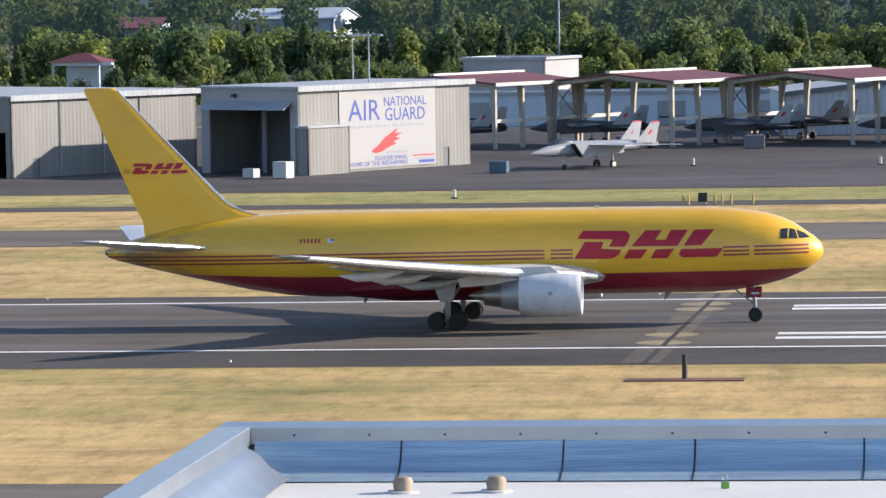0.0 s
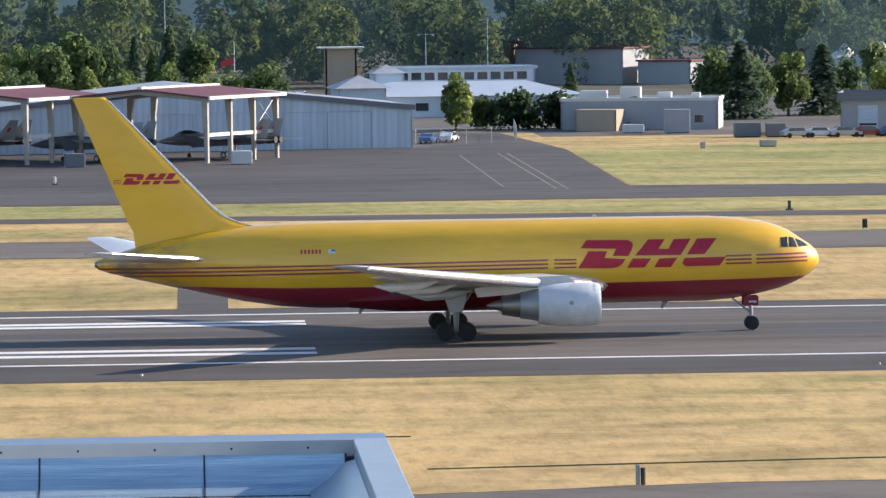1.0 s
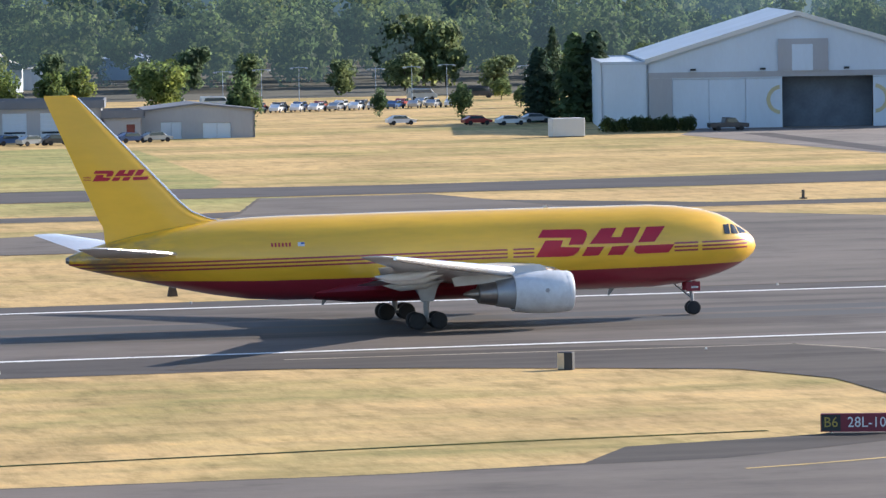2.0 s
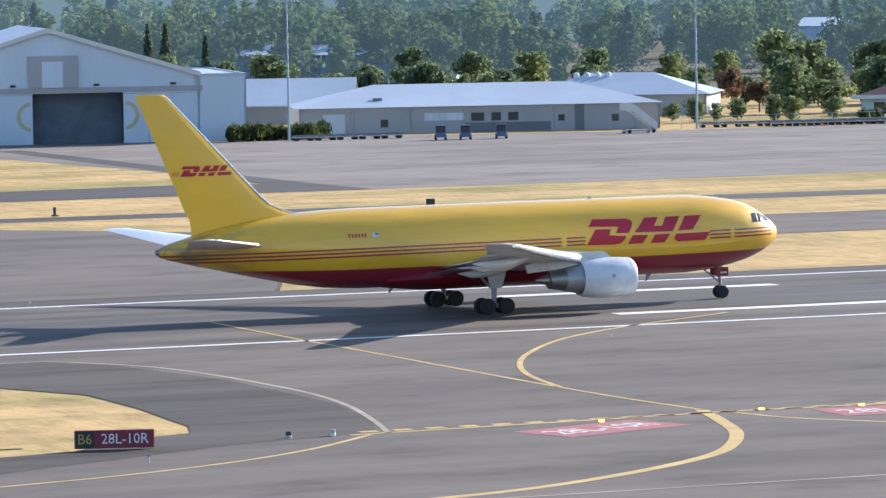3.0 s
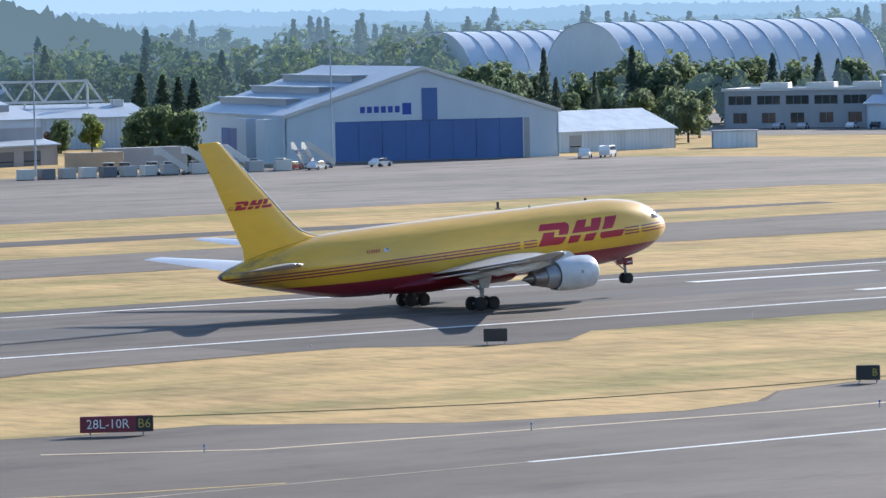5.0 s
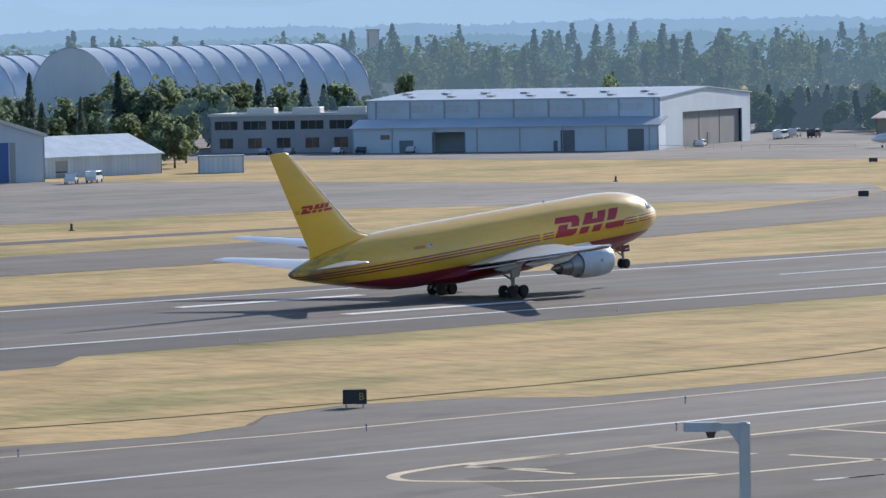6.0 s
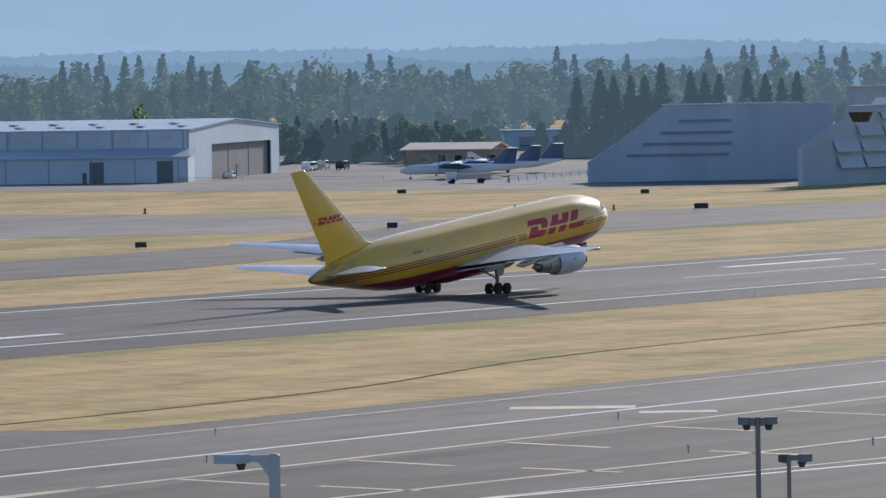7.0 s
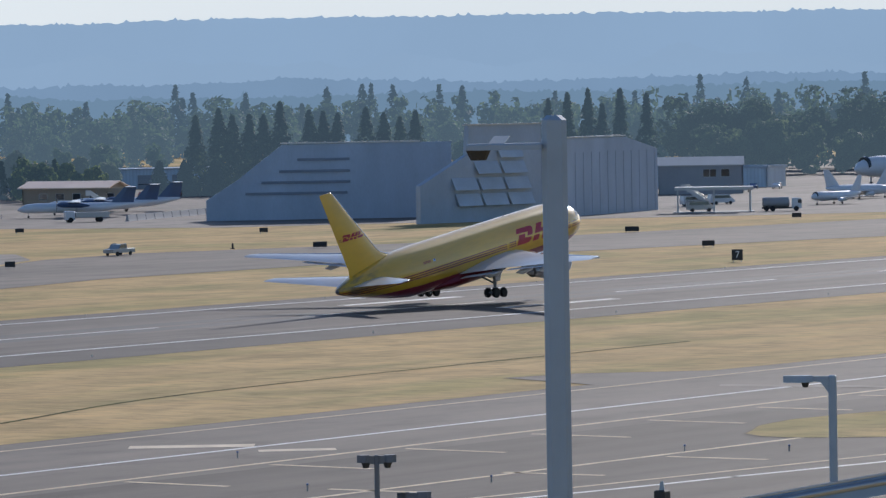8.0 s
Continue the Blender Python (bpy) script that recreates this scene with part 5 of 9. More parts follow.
def tent_hall(x, y, r, h, peak):
    home = thing("tent_hall", pose(x, y, 0), "white conical-roofed tent hall", "tent", "white tents")
    ring = lambda rr, z: [(rr * math.cos(2 * math.pi * k / 12), rr * math.sin(2 * math.pi * k / 12), z) for k in range(12)]
    part("wall", Shape().loft([ring(r, 0), ring(r, h)]), WHITE_WALL, home)
    part("canopy", Shape().loft([ring(r * 1.05, h), ring(r * 0.6, h + (peak - h) * 0.28), ring(r * 0.25, h + (peak - h) * 0.62), ring(0.3, peak)]), TRIM_WHITE, home, "white fabric peak")
    return home


tent_hall(141, 968, 5.2, 5.4, 8.3), tent_hall(134.5, 975, 4.6, 5.0, 7.9), tent_hall(150, 985, 4.2, 4.2, 5.8)
building("white_shed", (176, 1056), (186, 1051), 9, 4.6, "white shed with a pale roof", "shed", ("ridge", 0.8), WHITE_WALL, WHITE_ROOF)

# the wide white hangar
BAY_GLOOM = surface("bay_gloom_blue_grey", (0.12, 0.15, 0.19), 0.8, vary=0.2, big=0.3)
HO, HE = (185.9, 678.1), (241.2, 665.2)
mh, lh = frame_of(HO, HE)


def along(a, b, f):
    return (a[0] + (b[0] - a[0]) * f / 57.84, a[1] + (b[1] - a[1]) * f / 57.84)


big, m_, l_ = building("hangar", along(HO, HE, 6.9), along(HO, HE, 50.6), 58, 9.9, "wide white gabled hangar with sliding doors, one bay open", "hangar", ("gable", 6.5), WHITE_WALL, WHITE_ROOF,
                       WHITE_WALL, front=[(3.4, 19.2, 0, 7.1, "door", 3), (19.2, 32.2, 0, 7.3, "void"), (32.2, 43.2, 0, 7.1, "door", 3)], over=0.5, trim=TRIM_WHITE)
# added sheet inside the open bay; its blue-grey stands in for lifted gloom
part("inner_curtain", Shape().box(19, 3.5, 0, 32.4, 3.7, 7.9), BAY_GLOOM, big, "added blue-grey sheet for the open bay's gloom")
proud(big, "door_header", GREY_WALL, 0.0, 43.7, 7.32, 8.1, 0.10, label="grey band over the doors")
proud(big, "door_jamb", GREY_WALL, 0.0, 3.38, 0, 7.3, 0.10)
tower = proud(big, "door_tower", GREY_WALL, 18.6, 25.8, 8.12, 12.7, 0.35, label="grey tower over the open bay")
part("tower_panel", Shape().box(20.6, -0.42, 8.14, 23.6, -0.352, 11.9), WHITE_WALL, tower, "white panel")
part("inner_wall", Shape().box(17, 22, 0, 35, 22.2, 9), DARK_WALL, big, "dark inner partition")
RING = surface("faded_gold_paint", (0.50, 0.44, 0.26), 0.6, vary=0.1, bump=0)
for cx, a0 in ((19.0, 95), (32.4, -85)):
    pts = [(cx + rr * math.cos(radians(a0 + d_)), 4.0 + rr * math.sin(radians(a0 + d_))) for rr, seq in ((2.1, range(0, 171, 10)), (1.55, range(170, -1, -10))) for d_ in seq]
    n = len(pts)
    part("ring_mark", Shape().add([(a, y, b) for y in (0.04, 0.085) for a, b in pts], [tuple(range(n)), tuple(range(2 * n - 1, n - 1, -1))] + [(i, (i + 1) % n, n + (i + 1) % n, n + i) for i in range(n)]),
         RING, big, "faded gold half ring")
for k in (6, 16, 28, 39):
    part("flood_lamp", Shape().block(k, -0.7, 8.3, k + 0.8, -0.12, 8.6, 0.05), DARK_STEEL, big, "dark flood lamp")
building("hangar_wing", HO, along(HO, HE, 6.8), 50, 9.3, "flat white side wing of the hangar", "hangar", ("flat", 0.2), WHITE_WALL, WHITE_ROOF, over=0.1)
building("hangar_wing", along(HO, HE, 50.7), HE, 50, 9.3, "flat white side wing of the hangar", "hangar", ("flat", 0.2), WHITE_WALL, WHITE_ROOF, over=0.1)
# the long low terminal block
office, m_, l_ = building("cargo_office", (254.2, 678.3), (305.6, 662.6), 24, 3.9, "long low grey block with a white hipped roof", "building", ("hip", 3.1), GREY_WALL, WHITE_ROOF, WHITE_WALL, DARK_WALL,
                          front=[(3.5, 6.8, 0, 3.0, "door"), (12, 13.2, 0.9, 2.1, "window"), (25.5, 27.5, 1.6, 2.9, "window"), (28.5, 30, 1.6, 2.9, "window"), (31, 32.6, 1.6, 2.9, "window"),
                                 (38.5, 39.5, 1.4, 2.4, "window"), (46.5, 47.6, 1.2, 2.3, "window")], over=0.6)
proud(office, "wall_panel", DARK_WALL, 24.6, 37.4, 0.0, 1.4, 0.05, label="dark lower wall panel")
proud(office, "wall_panel", PALE_WALL, 18.6, 24.4, 1.8, 2.9, 0.05, label="pale wall panel")
# no real recess: a dark board carries its shade on the flat front
proud(office, "corner_recess", DARK_WALL, 41.0, 42.4, 0, 3.85, 0.06, label="flat dark panel for the shade of a recess")
for k in (7.9, 16.5, 24.5, 38.0, 50.0):
    part("downpipe", Shape().tube([(k, -0.1, 0), (k, -0.1, 3.8)], 0.08, 6), GREY_WALL, office)
part("roof_vent", Shape().block(11.2, 3.0, 4.75, 12.6, 3.8, 5.2, 0.05), DARK_WALL, office)
building("cargo_office", (246, 742), (281, 727), 22, 3.0, "white-roofed block behind", "building", ("ridge", 3.8), GREY_WALL, WHITE_ROOF, over=0.8)
building("cargo_office", (313, 732), (338.5, 716), 20, 3.4, "grey block with a white hipped roof", "building", ("hip", 3.4), GREY_WALL, WHITE_ROOF, over=0.8)
building("white_tower", (388.5, 699.4), (394.0, 700.3), 5.6, 15.5, "tall plain white tower", "tower", ("flat", 0.3), WHITE_WALL, TRIM_WHITE, over=0.05)
masts = thing("antenna_mast", pose(390.8, 702.6, 15.75), "antennas on the white tower roof", "antenna")
for k, x in enumerate((-2.2, -1.2, 0.4, 1.2, 2.4)):
    part("aerial", Shape().tube([(x, 0, 0), (x, 0, 1.0 + 0.3 * (k % 3))], 0.06, 6).block(x - 0.3, -0.2, 0.7, x + 0.3, 0.2, 1.2, 0.05), STEEL, masts)
building("terminal_annex", (354.9, 693.5), (377.1, 673.6), 16, 2.9, "white low building with a red-brown hipped roof", "building", ("hip", 3.4), WHITE_WALL, BROWN_ROOF, over=1.2,
         front=[(2 + 3.5 * k, 4 + 3.5 * k, 0.9, 2.1, "window") for k in range(8)], trim=TRIM_WHITE)
# the stepped-roof hangar
EO, EK = (435.4, 743.0), (444.0, 708.0)
eh, m_, l_ = building("hangar", EO, EK, 38, 8.0, "white gabled hangar with a stepped roof", "hangar", ("gable", 5.2), WHITE_WALL, WHITE_ROOF, WHITE_WALL,
                      front=[(5.5, 31, 0, 5.0, "door", 6)], over=0.4, trim=TRIM_WHITE)
proud(eh, "grey_base", GREY_WALL, 0, 5.4, 0, 5.4, 0.06), proud(eh, "grey_base", GREY_WALL, 31.1, 36, 0, 5.4, 0.06)
part("grey_side", Shape().box(36.05, 3, 3.4, 36.15, 38, 6.6), GREY_WALL, eh, "grey painted side wall")
for k in range(3):
    x0 = 20.2 + 4.6 * k
    z0 = 8.0 + 5.2 * (1 - (x0 - 18.02) / 18.02)
    part("roof_step", Shape().box(x0, 5, z0 - 0.8, x0 + 2.7, 34, z0 + 0.55), GREY_WALL, eh, "grey roof step")
    part("roof_step_top", Shape().box(x0 - 0.2, 4.8, z0 + 0.555, x0 + 2.9, 34.2, z0 + 0.75), WHITE_ROOF, eh)
for k in (9, 18, 27):
    part("flood_lamp", Shape().block(k, -0.8, 6.9, k + 0.6, -0.12, 7.3, 0.05), DARK_STEEL, eh)
building("side_shed", (442.5, 704.0), (482.1, 714), 4.0, 3.4, "white lean-to beside the hangar", "shed", ("shed", 1.0), GREY_WALL, WHITE_ROOF, over=0.5, front=[(4 + 7 * k, 8.5 + 7 * k, 0, 2.6, "rollup") for k in range(5)], door=DARK_WALL)
e2, m_, l_ = building("rear_hangar", (512, 812), (560, 796), 30, 6.0, "white hangar behind with a roof truss", "hangar", ("ridge", 2.4), PALE_WALL, WHITE_ROOF)
tr = Shape().tube([(9, 12, 13.3), (41, 12, 13.3)], 0.28, 6).tube([(9, 12, 9.2), (44, 12, 9.2)], 0.28, 6)
for k in range(6):
    x = 8 + 6 * k
    tr.tube([(x, 12, 9.2), (x + 3, 12, 13.3)], 0.24, 6).tube([(x + 3, 12, 13.3), (x + 6, 12, 9.2)], 0.24, 6)
for x in (14, 28, 41):
    tr.tube([(x, 12, 7.4), (x, 12, 9.2 if x < 41 else 13.3)], 0.24, 6)
part("roof_vent", Shape().block(46, 11, 7.0, 48.2, 13, 9.4, 0.06), TRIM_WHITE, e2, "white roof vent")
part("roof_truss", tr, TRIM_WHITE, e2, "white steel roof truss")
# the blue-doored hangar
UO, UE = (500.1, 671.3), (546.2, 653.7)
uh, m_, l_ = building("hangar", UO, UE, 62, 8.1, "pale gabled hangar with wide blue doors", "hangar", ("gable", 7.8), WHITE_WALL, WHITE_ROOF, BLUE_DOOR,
                      front=[(8.9, 42.8, 0, 6.9, "door", 8)], over=0.4, trim=TRIM_WHITE, left=[(20, 58, 0, 5.6, "door", 8)])
proud(uh, "door_tower", BLUE_DOOR, 24.5, 27.3, 6.92, 12.4, 0.12, label="blue panel over the doors")
proud(uh, "grey_base", GREY_WALL, 43.0, 44.0, 0, 6.9, 0.06)
for k in range(6):
    proud(uh, "name_bar", SIGN_BLUE, 13.4 + 1.25 * k, 14.25 + 1.25 * k, 8.3, 9.4, 0.06, label="dark blue sign bar")
proud(uh, "logo_panel", SIGN_BLUE, 21.0, 22.6, 7.9, 9.9, 0.06, label="square blue sign panel")
for k in range(3):
    x0 = 4.2 + 6.0 * k
    z0 = 8.1 + 7.8 * x0 / 24.67
    part("roof_step", Shape().box(x0, 14, z0 - 0.5, x0 + 2.6, 58, z0 + 1.3), GREY_WALL, uh, "grey roof step")
    part("roof_step_top", Shape().box(x0 - 0.3, 13.6, z0 + 1.305, x0 + 2.9, 58.4, z0 + 1.5), WHITE_ROOF, uh)
for y0 in (2.0, 14.5):
    part("buttress", Shape().box(-3.0, y0, 0, -0.02, y0 + 6, 7.6), WHITE_WALL, uh, "white side buttress")
building("gable_shed", (553, 668), (587.4, 670), 18, 3.6, "pale ribbed shed with a low gable roof", "shed", ("ridge", 3.4), PALE_WALL, PALE_WALL, front=[(8, 11, 0, 3.0, "rollup")], door=GREY_WALL)
building("hut", (588.4, 661.2), (594.5, 655.7), 5, 2.9, "small pale site hut", "shed", ("flat", 0.0), PALE_WALL, GREY_ROOF, over=0.1)
off, m_, l_ = building("office", (690, 771.4), (710.0, 741.5), 24, 7.8, "grey two-storey flat-roofed office", "building", ("flat", 0.3), GREY_WALL, TRIM_WHITE, frame=DARK_WALL,
                       front=[(1 + 6.2 * k, 6 + 6.2 * k, 4.9, 6.8, "window", 3) for k in range(5)] + [(2 + 6.2 * k, 5 + 6.2 * k, 1.0, 3.2, "window", 2) for k in range(5)])
for x in (6, 16, 26):
    part("roof_unit", Shape().block(x, 8, 8.05, x + 6, 12, 9.4, 0.08), TRIM_WHITE, off, "white rooftop unit")
HANGAR_DOOR = surface("dark_grey_hangar_door", (0.21, 0.205, 0.21), 0.65, vary=0.1, big=0.3, stretch=(1, 1, 0.3))
GO, GE = (735.2, 684.0), (795.0, 712.8)
g, m_, l_ = building("cargo_hangar", GO, GE, 64, 10.5, "white cargo hangar with a dark open door", "hangar", ("gable", 1.7), WHITE_WALL, WHITE_ROOF, DARK_WALL, TRIM_WHITE,
                     front=[(16, 60, 0, 7.3, "void")], left=[(2 + 7.6 * k, 7.4 + 7.6 * k, 8.0, 9.6, "window", 3) for k in range(8)], over=0.4, pane=PALE_PANE)
part("sliding_door", Shape().box(16.1, 0.7, 0, 60, 1.0, 7.6).box(30, 0.62, 0, 30.3, 0.7, 7.3).box(45, 0.62, 0, 45.3, 0.7, 7.3), HANGAR_DOOR, g, "closed dark grey sliding door")
part("wicket_door", Shape().box(36, 0.6, 0, 38.2, 0.69, 2.6), DARK_WALL, g, "small dark door")
for k in range(9):
    part("wall_pilaster", Shape().box(-0.12, 1.0 + 7.6 * k, 6.4, -0.003, 1.35 + 7.6 * k, 10.4), GREY_WALL, g)
for k in range(14):
    part("skylight", Shape().box(6 + 9 * (k % 2), 3 + 4.4 * k, 11.2 + 0.45 * (k % 2), 8.4 + 9 * (k % 2), 4.4 + 4.4 * k, 11.4 + 0.5 * (k % 2)), GREY_WALL, g, "grey roof light")
lean, m_, l_ = building("cargo_lean_to", (696, 734.2), (729.7, 679.3), 7.6, 5.0, "white lean-to with dark doors along the hangar", "shed", ("shed", 1.6), WHITE_WALL, WHITE_ROOF, DARK_WALL, DARK_WALL,
                        front=[(6, 8, 2.8, 3.8, "window"), (10, 13, 0, 2.6, "door"), (17, 24, 0, 4.2, "void"), (44, 47, 0, 4.3, "door"), (58, 61.4, 0, 4.4, "door"), (42.5, 43.4, 0, 2.2, "door")], over=0.6)
for k in range(7):
    part("downpipe", Shape().tube([(8.5 + 9 * k, -0.1, 0), (8.5 + 9 * k, -0.1, 4.9)], 0.1, 6), GREY_WALL, lean)
building("tan_roofed_store", (849, 723), (856, 704), 13, 3.6, "tan-roofed store building with pale walls", "building", ("ridge", 1.25), TAN_WALL, TAN_ROOF, over=0.9,
         front=[(4 + 4 * k, 6 + 4 * k, 0.9, 2.4, "window") for k in range(6)])
building("long_store", (905, 890), (1090, 700), 20, 5.0, "long pale store building", "building", ("flat", 0.1), PALE_WALL, WHITE_ROOF,
         front=[(4 + 9 * k, 8 + 9 * k, 0, 3.6, "rollup") for k in range(28)], door=GREY_WALL)


# the run-up enclosure: tall dark steel walls
ENCLOSURE = surface("dark_blue_grey_steel", (0.40, 0.475, 0.57), 0.6, vary=0.12, big=0.12, stretch=(1, 1, 0.35))
LOUVRE = surface("dark_louvre_steel", (0.22, 0.26, 0.32), 0.6, vary=0.1)
TILT = surface("tilted_panel_steel", (0.46, 0.54, 0.63), 0.55, vary=0.12)
run_up = thing("blast_enclosure", pose(0, 0, 0), "tall dark grey steel blast enclosure with sloping wall ends", "enclosure")


def blast_wall(p, q, tops, t=1.2, label="dark ribbed steel wall"):
    """tops: (distance along, height) pairs."""
    m, l = frame_of(p, q)
    pts = [(tops[0][0], 0.0)] + list(tops) + [(tops[-1][0], 0.0)]
    n = len(pts)
    s = Shape().add([(a, y, b) for y in (0, t) for a, b in pts], [tuple(range(n)), tuple(range(2 * n - 1, n - 1, -1))] + [(i, (i + 1) % n, n + (i + 1) % n, n + i) for i in range(n)])
    return part("blast_wall", s, ENCLOSURE, run_up, label, m=m), m


w1, m1 = blast_wall((734.7, 579.8), (764, 543), ((0, 3.9), (6, 7.7), (14.6, 14.3), (47, 14.5)))
part("wall_cap", Shape().box(14.4, -0.3, 14.45, 41, 1.5, 14.75), TRIM_WHITE, run_up, "pale cap along the wall top", m=m1)
for k, (a, b, z) in enumerate(((17.5, 27.5, 11.2), (14.0, 27.6, 9.0), (10.6, 27.6, 6.9), (7.5, 27, 4.8))):
    part("louvre", Shape().box(a, -0.28, z, b, -0.005, z + 0.5), LOUVRE, w1, "dark louvre slot")
w2, m2 = blast_wall((721.1, 519.6), (751, 513.3), ((0, 6.9), (11.8, 12.3), (12.2, 17.6), (30.5, 17.7)))
part("wall_cap", Shape().box(12, -0.3, 17.65, 30.6, 1.5, 17.95), TRIM_WHITE, run_up, "pale cap along the wall top", m=m2)
for r_ in range(4):
    for k in range(3):
        x0, z0 = 8.5 + 6.6 * k - 0.9 * r_, 3.0 + 2.9 * r_
        if x0 > 1 and z0 + 2.2 < 6.9 + max(0, x0) * 0.457:
            part("tilted_panel", Shape().add([(x0, -0.1, z0 + 2.2), (x0 + 6.0, -0.1, z0 + 2.2), (x0 + 6.2, -1.1, z0), (x0 + 0.3, -1.1, z0), (x0, -0.02, z0 + 2.1), (x0 + 6.0, -0.02, z0 + 2.1),
                                              (x0 + 6.2, -1.0, z0 - 0.1), (x0 + 0.3, -1.0, z0 - 0.1)], [(0, 1, 2, 3), (7, 6, 5, 4), (0, 4, 5, 1), (1, 5, 6, 2), (2, 6, 7, 3), (3, 7, 4, 0)]),
                 TILT, w2, "tilted grey steel panel")
w3, m3 = blast_wall((751, 513.3), (807.5, 524.4), ((0.2, 14.8), (40.7, 14.7), (57.6, 12.2)))
part("wall_cap", Shape().box(8, -0.3, 14.8, 40.7, 1.5, 15.05), TRIM_WHITE, run_up, "pale cap along the wall top", m=m3)
for k in range(14):
    part("wall_rib", Shape().box(4 + 4 * k, -0.07, 0, 4.25 + 4 * k, -0.005, 12.0), ENCLOSURE, w3)
building("flat_store", (922.7, 599), (932.9, 583), 10, 6.4, "pale store with a bright white roof", "building", ("ridge", 1.7), GREY_WALL, TRIM_WHITE, front=[(10, 13, 3.8, 5.6, "window", 2), (14, 16, 3.8, 5.6, "window")], over=0.3)
building("flat_store", (985, 640), (990, 612), 12, 4.6, "low pale store", "building", ("flat", 0.3), PALE_WALL, WHITE_ROOF)


# the two arched hangars far behind
ARCH = surface("pale_arch_steel", (0.60, 0.66, 0.72), 0.45, vary=0.06, big=0.06, fine=0.5, bump=0.0)
ARCH_RIB = surface("grey_arch_rib", (0.34, 0.39, 0.46), 0.5, vary=0.08)


def arched_hangar(x, y, length, half, high, turn):
    home = thing("arched_hangar", pose(x, y, 0, 0, 0, turn), "huge pale grey arched steel hangar", "hangar", "arched hangars")
    outline = [(half * math.cos(math.pi * k / 22), 4 + (high - 4) * math.sin(math.pi * k / 22) ** 0.85) for k in range(23)]
    rings = [[(a, b, c) for b, c in [(half, 0)] + outline + [(-half, 0)]] for a in np.linspace(0, length, 14)]
    part("arched_roof", Shape().loft([[(float(a), b, c) for a, b, c in r] for r in rings]), ARCH, home, "ribbed arched roof", True, angle=50)
    for k in range(13):
        s = Shape().tube([(length * k / 12, b * 1.004, c + 0.1) for b, c in outline], 0.13, 5)
        part("roof_rib", s, ARCH_RIB, home)
    return home


arched_hangar(858, 1015, 78, 27, 22.5, -15)
arched_hangar(856, 1077, 70, 25, 20.6, -15)
building("white_block", (1010, 1062), (1020, 1054), 14, 10, "white block beside the arched hangar", "building", ("flat", 0.2), WHITE_WALL, WHITE_ROOF)
for p, q, hh, lab in (((-190, 996), (-172, 992), 10.6, "far low building with red roof"), ((-158, 1002), (-136, 1000), 12.0, "far white warehouse"), ((300, 1020), (345, 1000), 6, "far grey warehouse"),
                      ((352, 1010), (400, 975), 6, "far pale warehouse"), ((560, 1130), (600, 1100), 8, "far pale warehouse"), ((640, 1090), (700, 1040), 7, "far white warehouse")):
    building("warehouse", p, q, 25, hh, lab, "building", ("ridge", 2.0), PALE_WALL, RED_ROOF if "red" in lab else WHITE_ROOF)
building("gas_canopy", (-168, 862), (-159, 860), 7, 6.6, "red-roofed open canopy on posts", "canopy", ("hip", 1.6), WHITE_WALL, RED_ROOF, over=0.6,
         front=[(0.4, 11.6, 0, 6.0, "void")], left=[(0.4, 6.6, 0, 6, "void")], right=[(0.4, 6.6, 0, 6, "void")])


# the near roof with its metal parapet
NEAR_METAL = surface("blue_grey_coping", (0.40, 0.43, 0.47), 0.32, 0.75, vary=0.08, big=0.8, bump=0.04)
# the flashing's base colour holds the blue of the reflected sky
SKY_SHEEN = surface("sky_tinted_cove_flashing", (0.62, 0.78, 1.0), 0.20, 0.6, vary=0.26, big=1.1, fine=5.0, stretch=(0.25, 5.0, 7.0), bump=1.0)
MEMBRANE = surface("pale_roof_membrane", (0.62, 0.62, 0.60), 0.7, vary=0.07, big=0.3)
roof = thing("terminal_roof", pose(0, 0, 0), "flat pale roof with a metal-clad parapet", "roof")
part("wall", Shape().box(-17.2, 60, 0, 4.5, 107.9, 12.2), GREY_WALL, roof)
part("membrane", Shape().box(-17.1, 60, 12.25, 4.4, 107.8, 12.57), MEMBRANE, roof, "pale roof membrane")
part("parapet", Shape().box(-17.2, 107.45, 12.25, 4.5, 108.05, 13.64).box(3.92, 60, 12.25, 4.5, 107.44, 13.64).box(-17.2, 60, 12.25, -16.62, 107.44, 13.64), GREY_WALL, roof)
part("coping_far", Shape().loft([[(-17.3, y, z) for y, z in ((107.2, 13.3), (107.2, 13.66), (108.1, 13.72), (108.1, 13.3))], [(4.6, y, z) for y, z in ((107.2, 13.3), (107.2, 13.66), (108.1, 13.72), (108.1, 13.3))]]),
     NEAR_METAL, roof, "folded grey metal coping")
for x0, x1 in ((3.88, 4.62), (-17.32, -16.58)):
    part("coping_side", Shape().block(x0, 60, 13.3, x1, 107.19, 13.69, 0.02), NEAR_METAL, roof, "folded grey metal coping")
cove = [(107.19, 13.36), (107.1, 13.2), (106.98, 13.02), (106.8, 12.85), (106.55, 12.71), (106.25, 12.63), (105.9, 12.6)]
xs_ = [-16.5, -13.2, -9.6, -6.7, -3.0, 0.6, 3.7]
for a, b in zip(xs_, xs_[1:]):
    part("cove_flashing", Shape().loft([[(x, y, z) for y, z in cove] + [(x, 107.19, 12.58)] for x in (a + 0.02, b - 0.02)]), SKY_SHEEN, roof, "curved metal flashing coloured like the reflected sky", True)
    part("flashing_seam", Shape().loft([[(x, y - 0.01, z + 0.012) for y, z in cove] + [(x, 107.18, 12.59)] for x in (b - 0.02, b + 0.02)]), DARK_STEEL, roof)
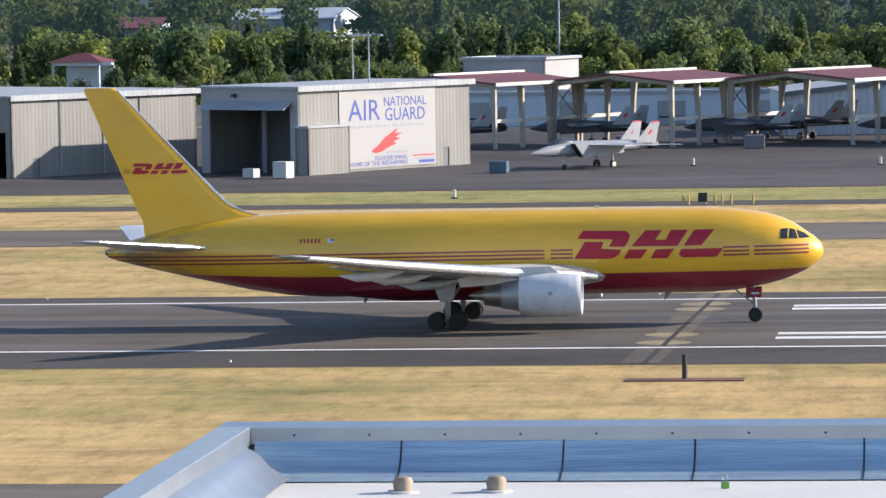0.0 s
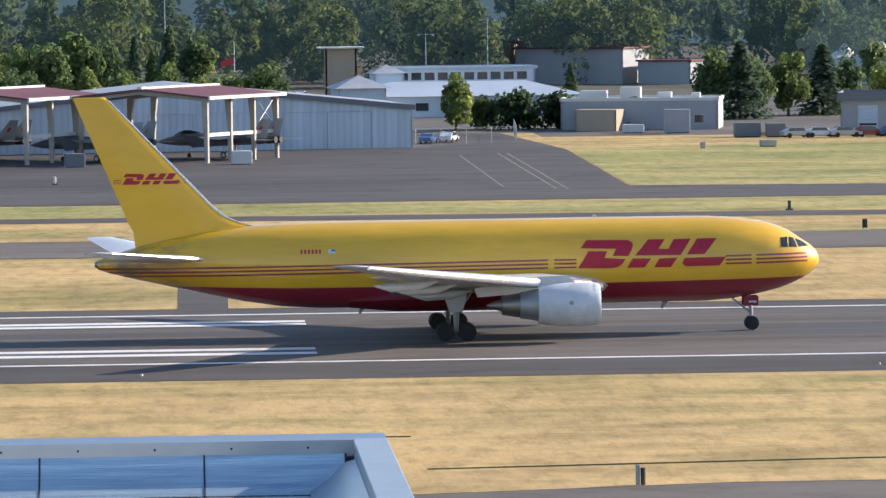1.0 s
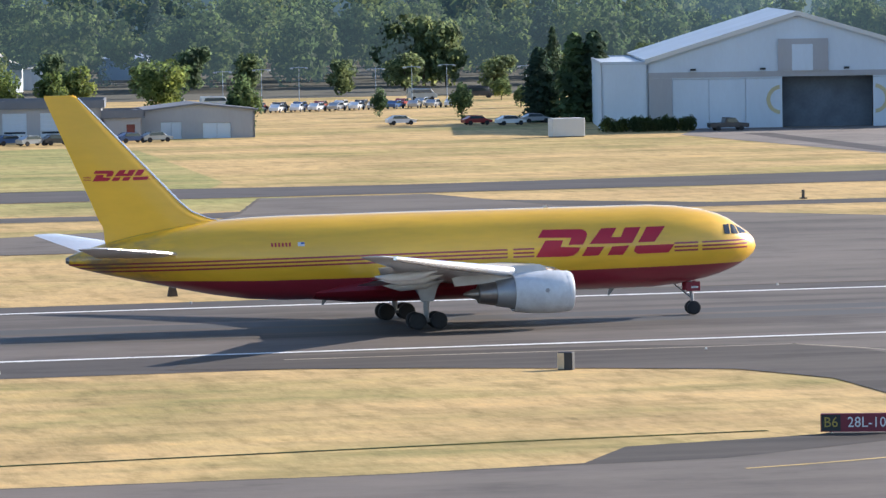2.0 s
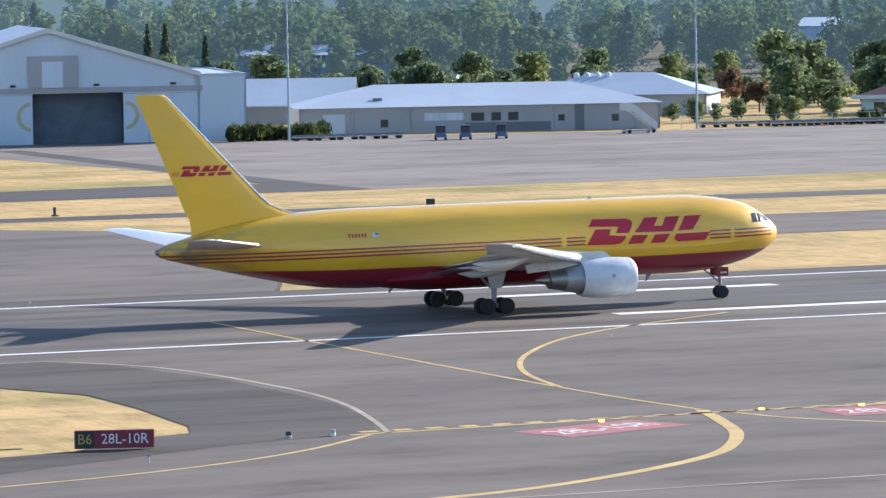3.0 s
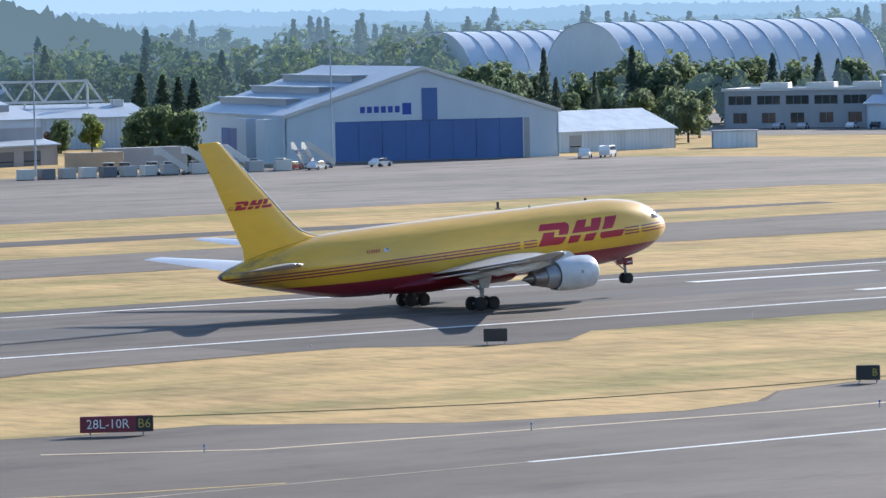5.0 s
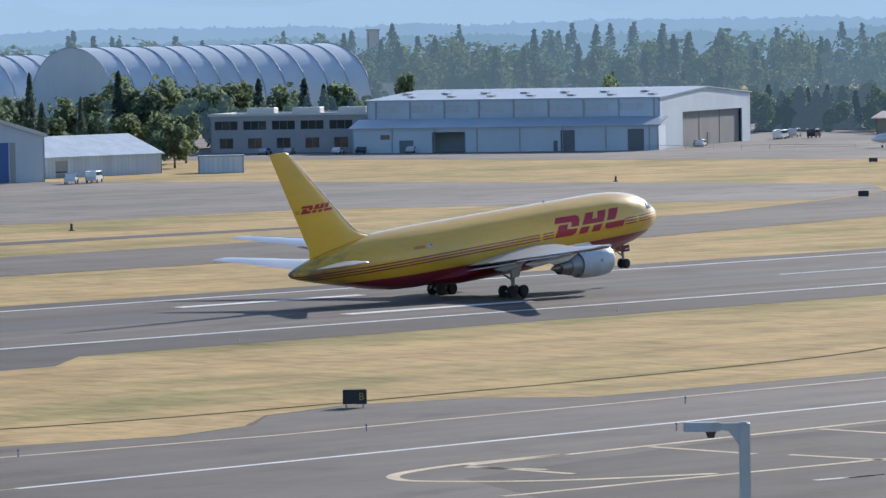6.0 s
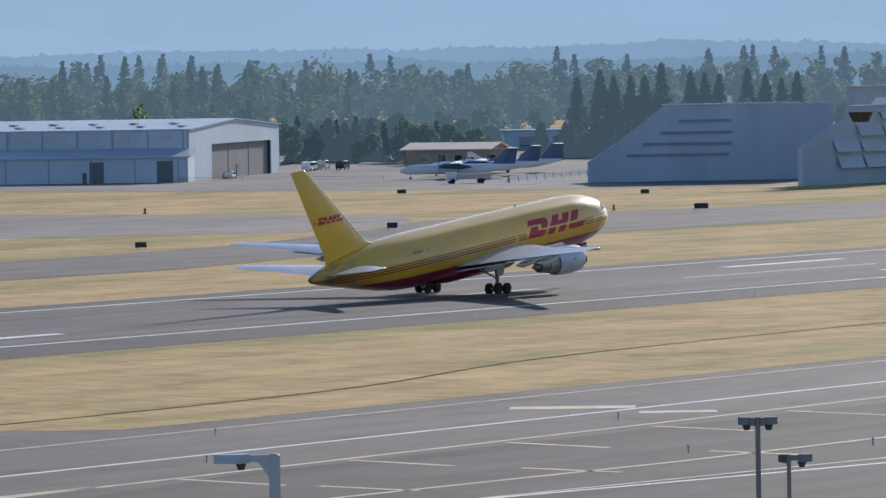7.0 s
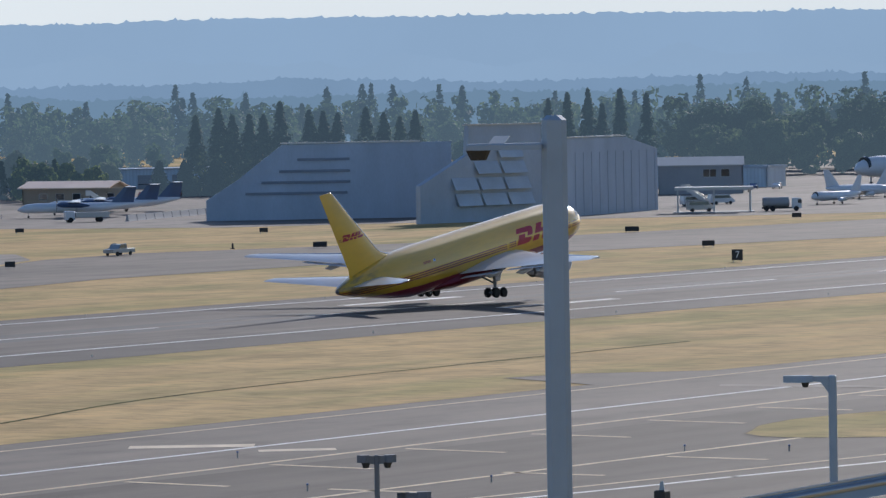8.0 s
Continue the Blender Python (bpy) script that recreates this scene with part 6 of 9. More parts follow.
for sx, x in ((1, -16.57), (-1, 3.87)):
    pr = [(x, 13.34), (x + sx * 0.2, 13.28), (x + sx * 0.4, 13.12), (x + sx * 0.56, 12.92), (x + sx * 1.0, 12.64), (x, 12.58)]
    part("side_flashing", Shape().loft([[(a, y, z) for a, z in pr] for y in (60, 106.1)]), NEAR_METAL, roof, "curved metal flashing", True)
for k in range(12):
    part("coping_rivet", Shape().loft([[(-15.6 + 1.68 * k + 0.03 * math.cos(a), 107.19 - 0.0, 13.5 + 0.03 * math.sin(a)) for a in (0, 1.05, 2.1, 3.14, 4.2, 5.2)],
                                       [(-15.6 + 1.68 * k + 0.02 * math.cos(a), 107.17, 13.5 + 0.02 * math.sin(a)) for a in (0, 1.05, 2.1, 3.14, 4.2, 5.2)]]), DARK_STEEL, roof)
VENT = surface("rusty_vent_cap", (0.34, 0.27, 0.20), 0.7, vary=0.2, big=2)
vent = thing("roof_vent", pose(-12.78, 103.9, 12.57), "small ribbed tan roof vent", "vent", "roof vents")
part("vent_base", Shape().tube([(0, 0, 0), (0, 0, 0.05)], 0.34, 14), MEMBRANE, vent)
cap = [[(r * (1 + 0.06 * (k % 2)) * math.cos(2 * math.pi * k / 24), r * (1 + 0.06 * (k % 2)) * math.sin(2 * math.pi * k / 24), z) for k in range(24)] for r, z in ((0.19, 0.04), (0.21, 0.24), (0.16, 0.33), (0.06, 0.36))]
part("vent_cap", Shape().loft(cap), VENT, vent, "ribbed tan cap", True)
copy_thing(vent, pose(-10.78, 104.0, 12.57))
tag = thing("safety_tether", pose(-5.9, 104.4, 12.57), "green tag on a steel tether anchor", "anchor")
tag.scale = (0.6, 0.6, 0.6)
part("anchor_post", Shape().tube([(0, 0, 0), (0, 0, 0.28)], 0.05, 8), STEEL, tag)
part("ring", Shape().tube([(0.1 * math.cos(a), 0, 0.40 + 0.14 * math.sin(a)) for a in [2 * math.pi * k / 12 for k in range(13)]], 0.022, 6), STEEL, tag)
part("green_tag", Shape().block(-0.14, -0.05, 0.02, 0.16, 0.0, 0.26, 0.02), surface("green_label", (0.18, 0.40, 0.06), 0.5), tag, "bright green tag")


# roof cowls on the block behind
for k in range(4):
    cowl_ = thing("roof_cowl", pose(324.0 + 1.5 * k, 735.0 - 0.9 * k, 4.4), "white domed roof ventilator", "ventilator", "roof ventilators")
    part("stack", Shape().tube([(0, 0, 0), (0, 0, 2.0)], 0.5, 12), WHITE_WALL, cowl_)
    part("dome", Shape().tube([(0, 0, 2.0), (0, 0, 2.2), (0, 0, 2.45), (0, 0, 2.6)], [0.52, 0.55, 0.4, 0.1], 12), WHITE_WALL, cowl_, "white dome", True)
# ---- trees and distance ----
rng = np.random.default_rng(7)


def leaf_quads(centres, normals, size):
    """Small four-cornered leaf clumps at centres, facing about along normals."""
    n = len(centres)
    nz = normals / np.linalg.norm(normals, axis=1, keepdims=True)
    a = np.cross(nz, rng.normal(size=(n, 3)))
    a /= np.linalg.norm(a, axis=1, keepdims=True)
    b = np.cross(nz, a)
    s = size * rng.uniform(0.6, 1.35, (n, 1))
    k = rng.uniform(0.55, 0.95, (n, 1))
    return np.stack([centres - a * s - b * s * k * 0.4, centres - a * s * 0.1 - b * s * k, centres + a * s + b * s * k * 0.3, centres + a * s * 0.2 + b * s * k], 1)


def broad_crown(high, wide, n, blobs=18, low=0.22, size=0.42):
    """Leaves on a heap of uneven clumps."""
    rx = wide / 2
    cz, rz = high * (0.5 + low / 2), high * (0.5 - low / 2)
    out_c, out_n = [], []
    for k in range(blobs):
        d = rng.normal(size=3)
        d /= np.linalg.norm(d)
        d *= rng.uniform(0.25, 0.78)
        c = np.array([d[0] * rx, d[1] * rx, cz + d[2] * rz])
        r = rng.uniform(0.26, 0.44) * rx * np.array([1, 1, rng.uniform(0.7, 1.2)])
        m = n // blobs
        v = rng.normal(size=(m, 3))
        v /= np.linalg.norm(v, axis=1, keepdims=True)
        out_c.append(c + v * r * rng.uniform(0.75, 1.12, (m, 1)))
        out_n.append(v + rng.normal(size=(m, 3)) * 0.40 + np.array([0, 0, 0.25]))
    return leaf_quads(np.concatenate(out_c), np.concatenate(out_n), size)


def cone_crown(high, wide, n, low=0.06, size=0.42, full=0.85):
    """Needle clumps on drooping whorls."""
    whorls = int(high / 0.85)
    z = np.clip((rng.integers(0, whorls, n) + rng.normal(0, 0.22, n)) / whorls, 0, 1)
    ang = rng.uniform(0, 2 * math.pi, n)
    ragged = rng.uniform(0.6, 1.15, (whorls + 1, 6))
    gap = ragged[np.minimum((z * whorls).astype(int), whorls), (ang / 1.0473).astype(int) % 6] + rng.normal(0, 0.1, n)
    rr = wide / 2 * (1 - z) ** full * np.clip(gap, 0.35, 1.3) * np.sqrt(rng.uniform(0.12, 1, n))
    zz = high * (low + (1 - low) * z) - rr * 0.25
    c = np.stack([rr * np.cos(ang), rr * np.sin(ang), zz], 1)
    nrm = np.stack([np.cos(ang), np.sin(ang), np.full(n, 0.8)], 1) + rng.normal(size=(n, 3)) * 0.4
    return leaf_quads(c, nrm, size)


def quad_mesh(name, quads, material):
    n = len(quads)
    me = bpy.data.meshes.new(name)
    me.vertices.add(4 * n)
    me.vertices.foreach_set("co", quads.reshape(-1).astype(np.float32))
    me.loops.add(4 * n)
    me.loops.foreach_set("vertex_index", np.arange(4 * n, dtype=np.int32))
    me.polygons.add(n)
    me.polygons.foreach_set("loop_start", np.arange(0, 4 * n, 4, dtype=np.int32))
    me.update(calc_edges=True)
    me.materials.append(material)
    return me


def trunk_shape(high, r, limbs=5, up=0.8):
    s = Shape().tube([(0, 0, -0.1), (0.05 * r, 0.1 * r, high * 0.3), (0.2 * r, -0.1 * r, high * up)], [r, r * 0.75, r * 0.2], 8)
    for k in range(limbs):
        a = 2.4 * k
        z = high * (0.28 + 0.09 * k)
        s.tube([(0, 0, z), (0.12 * high * math.cos(a), 0.12 * high * math.sin(a), z + 0.12 * high)], [r * 0.4, r * 0.1], 5)
    return s


def tree_kind(name, label, crown, material, high, r):
    """One tree, kept as a model to be copied: its thing with trunk and crown."""
    t = thing(name, pose(0, 0, -60), label, "tree")
    part("trunk", trunk_shape(high, r), BARK, t, "", True)
    c = new("crown", quad_mesh("crown", crown, material))
    c.parent = t
    return t


KINDS = {}
for k in range(4):
    KINDS["broad", k] = ("broadleaf_tree", "green broadleaf tree with an uneven crown", broad_crown(12, 9 + k, 1900, 26 + 2 * k, 0.02, size=0.46), LEAF if k % 2 == 0 else LEAF_DARK, 12, 0.28)
for k in range(3):
    KINDS["pine", k] = ("conifer_tree", "dark green conifer with drooping branches", cone_crown(16, 6.5 + 1.2 * k, 1900, 0.02, 0.44, 0.72), NEEDLE, 16, 0.25)
for k in range(2):
    KINDS["column", k] = ("cypress_tree", "dense dark columnar evergreen tree", cone_crown(13, 6.0, 2400, 0.0, 0.42, 0.42 + 0.1 * k), LEAF_DARK if k else NEEDLE, 13, 0.25)
# trees of the far side of the field: haze put into greyer, paler leaf colours
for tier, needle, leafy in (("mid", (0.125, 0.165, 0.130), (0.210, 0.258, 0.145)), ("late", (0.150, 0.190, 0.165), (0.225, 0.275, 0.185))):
    HAZED_NEEDLES = foliage_material(tier + "_needles", needle, 0.25, 0.6)
    HAZED_LEAVES = foliage_material(tier + "_leaves", leafy, 0.25, 0.6)
    KINDS[tier + "_pine", 0] = ("conifer_tree", "tall hazy conifer beyond the apron", cone_crown(16, 8.6, 1400, 0.0, 0.46, 0.8), HAZED_NEEDLES, 16, 0.25)
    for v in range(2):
        KINDS[tier + "_broad", v] = ("broadleaf_tree", "hazy broadleaf tree at the edge of the woods", broad_crown(12, 9.5 + 1.5 * v, 1500, 24, 0.0, 0.52), HAZED_LEAVES, 12, 0.28)
KINDS["red", 0] = ("maple_tree", "small tree with purple-brown leaves", broad_crown(6, 5, 1200, 14, size=0.3), LEAF_RED, 6, 0.15)
KINDS["bush", 0] = ("bush", "low green rounded bush", broad_crown(3, 6, 900, 16, 0.0, size=0.26), HEDGE, 3, 0.1)
MODELS = {}


def plant(kind, v, x, y, high, wide=1.0, group="trees"):
    """A copy of a kind of tree, scaled to a height. The first of a kind is the model itself."""
    spec = KINDS[kind, v]
    f = high / spec[4]
    m = pose(x, y, 0, 0, 0, float(rng.uniform(0, 360)))
    if (kind, v) not in MODELS:
        t = tree_kind(*spec)
        MODELS[kind, v] = t
        made = t
        made.matrix_basis = m
    else:
        made = copy_thing(MODELS[kind, v], m)
    made.scale = (f * wide, f * wide, f)
    made["group"] = group
    return made


# single trees that stand out among the buildings
def stand(group, rows_):
    for kind, v, x, y, h, w in rows_:
        plant(kind, v, x, y, h, w, group)


stand("trees by the base", (
    ("broad", 0, -172, 960, 10.4, 1.3), ("broad", 3, -163, 958, 10.8, 1.3), ("broad", 0, -151, 962, 11.4, 1.2), ("pine", 1, -147, 958, 12.5, 1.2),
    ("broad", 2, -143, 965, 11.8, 1.2), ("broad", 1, -136, 960, 11.2, 1.2), ("broad", 2, -130, 964, 11.4, 1.2), ("broad", 0, 41.5, 716, 9.2, 1),
    ("bush", 0, 46, 724, 4.5, 0.9), ("bush", 0, 51, 722, 5.6, 0.9), ("bush", 0, 57, 724, 5.2, 1), ("pine", 0, 66.5, 815, 8, 1.3),
    ("bush", 0, 68, 716, 4.2, 0.8), ("broad", 1, 84, 760, 11.5, 0.9), ("pine", 2, 88, 756, 12.4, 1.5), ("broad", 3, 91, 764, 10, 0.8)))
stand("trees by the base", (
    ("broad", 0, 97, 768, 11, 0.95), ("pine", 2, 103, 772, 11.5, 1.7), ("broad", 1, 107, 775, 9.5, 0.9), ("broad", 2, 117, 800, 8.5, 1),
    ("broad", 0, 130, 830, 7.4, 1.1)))
stand("trees by the wide hangar", (
    ("broad", 0, 137, 845, 8, 1.2), ("broad", 2, 147, 815, 9.5, 1.2), ("broad", 1, 136.5, 693, 8.8, 0.9), ("broad", 1, 171.7, 759.7, 4.7, 0.88),
    ("mid_broad", 0, 219.8, 956.7, 17.3, 0.82), ("mid_broad", 0, 224.1, 950.7, 16.4, 0.91), ("mid_broad", 0, 227.5, 945.9, 15.4, 0.8), ("broad", 1, 180.3, 739.6, 5.9, 0.93),
    ("mid_broad", 1, 267.5, 1094.4, 8.2, 0.97), ("broad", 3, 212.2, 840.9, 4.2, 1.1), ("broad", 1, 203.9, 794.7, 3.8, 1.2), ("column", 0, 187.8, 720.9, 11.6, 1.25),
    ("pine", 2, 196.3, 744.6, 14.4, 0.78), ("column", 1, 192.4, 716.6, 13.8, 1.35), ("column", 0, 195.1, 715.9, 14.1, 1.2), ("mid_pine", 0, 309.3, 908.8, 14.9, 0.63)))
stand("trees by the wide hangar", (
    ("mid_pine", 0, 312.5, 907.7, 15.1, 0.63), ("pine", 1, 256.6, 726, 14.8, 0.53)))
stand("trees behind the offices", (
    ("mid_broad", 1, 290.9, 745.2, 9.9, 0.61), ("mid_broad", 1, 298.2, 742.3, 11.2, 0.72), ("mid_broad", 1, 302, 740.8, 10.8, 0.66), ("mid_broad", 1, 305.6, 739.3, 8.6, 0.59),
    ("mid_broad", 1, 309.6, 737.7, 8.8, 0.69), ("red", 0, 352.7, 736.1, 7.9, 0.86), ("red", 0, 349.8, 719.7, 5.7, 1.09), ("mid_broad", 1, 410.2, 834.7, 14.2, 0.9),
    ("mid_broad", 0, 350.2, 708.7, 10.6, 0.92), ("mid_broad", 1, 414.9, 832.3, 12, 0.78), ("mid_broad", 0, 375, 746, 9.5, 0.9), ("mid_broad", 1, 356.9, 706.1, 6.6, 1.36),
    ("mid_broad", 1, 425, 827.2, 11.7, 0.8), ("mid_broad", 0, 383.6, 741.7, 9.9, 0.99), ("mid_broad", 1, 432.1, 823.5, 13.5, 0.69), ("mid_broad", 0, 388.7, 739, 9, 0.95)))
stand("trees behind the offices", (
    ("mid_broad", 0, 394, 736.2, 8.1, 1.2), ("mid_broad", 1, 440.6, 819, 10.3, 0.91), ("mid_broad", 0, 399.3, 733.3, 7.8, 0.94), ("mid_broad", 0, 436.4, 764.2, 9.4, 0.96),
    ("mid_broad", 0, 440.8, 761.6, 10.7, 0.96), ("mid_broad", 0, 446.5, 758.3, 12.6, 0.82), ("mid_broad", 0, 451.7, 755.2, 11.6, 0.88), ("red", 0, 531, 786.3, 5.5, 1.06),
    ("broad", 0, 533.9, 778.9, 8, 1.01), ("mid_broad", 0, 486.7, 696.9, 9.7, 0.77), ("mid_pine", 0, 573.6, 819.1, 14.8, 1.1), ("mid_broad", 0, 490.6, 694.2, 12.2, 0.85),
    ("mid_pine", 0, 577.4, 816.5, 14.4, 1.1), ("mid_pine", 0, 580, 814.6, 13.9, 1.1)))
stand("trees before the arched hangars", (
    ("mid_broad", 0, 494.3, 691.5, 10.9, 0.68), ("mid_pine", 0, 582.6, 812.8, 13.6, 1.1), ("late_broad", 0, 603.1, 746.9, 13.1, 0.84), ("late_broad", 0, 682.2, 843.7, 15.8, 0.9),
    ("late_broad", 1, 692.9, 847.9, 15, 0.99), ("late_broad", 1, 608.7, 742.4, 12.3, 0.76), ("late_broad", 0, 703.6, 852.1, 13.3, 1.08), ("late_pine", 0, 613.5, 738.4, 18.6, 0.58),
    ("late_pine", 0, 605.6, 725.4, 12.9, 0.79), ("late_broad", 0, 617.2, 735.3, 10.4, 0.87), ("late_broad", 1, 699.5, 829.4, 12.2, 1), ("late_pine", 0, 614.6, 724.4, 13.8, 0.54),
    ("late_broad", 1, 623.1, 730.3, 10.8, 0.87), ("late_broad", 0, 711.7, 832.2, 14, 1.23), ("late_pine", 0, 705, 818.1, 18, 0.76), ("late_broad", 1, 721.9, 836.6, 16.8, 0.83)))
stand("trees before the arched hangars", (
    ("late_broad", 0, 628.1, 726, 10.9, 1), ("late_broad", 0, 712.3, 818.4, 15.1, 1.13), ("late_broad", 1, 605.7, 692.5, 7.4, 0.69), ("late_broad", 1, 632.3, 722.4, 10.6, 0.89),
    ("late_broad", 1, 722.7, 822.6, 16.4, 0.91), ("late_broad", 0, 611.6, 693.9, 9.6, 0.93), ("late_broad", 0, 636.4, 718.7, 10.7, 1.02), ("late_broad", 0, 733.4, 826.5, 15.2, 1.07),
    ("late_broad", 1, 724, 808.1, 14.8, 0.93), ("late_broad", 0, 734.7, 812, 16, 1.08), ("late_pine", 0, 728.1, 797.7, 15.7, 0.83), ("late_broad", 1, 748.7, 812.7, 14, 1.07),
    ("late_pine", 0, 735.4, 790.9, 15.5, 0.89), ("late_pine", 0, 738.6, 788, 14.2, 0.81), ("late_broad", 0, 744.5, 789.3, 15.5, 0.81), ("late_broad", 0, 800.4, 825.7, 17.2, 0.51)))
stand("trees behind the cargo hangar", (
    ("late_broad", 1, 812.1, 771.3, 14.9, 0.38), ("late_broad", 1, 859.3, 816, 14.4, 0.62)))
# hedges by the wide hangar
for x0, y0, x1, y1, n, h in ((184, 668, 196, 667, 11, 2.1), (237, 660, 252, 662, 18, 2.3), (340, 664, 356, 680, 7, 1.8), (366, 672, 380, 668, 6, 1.9)):
    for k in range(n):
        plant("bush", 0, x0 + (x1 - x0) * k / (n - 1), y0 + (y1 - y0) * k / (n - 1) + float(rng.uniform(-1, 1)), h * float(rng.uniform(0.75, 1.1)), 0.75, "hedge bushes")


def polar(az, r):
    return r * math.sin(radians(az)), r * math.cos(radians(az))


# the front of the woods: single trees
def wood_front(a0, a1, step, r0, r1, kinds, h0, h1, group):
    a = a0
    while a < a1:
        r = float(rng.uniform(r0, r1))
        kind, v = kinds[int(rng.integers(len(kinds)))]
        x, y = polar(a, r)
        plant(kind, v, x, y, float(rng.uniform(h0, h1)), float(rng.uniform(0.8, 1.15)), group)
        a += step * float(rng.uniform(0.6, 1.4))


LEAFY = [("broad", 0), ("broad", 1), ("broad", 2), ("broad", 3)]
MIXED = LEAFY + LEAFY + [("pine", 1), ("column", 1)]
wood_front(-12.6, 0.5, 0.26, 890, 960, MIXED, 8, 14, "front of the woods")
wood_front(-12.6, -3.0, 0.30, 800, 850, LEAFY, 4.5, 7.5, "low trees behind the hangars")
wood_front(-7.5, 1.2, 0.42, 790, 830, LEAFY, 7.2, 9.6, "round trees behind the shelters")
wood_front(8.2, 17, 0.8, 905, 960, [("mid_broad", 0), ("mid_broad", 1)], 7, 11, "front of the woods")
wood_front(17, 36, 0.8, 915, 965, [("mid_broad", 0), ("mid_broad", 1)], 7, 12, "front of the woods")
wood_front(20.6, 29.5, 0.42, 800, 890, [("mid_broad", 0), ("mid_broad", 1)], 5.5, 9.5, "trees behind the offices")
wood_front(24.9, 27.0, 0.35, 735, 775, [("mid_broad", 1), ("mid_broad", 0)], 3.0, 5.0, "low trees behind the offices")
wood_front(36, 40, 0.5, 1000, 1080, [("late_broad", 0), ("late_broad", 1), ("late_pine", 0)], 8, 12, "front of the woods")


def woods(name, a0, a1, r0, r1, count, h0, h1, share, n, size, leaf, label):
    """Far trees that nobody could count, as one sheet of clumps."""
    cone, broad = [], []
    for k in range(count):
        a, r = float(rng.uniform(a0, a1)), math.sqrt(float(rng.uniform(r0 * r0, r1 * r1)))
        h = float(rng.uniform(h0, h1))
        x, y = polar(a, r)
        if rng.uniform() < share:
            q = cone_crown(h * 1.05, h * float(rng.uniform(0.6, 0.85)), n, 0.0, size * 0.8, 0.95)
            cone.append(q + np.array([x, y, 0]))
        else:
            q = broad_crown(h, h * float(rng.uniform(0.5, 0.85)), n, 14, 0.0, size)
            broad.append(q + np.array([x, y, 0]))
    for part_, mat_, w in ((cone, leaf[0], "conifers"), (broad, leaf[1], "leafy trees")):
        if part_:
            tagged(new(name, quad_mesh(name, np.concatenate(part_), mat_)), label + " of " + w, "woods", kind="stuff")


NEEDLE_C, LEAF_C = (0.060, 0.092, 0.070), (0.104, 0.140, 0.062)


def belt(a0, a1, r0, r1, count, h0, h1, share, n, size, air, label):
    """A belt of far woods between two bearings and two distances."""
    # air is a painted haze glow; leaf colour is dimmed as it grows
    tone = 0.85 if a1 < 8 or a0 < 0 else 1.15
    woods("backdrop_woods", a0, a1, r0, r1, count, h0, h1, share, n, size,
          (hazed_foliage("hazed_far_conifers", shade(NEEDLE_C, 1 - 3.2 * min(air[0], 0.15)), air), hazed_foliage("hazed_far_leaves", shade(LEAF_C, (1 - 3.2 * min(air[0], 0.15)) * tone), air)), label)


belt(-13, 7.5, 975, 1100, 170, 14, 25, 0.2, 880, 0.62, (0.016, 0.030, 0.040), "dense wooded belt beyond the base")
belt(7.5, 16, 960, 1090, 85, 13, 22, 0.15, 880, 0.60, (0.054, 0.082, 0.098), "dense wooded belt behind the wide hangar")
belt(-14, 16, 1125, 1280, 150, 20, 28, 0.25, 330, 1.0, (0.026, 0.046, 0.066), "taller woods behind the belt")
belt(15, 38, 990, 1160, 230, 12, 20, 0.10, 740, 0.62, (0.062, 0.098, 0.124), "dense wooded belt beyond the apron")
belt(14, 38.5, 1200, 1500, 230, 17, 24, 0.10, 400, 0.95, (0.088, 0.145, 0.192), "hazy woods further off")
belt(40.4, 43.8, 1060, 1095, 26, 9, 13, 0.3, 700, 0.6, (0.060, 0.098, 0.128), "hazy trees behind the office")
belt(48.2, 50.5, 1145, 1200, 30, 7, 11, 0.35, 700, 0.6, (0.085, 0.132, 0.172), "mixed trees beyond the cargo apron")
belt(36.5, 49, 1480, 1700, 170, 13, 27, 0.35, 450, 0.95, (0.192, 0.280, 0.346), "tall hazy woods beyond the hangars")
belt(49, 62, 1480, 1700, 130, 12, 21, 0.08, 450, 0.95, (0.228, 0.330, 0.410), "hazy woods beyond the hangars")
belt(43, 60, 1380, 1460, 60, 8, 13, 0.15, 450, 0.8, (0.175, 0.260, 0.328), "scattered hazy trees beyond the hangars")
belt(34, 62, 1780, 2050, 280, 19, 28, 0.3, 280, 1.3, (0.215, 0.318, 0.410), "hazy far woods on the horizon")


def tree_line(p, q, count, h0, h1, wide, conifer, leaf, label):
    """A line of trees of the distance, behind all buildings."""
    crowns = []
    for k in range(count):
        h, f = float(rng.uniform(h0, h1)), (k + float(rng.uniform(-0.3, 0.3))) / (count - 1)
        c = cone_crown(h, wide * h, 1400, 0.0, 0.62, 0.85) if conifer else broad_crown(h, wide * h, 1500, 24, 0.0, 0.9)
        crowns.append(c + np.array([p[0] + f * (q[0] - p[0]), p[1] + f * (q[1] - p[1]), 0]))
    tagged(new("backdrop_trees", quad_mesh("backdrop_trees", np.concatenate(crowns), leaf)), label, "woods", kind="stuff")


# dark leaf colours under an emitted blue that paints the haze
FAR_NEEDLES = hazed_foliage("hazed_line_conifers", (0.045, 0.065, 0.05), (0.130, 0.192, 0.244))
FAR_LEAVES = hazed_foliage("hazed_line_leaves", (0.055, 0.075, 0.045), (0.165, 0.238, 0.292))
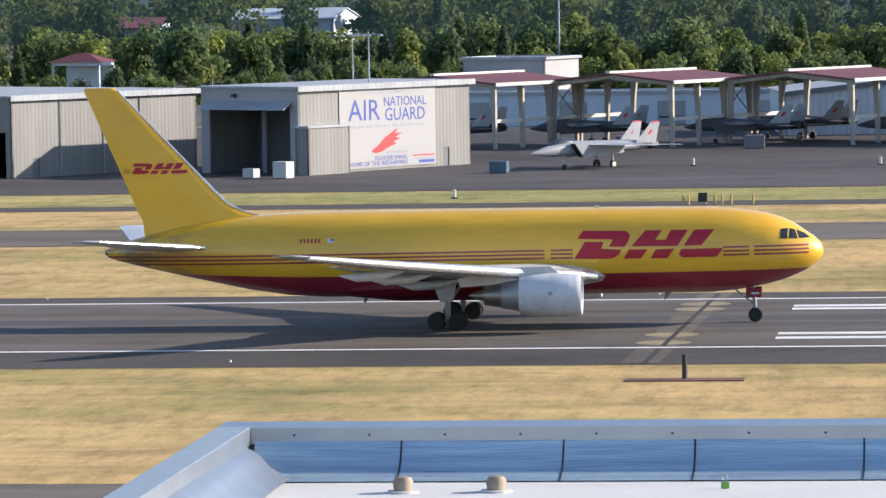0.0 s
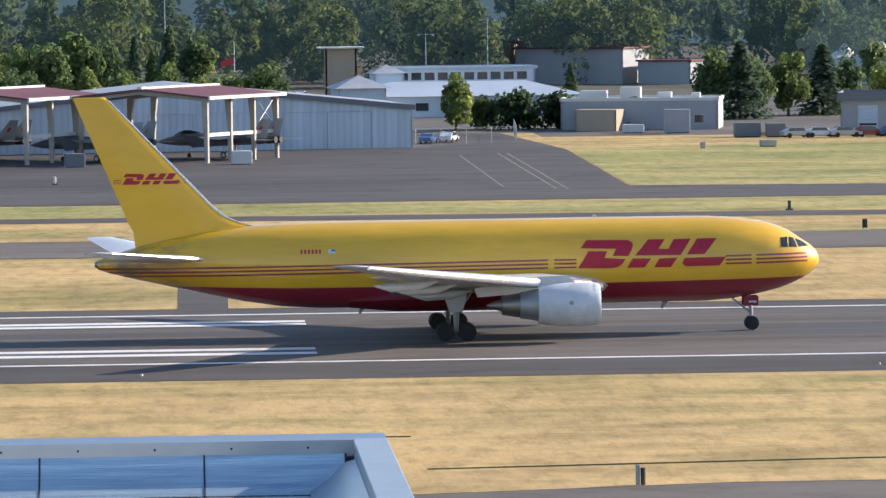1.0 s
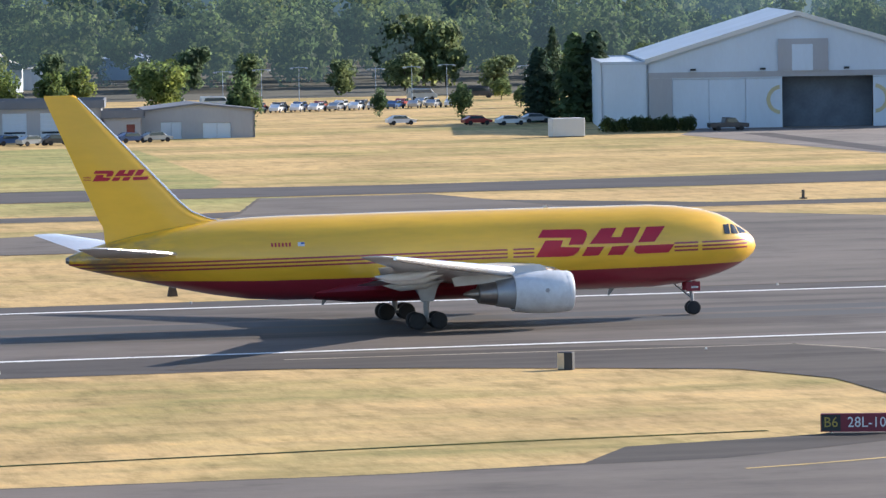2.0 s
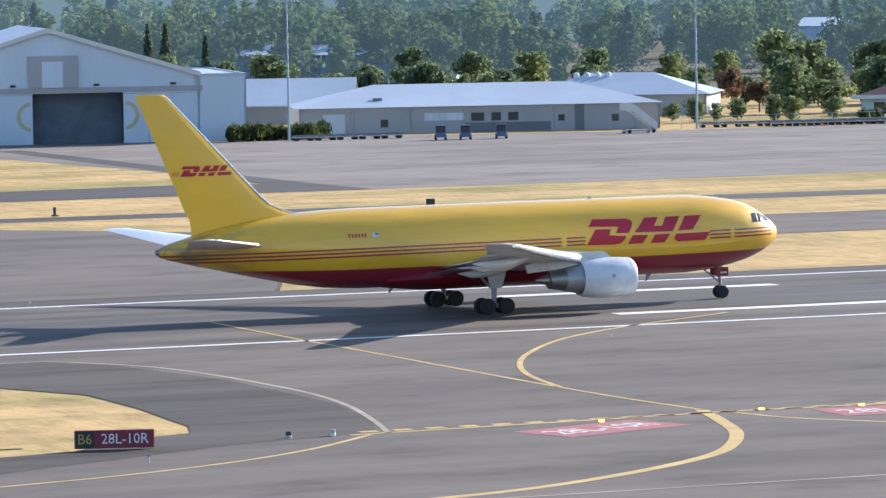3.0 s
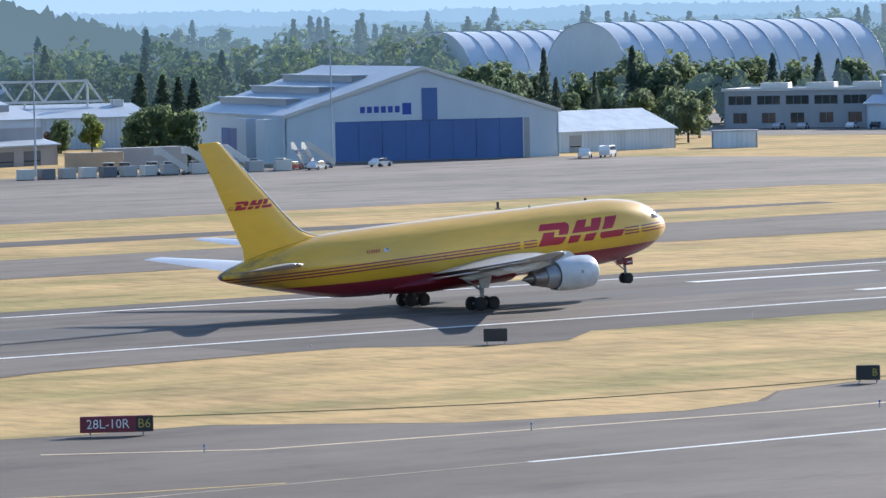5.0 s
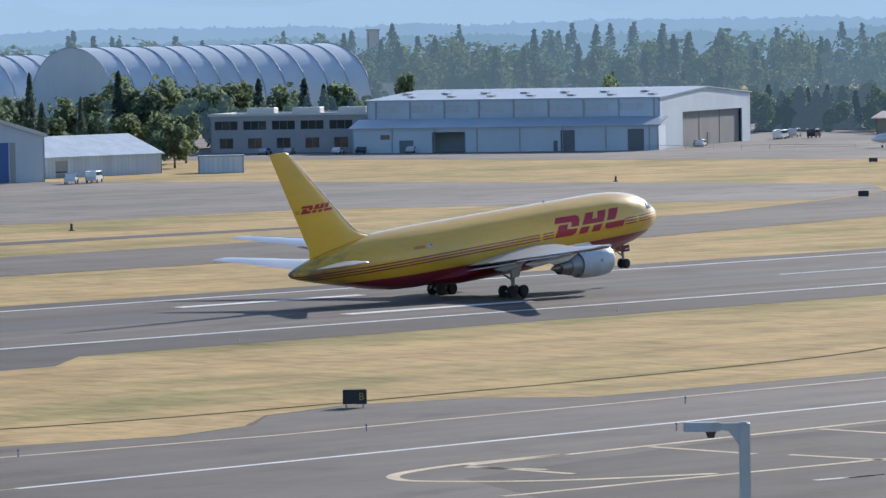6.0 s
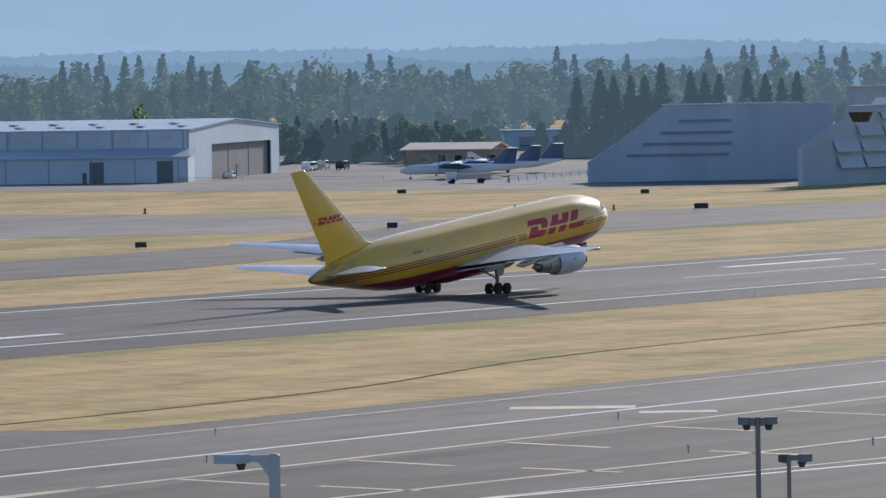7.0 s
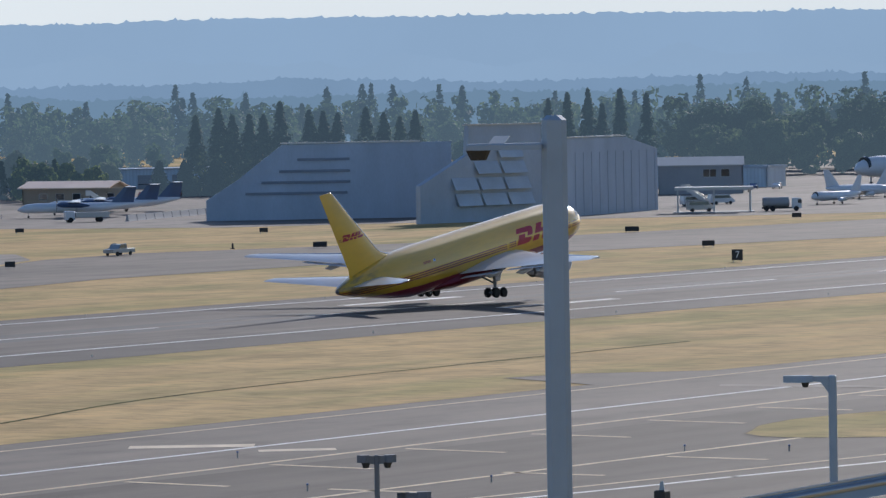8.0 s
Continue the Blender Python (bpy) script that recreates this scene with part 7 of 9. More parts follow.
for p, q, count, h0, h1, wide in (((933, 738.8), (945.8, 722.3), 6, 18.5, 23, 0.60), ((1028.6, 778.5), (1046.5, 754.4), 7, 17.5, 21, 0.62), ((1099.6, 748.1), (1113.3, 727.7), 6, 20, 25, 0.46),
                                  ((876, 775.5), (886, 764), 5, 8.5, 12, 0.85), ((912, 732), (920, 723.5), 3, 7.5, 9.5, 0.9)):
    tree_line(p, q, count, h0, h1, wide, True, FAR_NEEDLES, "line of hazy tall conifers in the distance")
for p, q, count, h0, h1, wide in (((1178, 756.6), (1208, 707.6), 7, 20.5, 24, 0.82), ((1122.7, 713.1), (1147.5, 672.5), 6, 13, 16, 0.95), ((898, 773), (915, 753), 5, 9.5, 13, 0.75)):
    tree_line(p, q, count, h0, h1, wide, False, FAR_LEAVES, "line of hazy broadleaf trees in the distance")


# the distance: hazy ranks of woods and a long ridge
# distance colour with the air's haze painted in as an even glow
def glowing_haze(name, c, power, spot):
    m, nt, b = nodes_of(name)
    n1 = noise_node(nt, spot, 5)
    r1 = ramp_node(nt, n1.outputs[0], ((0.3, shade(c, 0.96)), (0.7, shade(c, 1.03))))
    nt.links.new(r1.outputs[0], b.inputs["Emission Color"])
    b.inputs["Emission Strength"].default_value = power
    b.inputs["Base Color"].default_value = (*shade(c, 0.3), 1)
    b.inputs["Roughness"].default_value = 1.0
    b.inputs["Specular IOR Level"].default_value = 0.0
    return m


def rank(name, r, a0, a1, step, low, bump, spike, material, label, deep=60, fall=0.0):
    """A far strip of land round the viewer with an uneven upper edge and some depth."""
    s = Shape()
    rows_ = []
    a = a0
    while a <= a1:
        z = low + bump * noise.noise((a * 0.35, r * 0.01, 0)) + 0.5 * bump * noise.noise((a * 1.3, 3, r))
        z += spike * (0.5 + 0.5 * noise.noise((a * 9.0, 7, r))) + spike * max(0.0, noise.noise((a * 31.0, 1, r)))
        if fall:
            z *= min(1.0, max(0.02, (a1 - a) / fall))
        rows_.append((polar(a, r), polar(a, r + deep), z))
        a += step
    corners = [c for p, q, z in rows_ for c in ((*p, -1), (*p, z), (*q, z))]
    s.add(corners, [f for k in range(0, 3 * len(rows_) - 3, 3) for f in ((k, k + 3, k + 4, k + 1), (k + 1, k + 4, k + 5, k + 2))])
    return tagged(new(name, flat_mesh(s, name, material)), label, "backdrop", kind="structure")


# far strips and sky give off painted haze, paler with distance
rank("backdrop_woods", 1500, -18, 14, 0.03, 44, 6, 8, glowing_haze("hazed_dark_slope", (0.050, 0.080, 0.096), 1.0, 0.03), "dark wooded slope", 60)
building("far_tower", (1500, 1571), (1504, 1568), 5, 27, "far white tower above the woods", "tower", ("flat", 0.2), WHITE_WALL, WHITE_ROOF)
rank("backdrop_woods", 1650, 8, 38, 0.03, 31, 4, 7, glowing_haze("hazy_wooded_slope", (0.098, 0.142, 0.162), 1.0, 0.03), "hazy wooded slope", 60, 5.0)
rank("backdrop_woods", 2250, 10, 66, 0.03, 22, 3, 3.5, glowing_haze("hazy_far_woods", (0.190, 0.282, 0.362), 1.0, 0.02), "hazy far woods")
rank("backdrop_woods", 2900, 10, 66, 0.03, 29, 4, 3.5, glowing_haze("hazier_far_woods", (0.232, 0.334, 0.440), 1.0, 0.02), "hazier far woods")
rank("backdrop_hill", 3700, 20, 70, 0.05, 48, 26, 3, glowing_haze("hazy_near_ridge", (0.316, 0.432, 0.545), 1.0, 0.004), "blue hazy lower ridge")
rank("backdrop_hill", 4400, -20, 75, 0.03, 89.5, 3, 4, glowing_haze("hazy_ridge", (0.314, 0.430, 0.543), 1.0, 0.004), "long blue wooded ridge")
rank("backdrop_sky", 4700, -20, 75, 1.0, 420, 0, 0, glowing_haze("pale_horizon_sky", (0.86, 0.87, 0.80), 1.0, 0.001), "pale hazy sky over the ridge", 10)


# ---- lamps, signs, vehicles and small things ----
def mast(x, y, h, group, heads=4, r=0.2):
    t = thing("light_mast", pose(x, y, 0), "tall slim grey light mast", "light mast", group)
    part("pole", Shape().tube([(0, 0, 0), (0, 0, h)], [r, r * 0.45], 10), POLE_GREY, t, "", True)
    part("cross_arm", Shape().tube([(-1.4, 0, h - 0.3), (1.4, 0, h - 0.3)], 0.06, 6), POLE_GREY, t)
    for k in range(heads):
        xx = -1.35 + 2.7 * k / max(1, heads - 1)
        part("lamp_head", Shape().block(xx - 0.25, -0.35, h - 0.55, xx + 0.25, 0.25, h - 0.3, 0.05), STEEL, t, "grey lamp head")
    return t


for x, y, h in ((245.1, 658.3, 20.5), (308.6, 656.1, 20.5), (371.5, 655.1, 20.4), (440.5, 658.8, 20.3), (492.8, 648.6, 20.2)):
    mast(x, y, h, "apron light masts")
mast(-71.7, 557.4, 15.8, "yard light masts", 3, 0.16), mast(-80, 606, 15.0, "yard light masts", 3, 0.16)
mast(-82, 918, 26, "far light masts", 3, 0.25), mast(-1.2, 1000, 19, "far light masts", 3, 0.22), mast(-150, 930, 12, "far light masts", 2, 0.15)
mast(47, 905, 12, "far light masts", 2, 0.15), mast(62, 960, 14, "far light masts", 2, 0.15), mast(860, 800, 13, "far light masts", 2, 0.15)
for k in range(7):
    mast(160 + 9 * k, 830 + 11 * (k % 3), 6.5, "car park lamps", 2, 0.08)
flag = thing("flagpole", pose(11.5, 894.8, 0), "white flagpole with a small red and white flag", "flagpole")
part("pole", Shape().tube([(0, 0, 0), (0, 0, 11)], [0.12, 0.06], 8), TRIM_WHITE, flag)
cloth = [(-0.05 - 0.35 * k, 0.12 * math.sin(k * 1.1), 8.0 - 0.09 * k) for k in range(8)]
part("flag", Shape().loft([[(x, y, z), (x, y + 0.03, z), (x, y + 0.03, z - 1.1), (x, y, z - 1.1)] for x, y, z in cloth]), SIGN_RED, flag, "faded red flag")


def airfield_sign(x, y, w, h, turn, label, text="", face=DARK_STEEL, ink=None, leg=0.25, group="airfield signs", block=None):
    t = thing("airfield_sign", pose(x, y, 0, 0, 0, turn), label, "sign", group)
    part("panel", Shape().block(-w / 2, -0.15, leg, w / 2, 0.15, leg + h, 0.04), face, t)
    for k in (-0.36, 0.36):
        part("leg", Shape().tube([(w * k, 0, 0), (w * k, 0, leg + 0.05)], 0.05, 6), STEEL, t)
    if block:
        part("inset_panel", Shape().box(block[0] * w, -0.165, leg + 0.04, block[1] * w, -0.152, leg + h - 0.06), DARK_STEEL, t, "black panel")
    for s_, cx, size, mat_ in text or ():
        words("lettering", s_, size, mat_, t, pose(cx * w, -0.17, leg + h / 2, 90, 0, 0), "lettering", 0.95, 0.004)
    return t


RED_SIGN = surface("red_sign_face", (0.20, 0.022, 0.04), 0.5, vary=0.06, bump=0)
YELLOW_INK = surface("yellow_sign_ink", (0.45, 0.34, 0.06), 0.5, bump=0)
WHITE_INK = surface("white_sign_ink", (0.8, 0.8, 0.8), 0.5, bump=0)
airfield_sign(77.9, 235.4, 4.05, 0.92, -18, "red runway sign with white lettering and a black end", [("28L-10R", 0.13, 0.74, WHITE_INK), ("B6", -0.37, 0.74, YELLOW_INK)], RED_SIGN, leg=0.12, block=(-0.49, -0.25))
airfield_sign(163.2, 236.2, 4.3, 0.95, -33, "red runway sign with white lettering and a black end", [("28L-10R", -0.12, 0.78, WHITE_INK), ("B6", 0.375, 0.78, YELLOW_INK)], RED_SIGN, block=(0.26, 0.49))
airfield_sign(276.7, 355.9, 0.9, 1.35, -35, "black distance sign with a white figure", [("8", 0, 1.3, WHITE_INK)])
airfield_sign(568.3, 356.3, 1.5, 1.5, -50, "black distance sign with a white figure", [("7", 0, 1.3, WHITE_INK)])
airfield_sign(218.0, 230.2, 1.55, 0.95, -42, "black taxiway sign with a yellow letter", [("B", 0.28, 0.7, YELLOW_INK)])
airfield_sign(227.6, 280.1, 1.75, 0.95, -35, "dark back of a taxiway sign")
airfield_sign(65.4, 382.7, 2.1, 0.8, -6, "yellow taxiway sign with a black letter", [("C", 0, 0.6, DARK_STEEL)], YELLOW_INK)
for x, y, w, h in ((-28.4, 470.6, 1.15, 1.0), (62, 436.8, 0.6, 0.9), (182.9, 451.3, 1.15, 1.25), (229, 387.2, 1.8, 0.9), (151.4, 380, 2.0, 1.0), (463.2, 439.8, 1.9, 0.8),
                   (665, 567.1, 2.0, 0.8), (671, 517, 1.9, 0.85), (681, 447.5, 3.0, 0.9), (619.7, 393.6, 2.4, 0.9), (606.7, 456.5, 2.8, 0.95), (527.7, 451.9, 1.9, 0.9), (756.1, 461.3, 2.2, 0.9), (845, 452, 2.4, 0.9)):
    airfield_sign(x, y, w * 0.78, h * 0.88, -math.degrees(math.atan2(x, y)), "small dark airfield sign on short legs", group="small dark signs")
# stakes, boxes and lights at the runway's edge
mk = thing("approach_marker", pose(-17.8, 276, 0), "dark post on a rusty ground plate", "marker")
part("post", Shape().tube([(0, 0, 0.05), (0, 0, 1.45)], 0.15, 10), DARK_STEEL, mk)
part("ground_plate", Shape().block(-3.3, -1.2, 0.0, 3.4, 0.5, 0.07, 0.02), surface("rusty_plate", (0.16, 0.07, 0.05), 0.9, vary=0.3), mk, "rusty dark ground plate")
mk2 = thing("approach_marker", pose(-29.6, 353.5, 0), "dark post on a ground plate", "marker")
part("post", Shape().tube([(0, 0, 0.05), (0, 0, 1.4)], 0.13, 10), DARK_STEEL, mk2)
part("ground_plate", Shape().block(-2.4, -1.0, 0.0, 2.8, 0.5, 0.06, 0.02), BARK, mk2)
mk3 = thing("marker_post", pose(21.4, 224.9, 0), "short grey and black marker post", "marker")
part("post", Shape().block(-0.22, -0.1, 0, -0.02, 0.1, 0.95, 0.02), STEEL, mk3)
part("lamp_can", Shape().tube([(0.12, -0.05, 0), (0.12, -0.05, 0.8)], 0.12, 10), DARK_STEEL, mk3)
mk4 = thing("distance_box", pose(74.2, 279.3, 0), "black and yellow edge marker box", "marker")
part("box", Shape().block(-0.45, -0.3, 0.0, 0.45, 0.3, 1.05, 0.04, m=pose(0, 0, 0, 0, 0, -30)), DARK_STEEL, mk4)
part("pale_face", Shape().box(-0.46, -0.33, 0.06, -0.05, -0.305, 1.0, pose(0, 0, 0, 0, 0, -30)), FADED_LINE, mk4)
mk5 = thing("distance_box", pose(64.2, 354, 0), "small tan wedge-shaped marker", "marker")
part("box", Shape().loft([[(-0.35, -0.3, 0), (0.35, -0.3, 0), (0.35, 0.3, 0), (-0.35, 0.3, 0)], [(-0.2, -0.12, 0.95), (0.2, -0.12, 0.95), (0.2, 0.12, 0.95), (-0.2, 0.12, 0.95)]]), BARK, mk5)
GUARD = glow("amber_guard_light", (1.0, 0.45, 0.08), 3.0)


def can(x, y, h, label, top=STEEL, r=0.16, group="runway light cans"):
    t = thing("light_can", pose(x, y, 0), label, "light", group)
    part("base", Shape().tube([(0, 0, 0), (0, 0, h)], r, 10), TRIM_WHITE if top is STEEL else STEEL, t)
    part("head", Shape().block(-r * 0.8, -r * 0.8, h, r * 0.8, r * 0.8, h + 0.2, 0.04), top, t)
    return t


for x, y in ((87.6, 236.2), (90, 236.1), (156.6, 271.7), (143.0, 243.3)):
    can(x, y, 0.2, "small white light can with a dark head", DARK_STEEL if x != 90 else STEEL)
can(148.4, 360, 0.45, "small pale light can"), can(145.2, 382, 0.4, "small dark light can", DARK_STEEL)
bx = thing("junction_box", pose(144.1, 242.4, 0), "blue-grey junction box", "box")
part("body", Shape().block(-0.32, -0.25, 0, 0.32, 0.25, 0.62, 0.04), surface("blue_grey_box", (0.16, 0.26, 0.36), 0.5), bx)
gl = thing("guard_light", pose(148.3, 239.4, 0), "amber flashing runway guard light", "light")
part("housing", Shape().block(-0.45, -0.12, 0.0, 0.35, 0.12, 0.45, 0.03), DARK_STEEL, gl)
part("amber_lens", Shape().tube([(0.08, -0.14, 0.28), (0.08, -0.16, 0.28)], 0.15, 12), GUARD, gl, "glowing amber lens")
for x, y in ((115.3, 237.5), (121, 236.8), (105.1, 235.8)):
    g2 = thing("stop_bar_light", pose(x, y, 0.04), "small amber light set in the taxiway", "light", "stop bar lights")
    part("lens", Shape().tube([(0, 0, 0), (0, 0, 0.1)], 0.16, 10), GUARD, g2, "glowing amber lens")
for x, y in ((77.1, 227.7), (235.4, 178.4), (271.3, 174.4), (274, 168), (245.2, 171.7), (160, 223), (181, 219.6), (205, 215.5), (232, 214), (216, 200), (255, 199)):
    e = thing("taxi_light", pose(x, y, 0.03), "small taxiway edge light", "light", "taxiway edge lights")
    part("stem", Shape().tube([(0, 0, 0), (0, 0, 0.35)], 0.05, 6), STEEL, e)
    part("lens", Shape().tube([(0, 0, 0.35), (0, 0, 0.45)], 0.07, 8), BLUE_DOOR, e)
for k in range(30):
    x = -90 + 22 * k
    e = thing("edge_light", pose(x, 345.5 if k % 2 else 290.0, 0.02), "small white runway edge light", "light", "runway edge lights")
    part("lens", Shape().tube([(0, 0, 0), (0, 0, 0.14)], [0.09, 0.06], 8), TRIM_WHITE, e)
for x, y in ((-54.2, 486.8), (60, 474.8), (149.6, 469.6), (209.9, 605.6), (-34.6, 556.6), (-13.3, 554.0), (404, 478.5), (390, 479), (573, 543), (602, 470)):
    e = thing("fire_bottle" if 540 < y < 560 and x < 0 else "ground_marker", pose(x, y, 0.03), "small pale ground equipment post", "marker", "small posts")
    part("body", Shape().tube([(0, 0, 0), (0, 0, 0.9)], 0.16, 8), TRIM_WHITE if x < 0 else DARK_STEEL, e)
    part("foot", Shape().block(-0.35, -0.25, 0, 0.35, 0.25, 0.12, 0.03), DARK_STEEL, e)
for x in (-30.2, -29.7, -27.2, -26.5, -25.6, -23.5):
    e = thing("bollard", pose(x, 469.9, 0), "yellow steel bollard", "bollard", "bollards by the road")
    part("post", Shape().tube([(0, 0, 0), (0, 0, 0.95)], 0.11, 8), YELLOW_LINE, e)
    part("cap", Shape().tube([(0, 0, 0.95), (0, 0, 1.02)], [0.11, 0.05], 8), YELLOW_LINE, e)


# the lamp posts near the viewer
def street_lamp(x, y, top, r, arm, turn, label, twin=False, web=0.42, group="near lamp posts", paint=POLE_GREY, head=POLE_GREY):
    t = thing("street_lamp", pose(x, y, 0, 0, 0, turn), label, "street lamp", group)
    part("pole", Shape().block(-r, -r, 0, r, r, top, r * 0.35), paint, t, "square pole")
    for sgn in ((-1, 1) if twin else (-1,)):
        part("arm", Shape().loft([[(sgn * r, y_, top + z) for y_, z in ((-0.06, -web), (0.06, -web), (0.06, -0.02), (-0.06, -0.02))],
                                  [(sgn * (r + 0.18), y_, top + z) for y_, z in ((-0.06, -0.16), (0.06, -0.16), (0.06, -0.02), (-0.06, -0.02))],
                                  [(sgn * arm * 0.45, y_, top + z) for y_, z in ((-0.06, -0.13), (0.06, -0.13), (0.06, -0.02), (-0.06, -0.02))]]), paint, t)
        part("lamp_head", Shape().loft([[(sgn * a, w, top + z) for w, z in ((-b, -0.16), (b, -0.16), (b * 0.8, 0.0), (-b * 0.8, 0.0))] for a, b in
                                        ((arm * 0.4, 0.08), (arm * 0.55, 0.15), (arm * 0.8, 0.14), (arm, 0.05))]), head, t, "flat lamp head")
        part("sensor", Shape().tube([(sgn * arm * 0.55, 0, top - 0.16), (sgn * arm * 0.55, 0, top - 0.28)], [0.1, 0.06], 10), DARK_STEEL, t)
    return t


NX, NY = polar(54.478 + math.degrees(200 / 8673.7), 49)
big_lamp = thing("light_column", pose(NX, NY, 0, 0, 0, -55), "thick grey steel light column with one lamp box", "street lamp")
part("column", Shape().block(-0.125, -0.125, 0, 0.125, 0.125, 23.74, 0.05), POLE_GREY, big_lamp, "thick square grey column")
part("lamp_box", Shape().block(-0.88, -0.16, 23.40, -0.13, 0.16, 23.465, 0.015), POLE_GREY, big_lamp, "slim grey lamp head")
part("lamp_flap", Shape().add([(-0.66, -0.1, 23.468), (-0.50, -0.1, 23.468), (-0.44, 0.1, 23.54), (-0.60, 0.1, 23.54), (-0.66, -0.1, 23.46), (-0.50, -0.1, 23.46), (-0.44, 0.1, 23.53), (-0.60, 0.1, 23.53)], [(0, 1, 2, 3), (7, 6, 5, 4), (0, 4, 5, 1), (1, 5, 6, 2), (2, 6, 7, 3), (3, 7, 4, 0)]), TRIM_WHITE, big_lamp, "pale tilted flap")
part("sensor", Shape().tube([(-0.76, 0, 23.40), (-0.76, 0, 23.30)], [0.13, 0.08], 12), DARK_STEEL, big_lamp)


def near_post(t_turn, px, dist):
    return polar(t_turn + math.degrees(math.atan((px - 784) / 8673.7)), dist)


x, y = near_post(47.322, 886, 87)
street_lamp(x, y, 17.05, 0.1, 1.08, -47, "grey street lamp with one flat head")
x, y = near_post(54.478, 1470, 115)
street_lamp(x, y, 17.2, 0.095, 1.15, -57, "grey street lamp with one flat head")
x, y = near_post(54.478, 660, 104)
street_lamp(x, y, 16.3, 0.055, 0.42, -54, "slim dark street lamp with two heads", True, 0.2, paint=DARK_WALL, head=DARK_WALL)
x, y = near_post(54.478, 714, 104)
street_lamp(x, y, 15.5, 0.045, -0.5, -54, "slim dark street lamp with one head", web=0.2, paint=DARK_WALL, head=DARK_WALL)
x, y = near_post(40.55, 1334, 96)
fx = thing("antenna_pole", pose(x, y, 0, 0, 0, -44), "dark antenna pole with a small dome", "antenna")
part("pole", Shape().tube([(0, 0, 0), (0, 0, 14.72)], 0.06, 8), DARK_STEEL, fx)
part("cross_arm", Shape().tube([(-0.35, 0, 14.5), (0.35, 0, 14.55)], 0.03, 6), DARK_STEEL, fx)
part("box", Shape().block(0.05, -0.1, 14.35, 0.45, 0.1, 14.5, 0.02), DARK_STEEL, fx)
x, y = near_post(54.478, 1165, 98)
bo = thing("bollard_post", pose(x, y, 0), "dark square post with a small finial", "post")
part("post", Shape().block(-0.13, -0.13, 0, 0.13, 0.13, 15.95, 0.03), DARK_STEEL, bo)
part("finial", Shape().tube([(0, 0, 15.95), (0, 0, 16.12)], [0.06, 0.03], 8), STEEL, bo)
# the handrail at the end of the walk
RAIL_BLUE = surface("blue_rail_paint", (0.24, 0.35, 0.50), 0.4, vary=0.08)
rail = thing("handrail", pose(0, 0, 0), "blue-grey tubular roof handrail", "railing")
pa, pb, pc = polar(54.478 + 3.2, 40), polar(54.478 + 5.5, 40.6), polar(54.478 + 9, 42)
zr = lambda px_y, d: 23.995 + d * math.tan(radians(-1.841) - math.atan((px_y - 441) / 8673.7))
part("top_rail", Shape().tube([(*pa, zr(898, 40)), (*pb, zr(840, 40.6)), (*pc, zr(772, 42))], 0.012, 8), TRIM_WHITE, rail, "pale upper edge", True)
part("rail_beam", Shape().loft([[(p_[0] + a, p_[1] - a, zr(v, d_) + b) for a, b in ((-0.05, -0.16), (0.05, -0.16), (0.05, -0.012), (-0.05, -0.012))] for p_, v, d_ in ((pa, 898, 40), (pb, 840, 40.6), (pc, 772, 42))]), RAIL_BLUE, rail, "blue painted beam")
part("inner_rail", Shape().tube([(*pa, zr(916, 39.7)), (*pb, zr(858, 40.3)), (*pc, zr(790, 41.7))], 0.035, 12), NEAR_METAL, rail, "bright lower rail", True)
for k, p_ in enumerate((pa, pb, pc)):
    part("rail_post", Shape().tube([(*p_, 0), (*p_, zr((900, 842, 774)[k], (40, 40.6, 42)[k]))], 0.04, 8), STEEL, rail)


# vehicles
CAR_PAINTS = [surface("white_car_paint", (0.72, 0.73, 0.74), 0.3, vary=0.03, bump=0, coat=0.5), surface("dark_car_paint", (0.03, 0.035, 0.045), 0.3, vary=0.05, bump=0, coat=0.5),
              surface("silver_car_paint", (0.40, 0.42, 0.44), 0.3, 0.4, vary=0.04, bump=0, coat=0.5), surface("red_car_paint", (0.30, 0.03, 0.03), 0.3, vary=0.05, bump=0, coat=0.5),
              surface("blue_car_paint", (0.04, 0.10, 0.24), 0.3, vary=0.05, bump=0, coat=0.5)]
CAR_WORDS = ("white", "dark", "silver", "red", "blue")
PROFILES = {"car": ([(-2.2, 0.35), (2.2, 0.35), (2.25, 0.7), (1.2, 0.95), (0.55, 1.42), (-1.1, 1.45), (-1.9, 1.0), (-2.25, 0.9)], 0.85, (0.95, 1.4, -1.7, 1.0), 1.35),
            "pickup": ([(-2.8, 0.45), (2.8, 0.45), (2.85, 1.0), (1.4, 1.15), (0.8, 1.8), (-0.6, 1.85), (-0.8, 1.12), (-2.85, 1.1)], 0.95, (1.18, 1.75, -0.7, 1.2), 1.7),
            "van": ([(-2.7, 0.4), (2.5, 0.4), (2.6, 1.0), (2.0, 1.25), (1.4, 2.05), (-2.6, 2.1), (-2.75, 1.2)], 0.95, (1.3, 1.85, -2.5, 1.7), 1.6)}


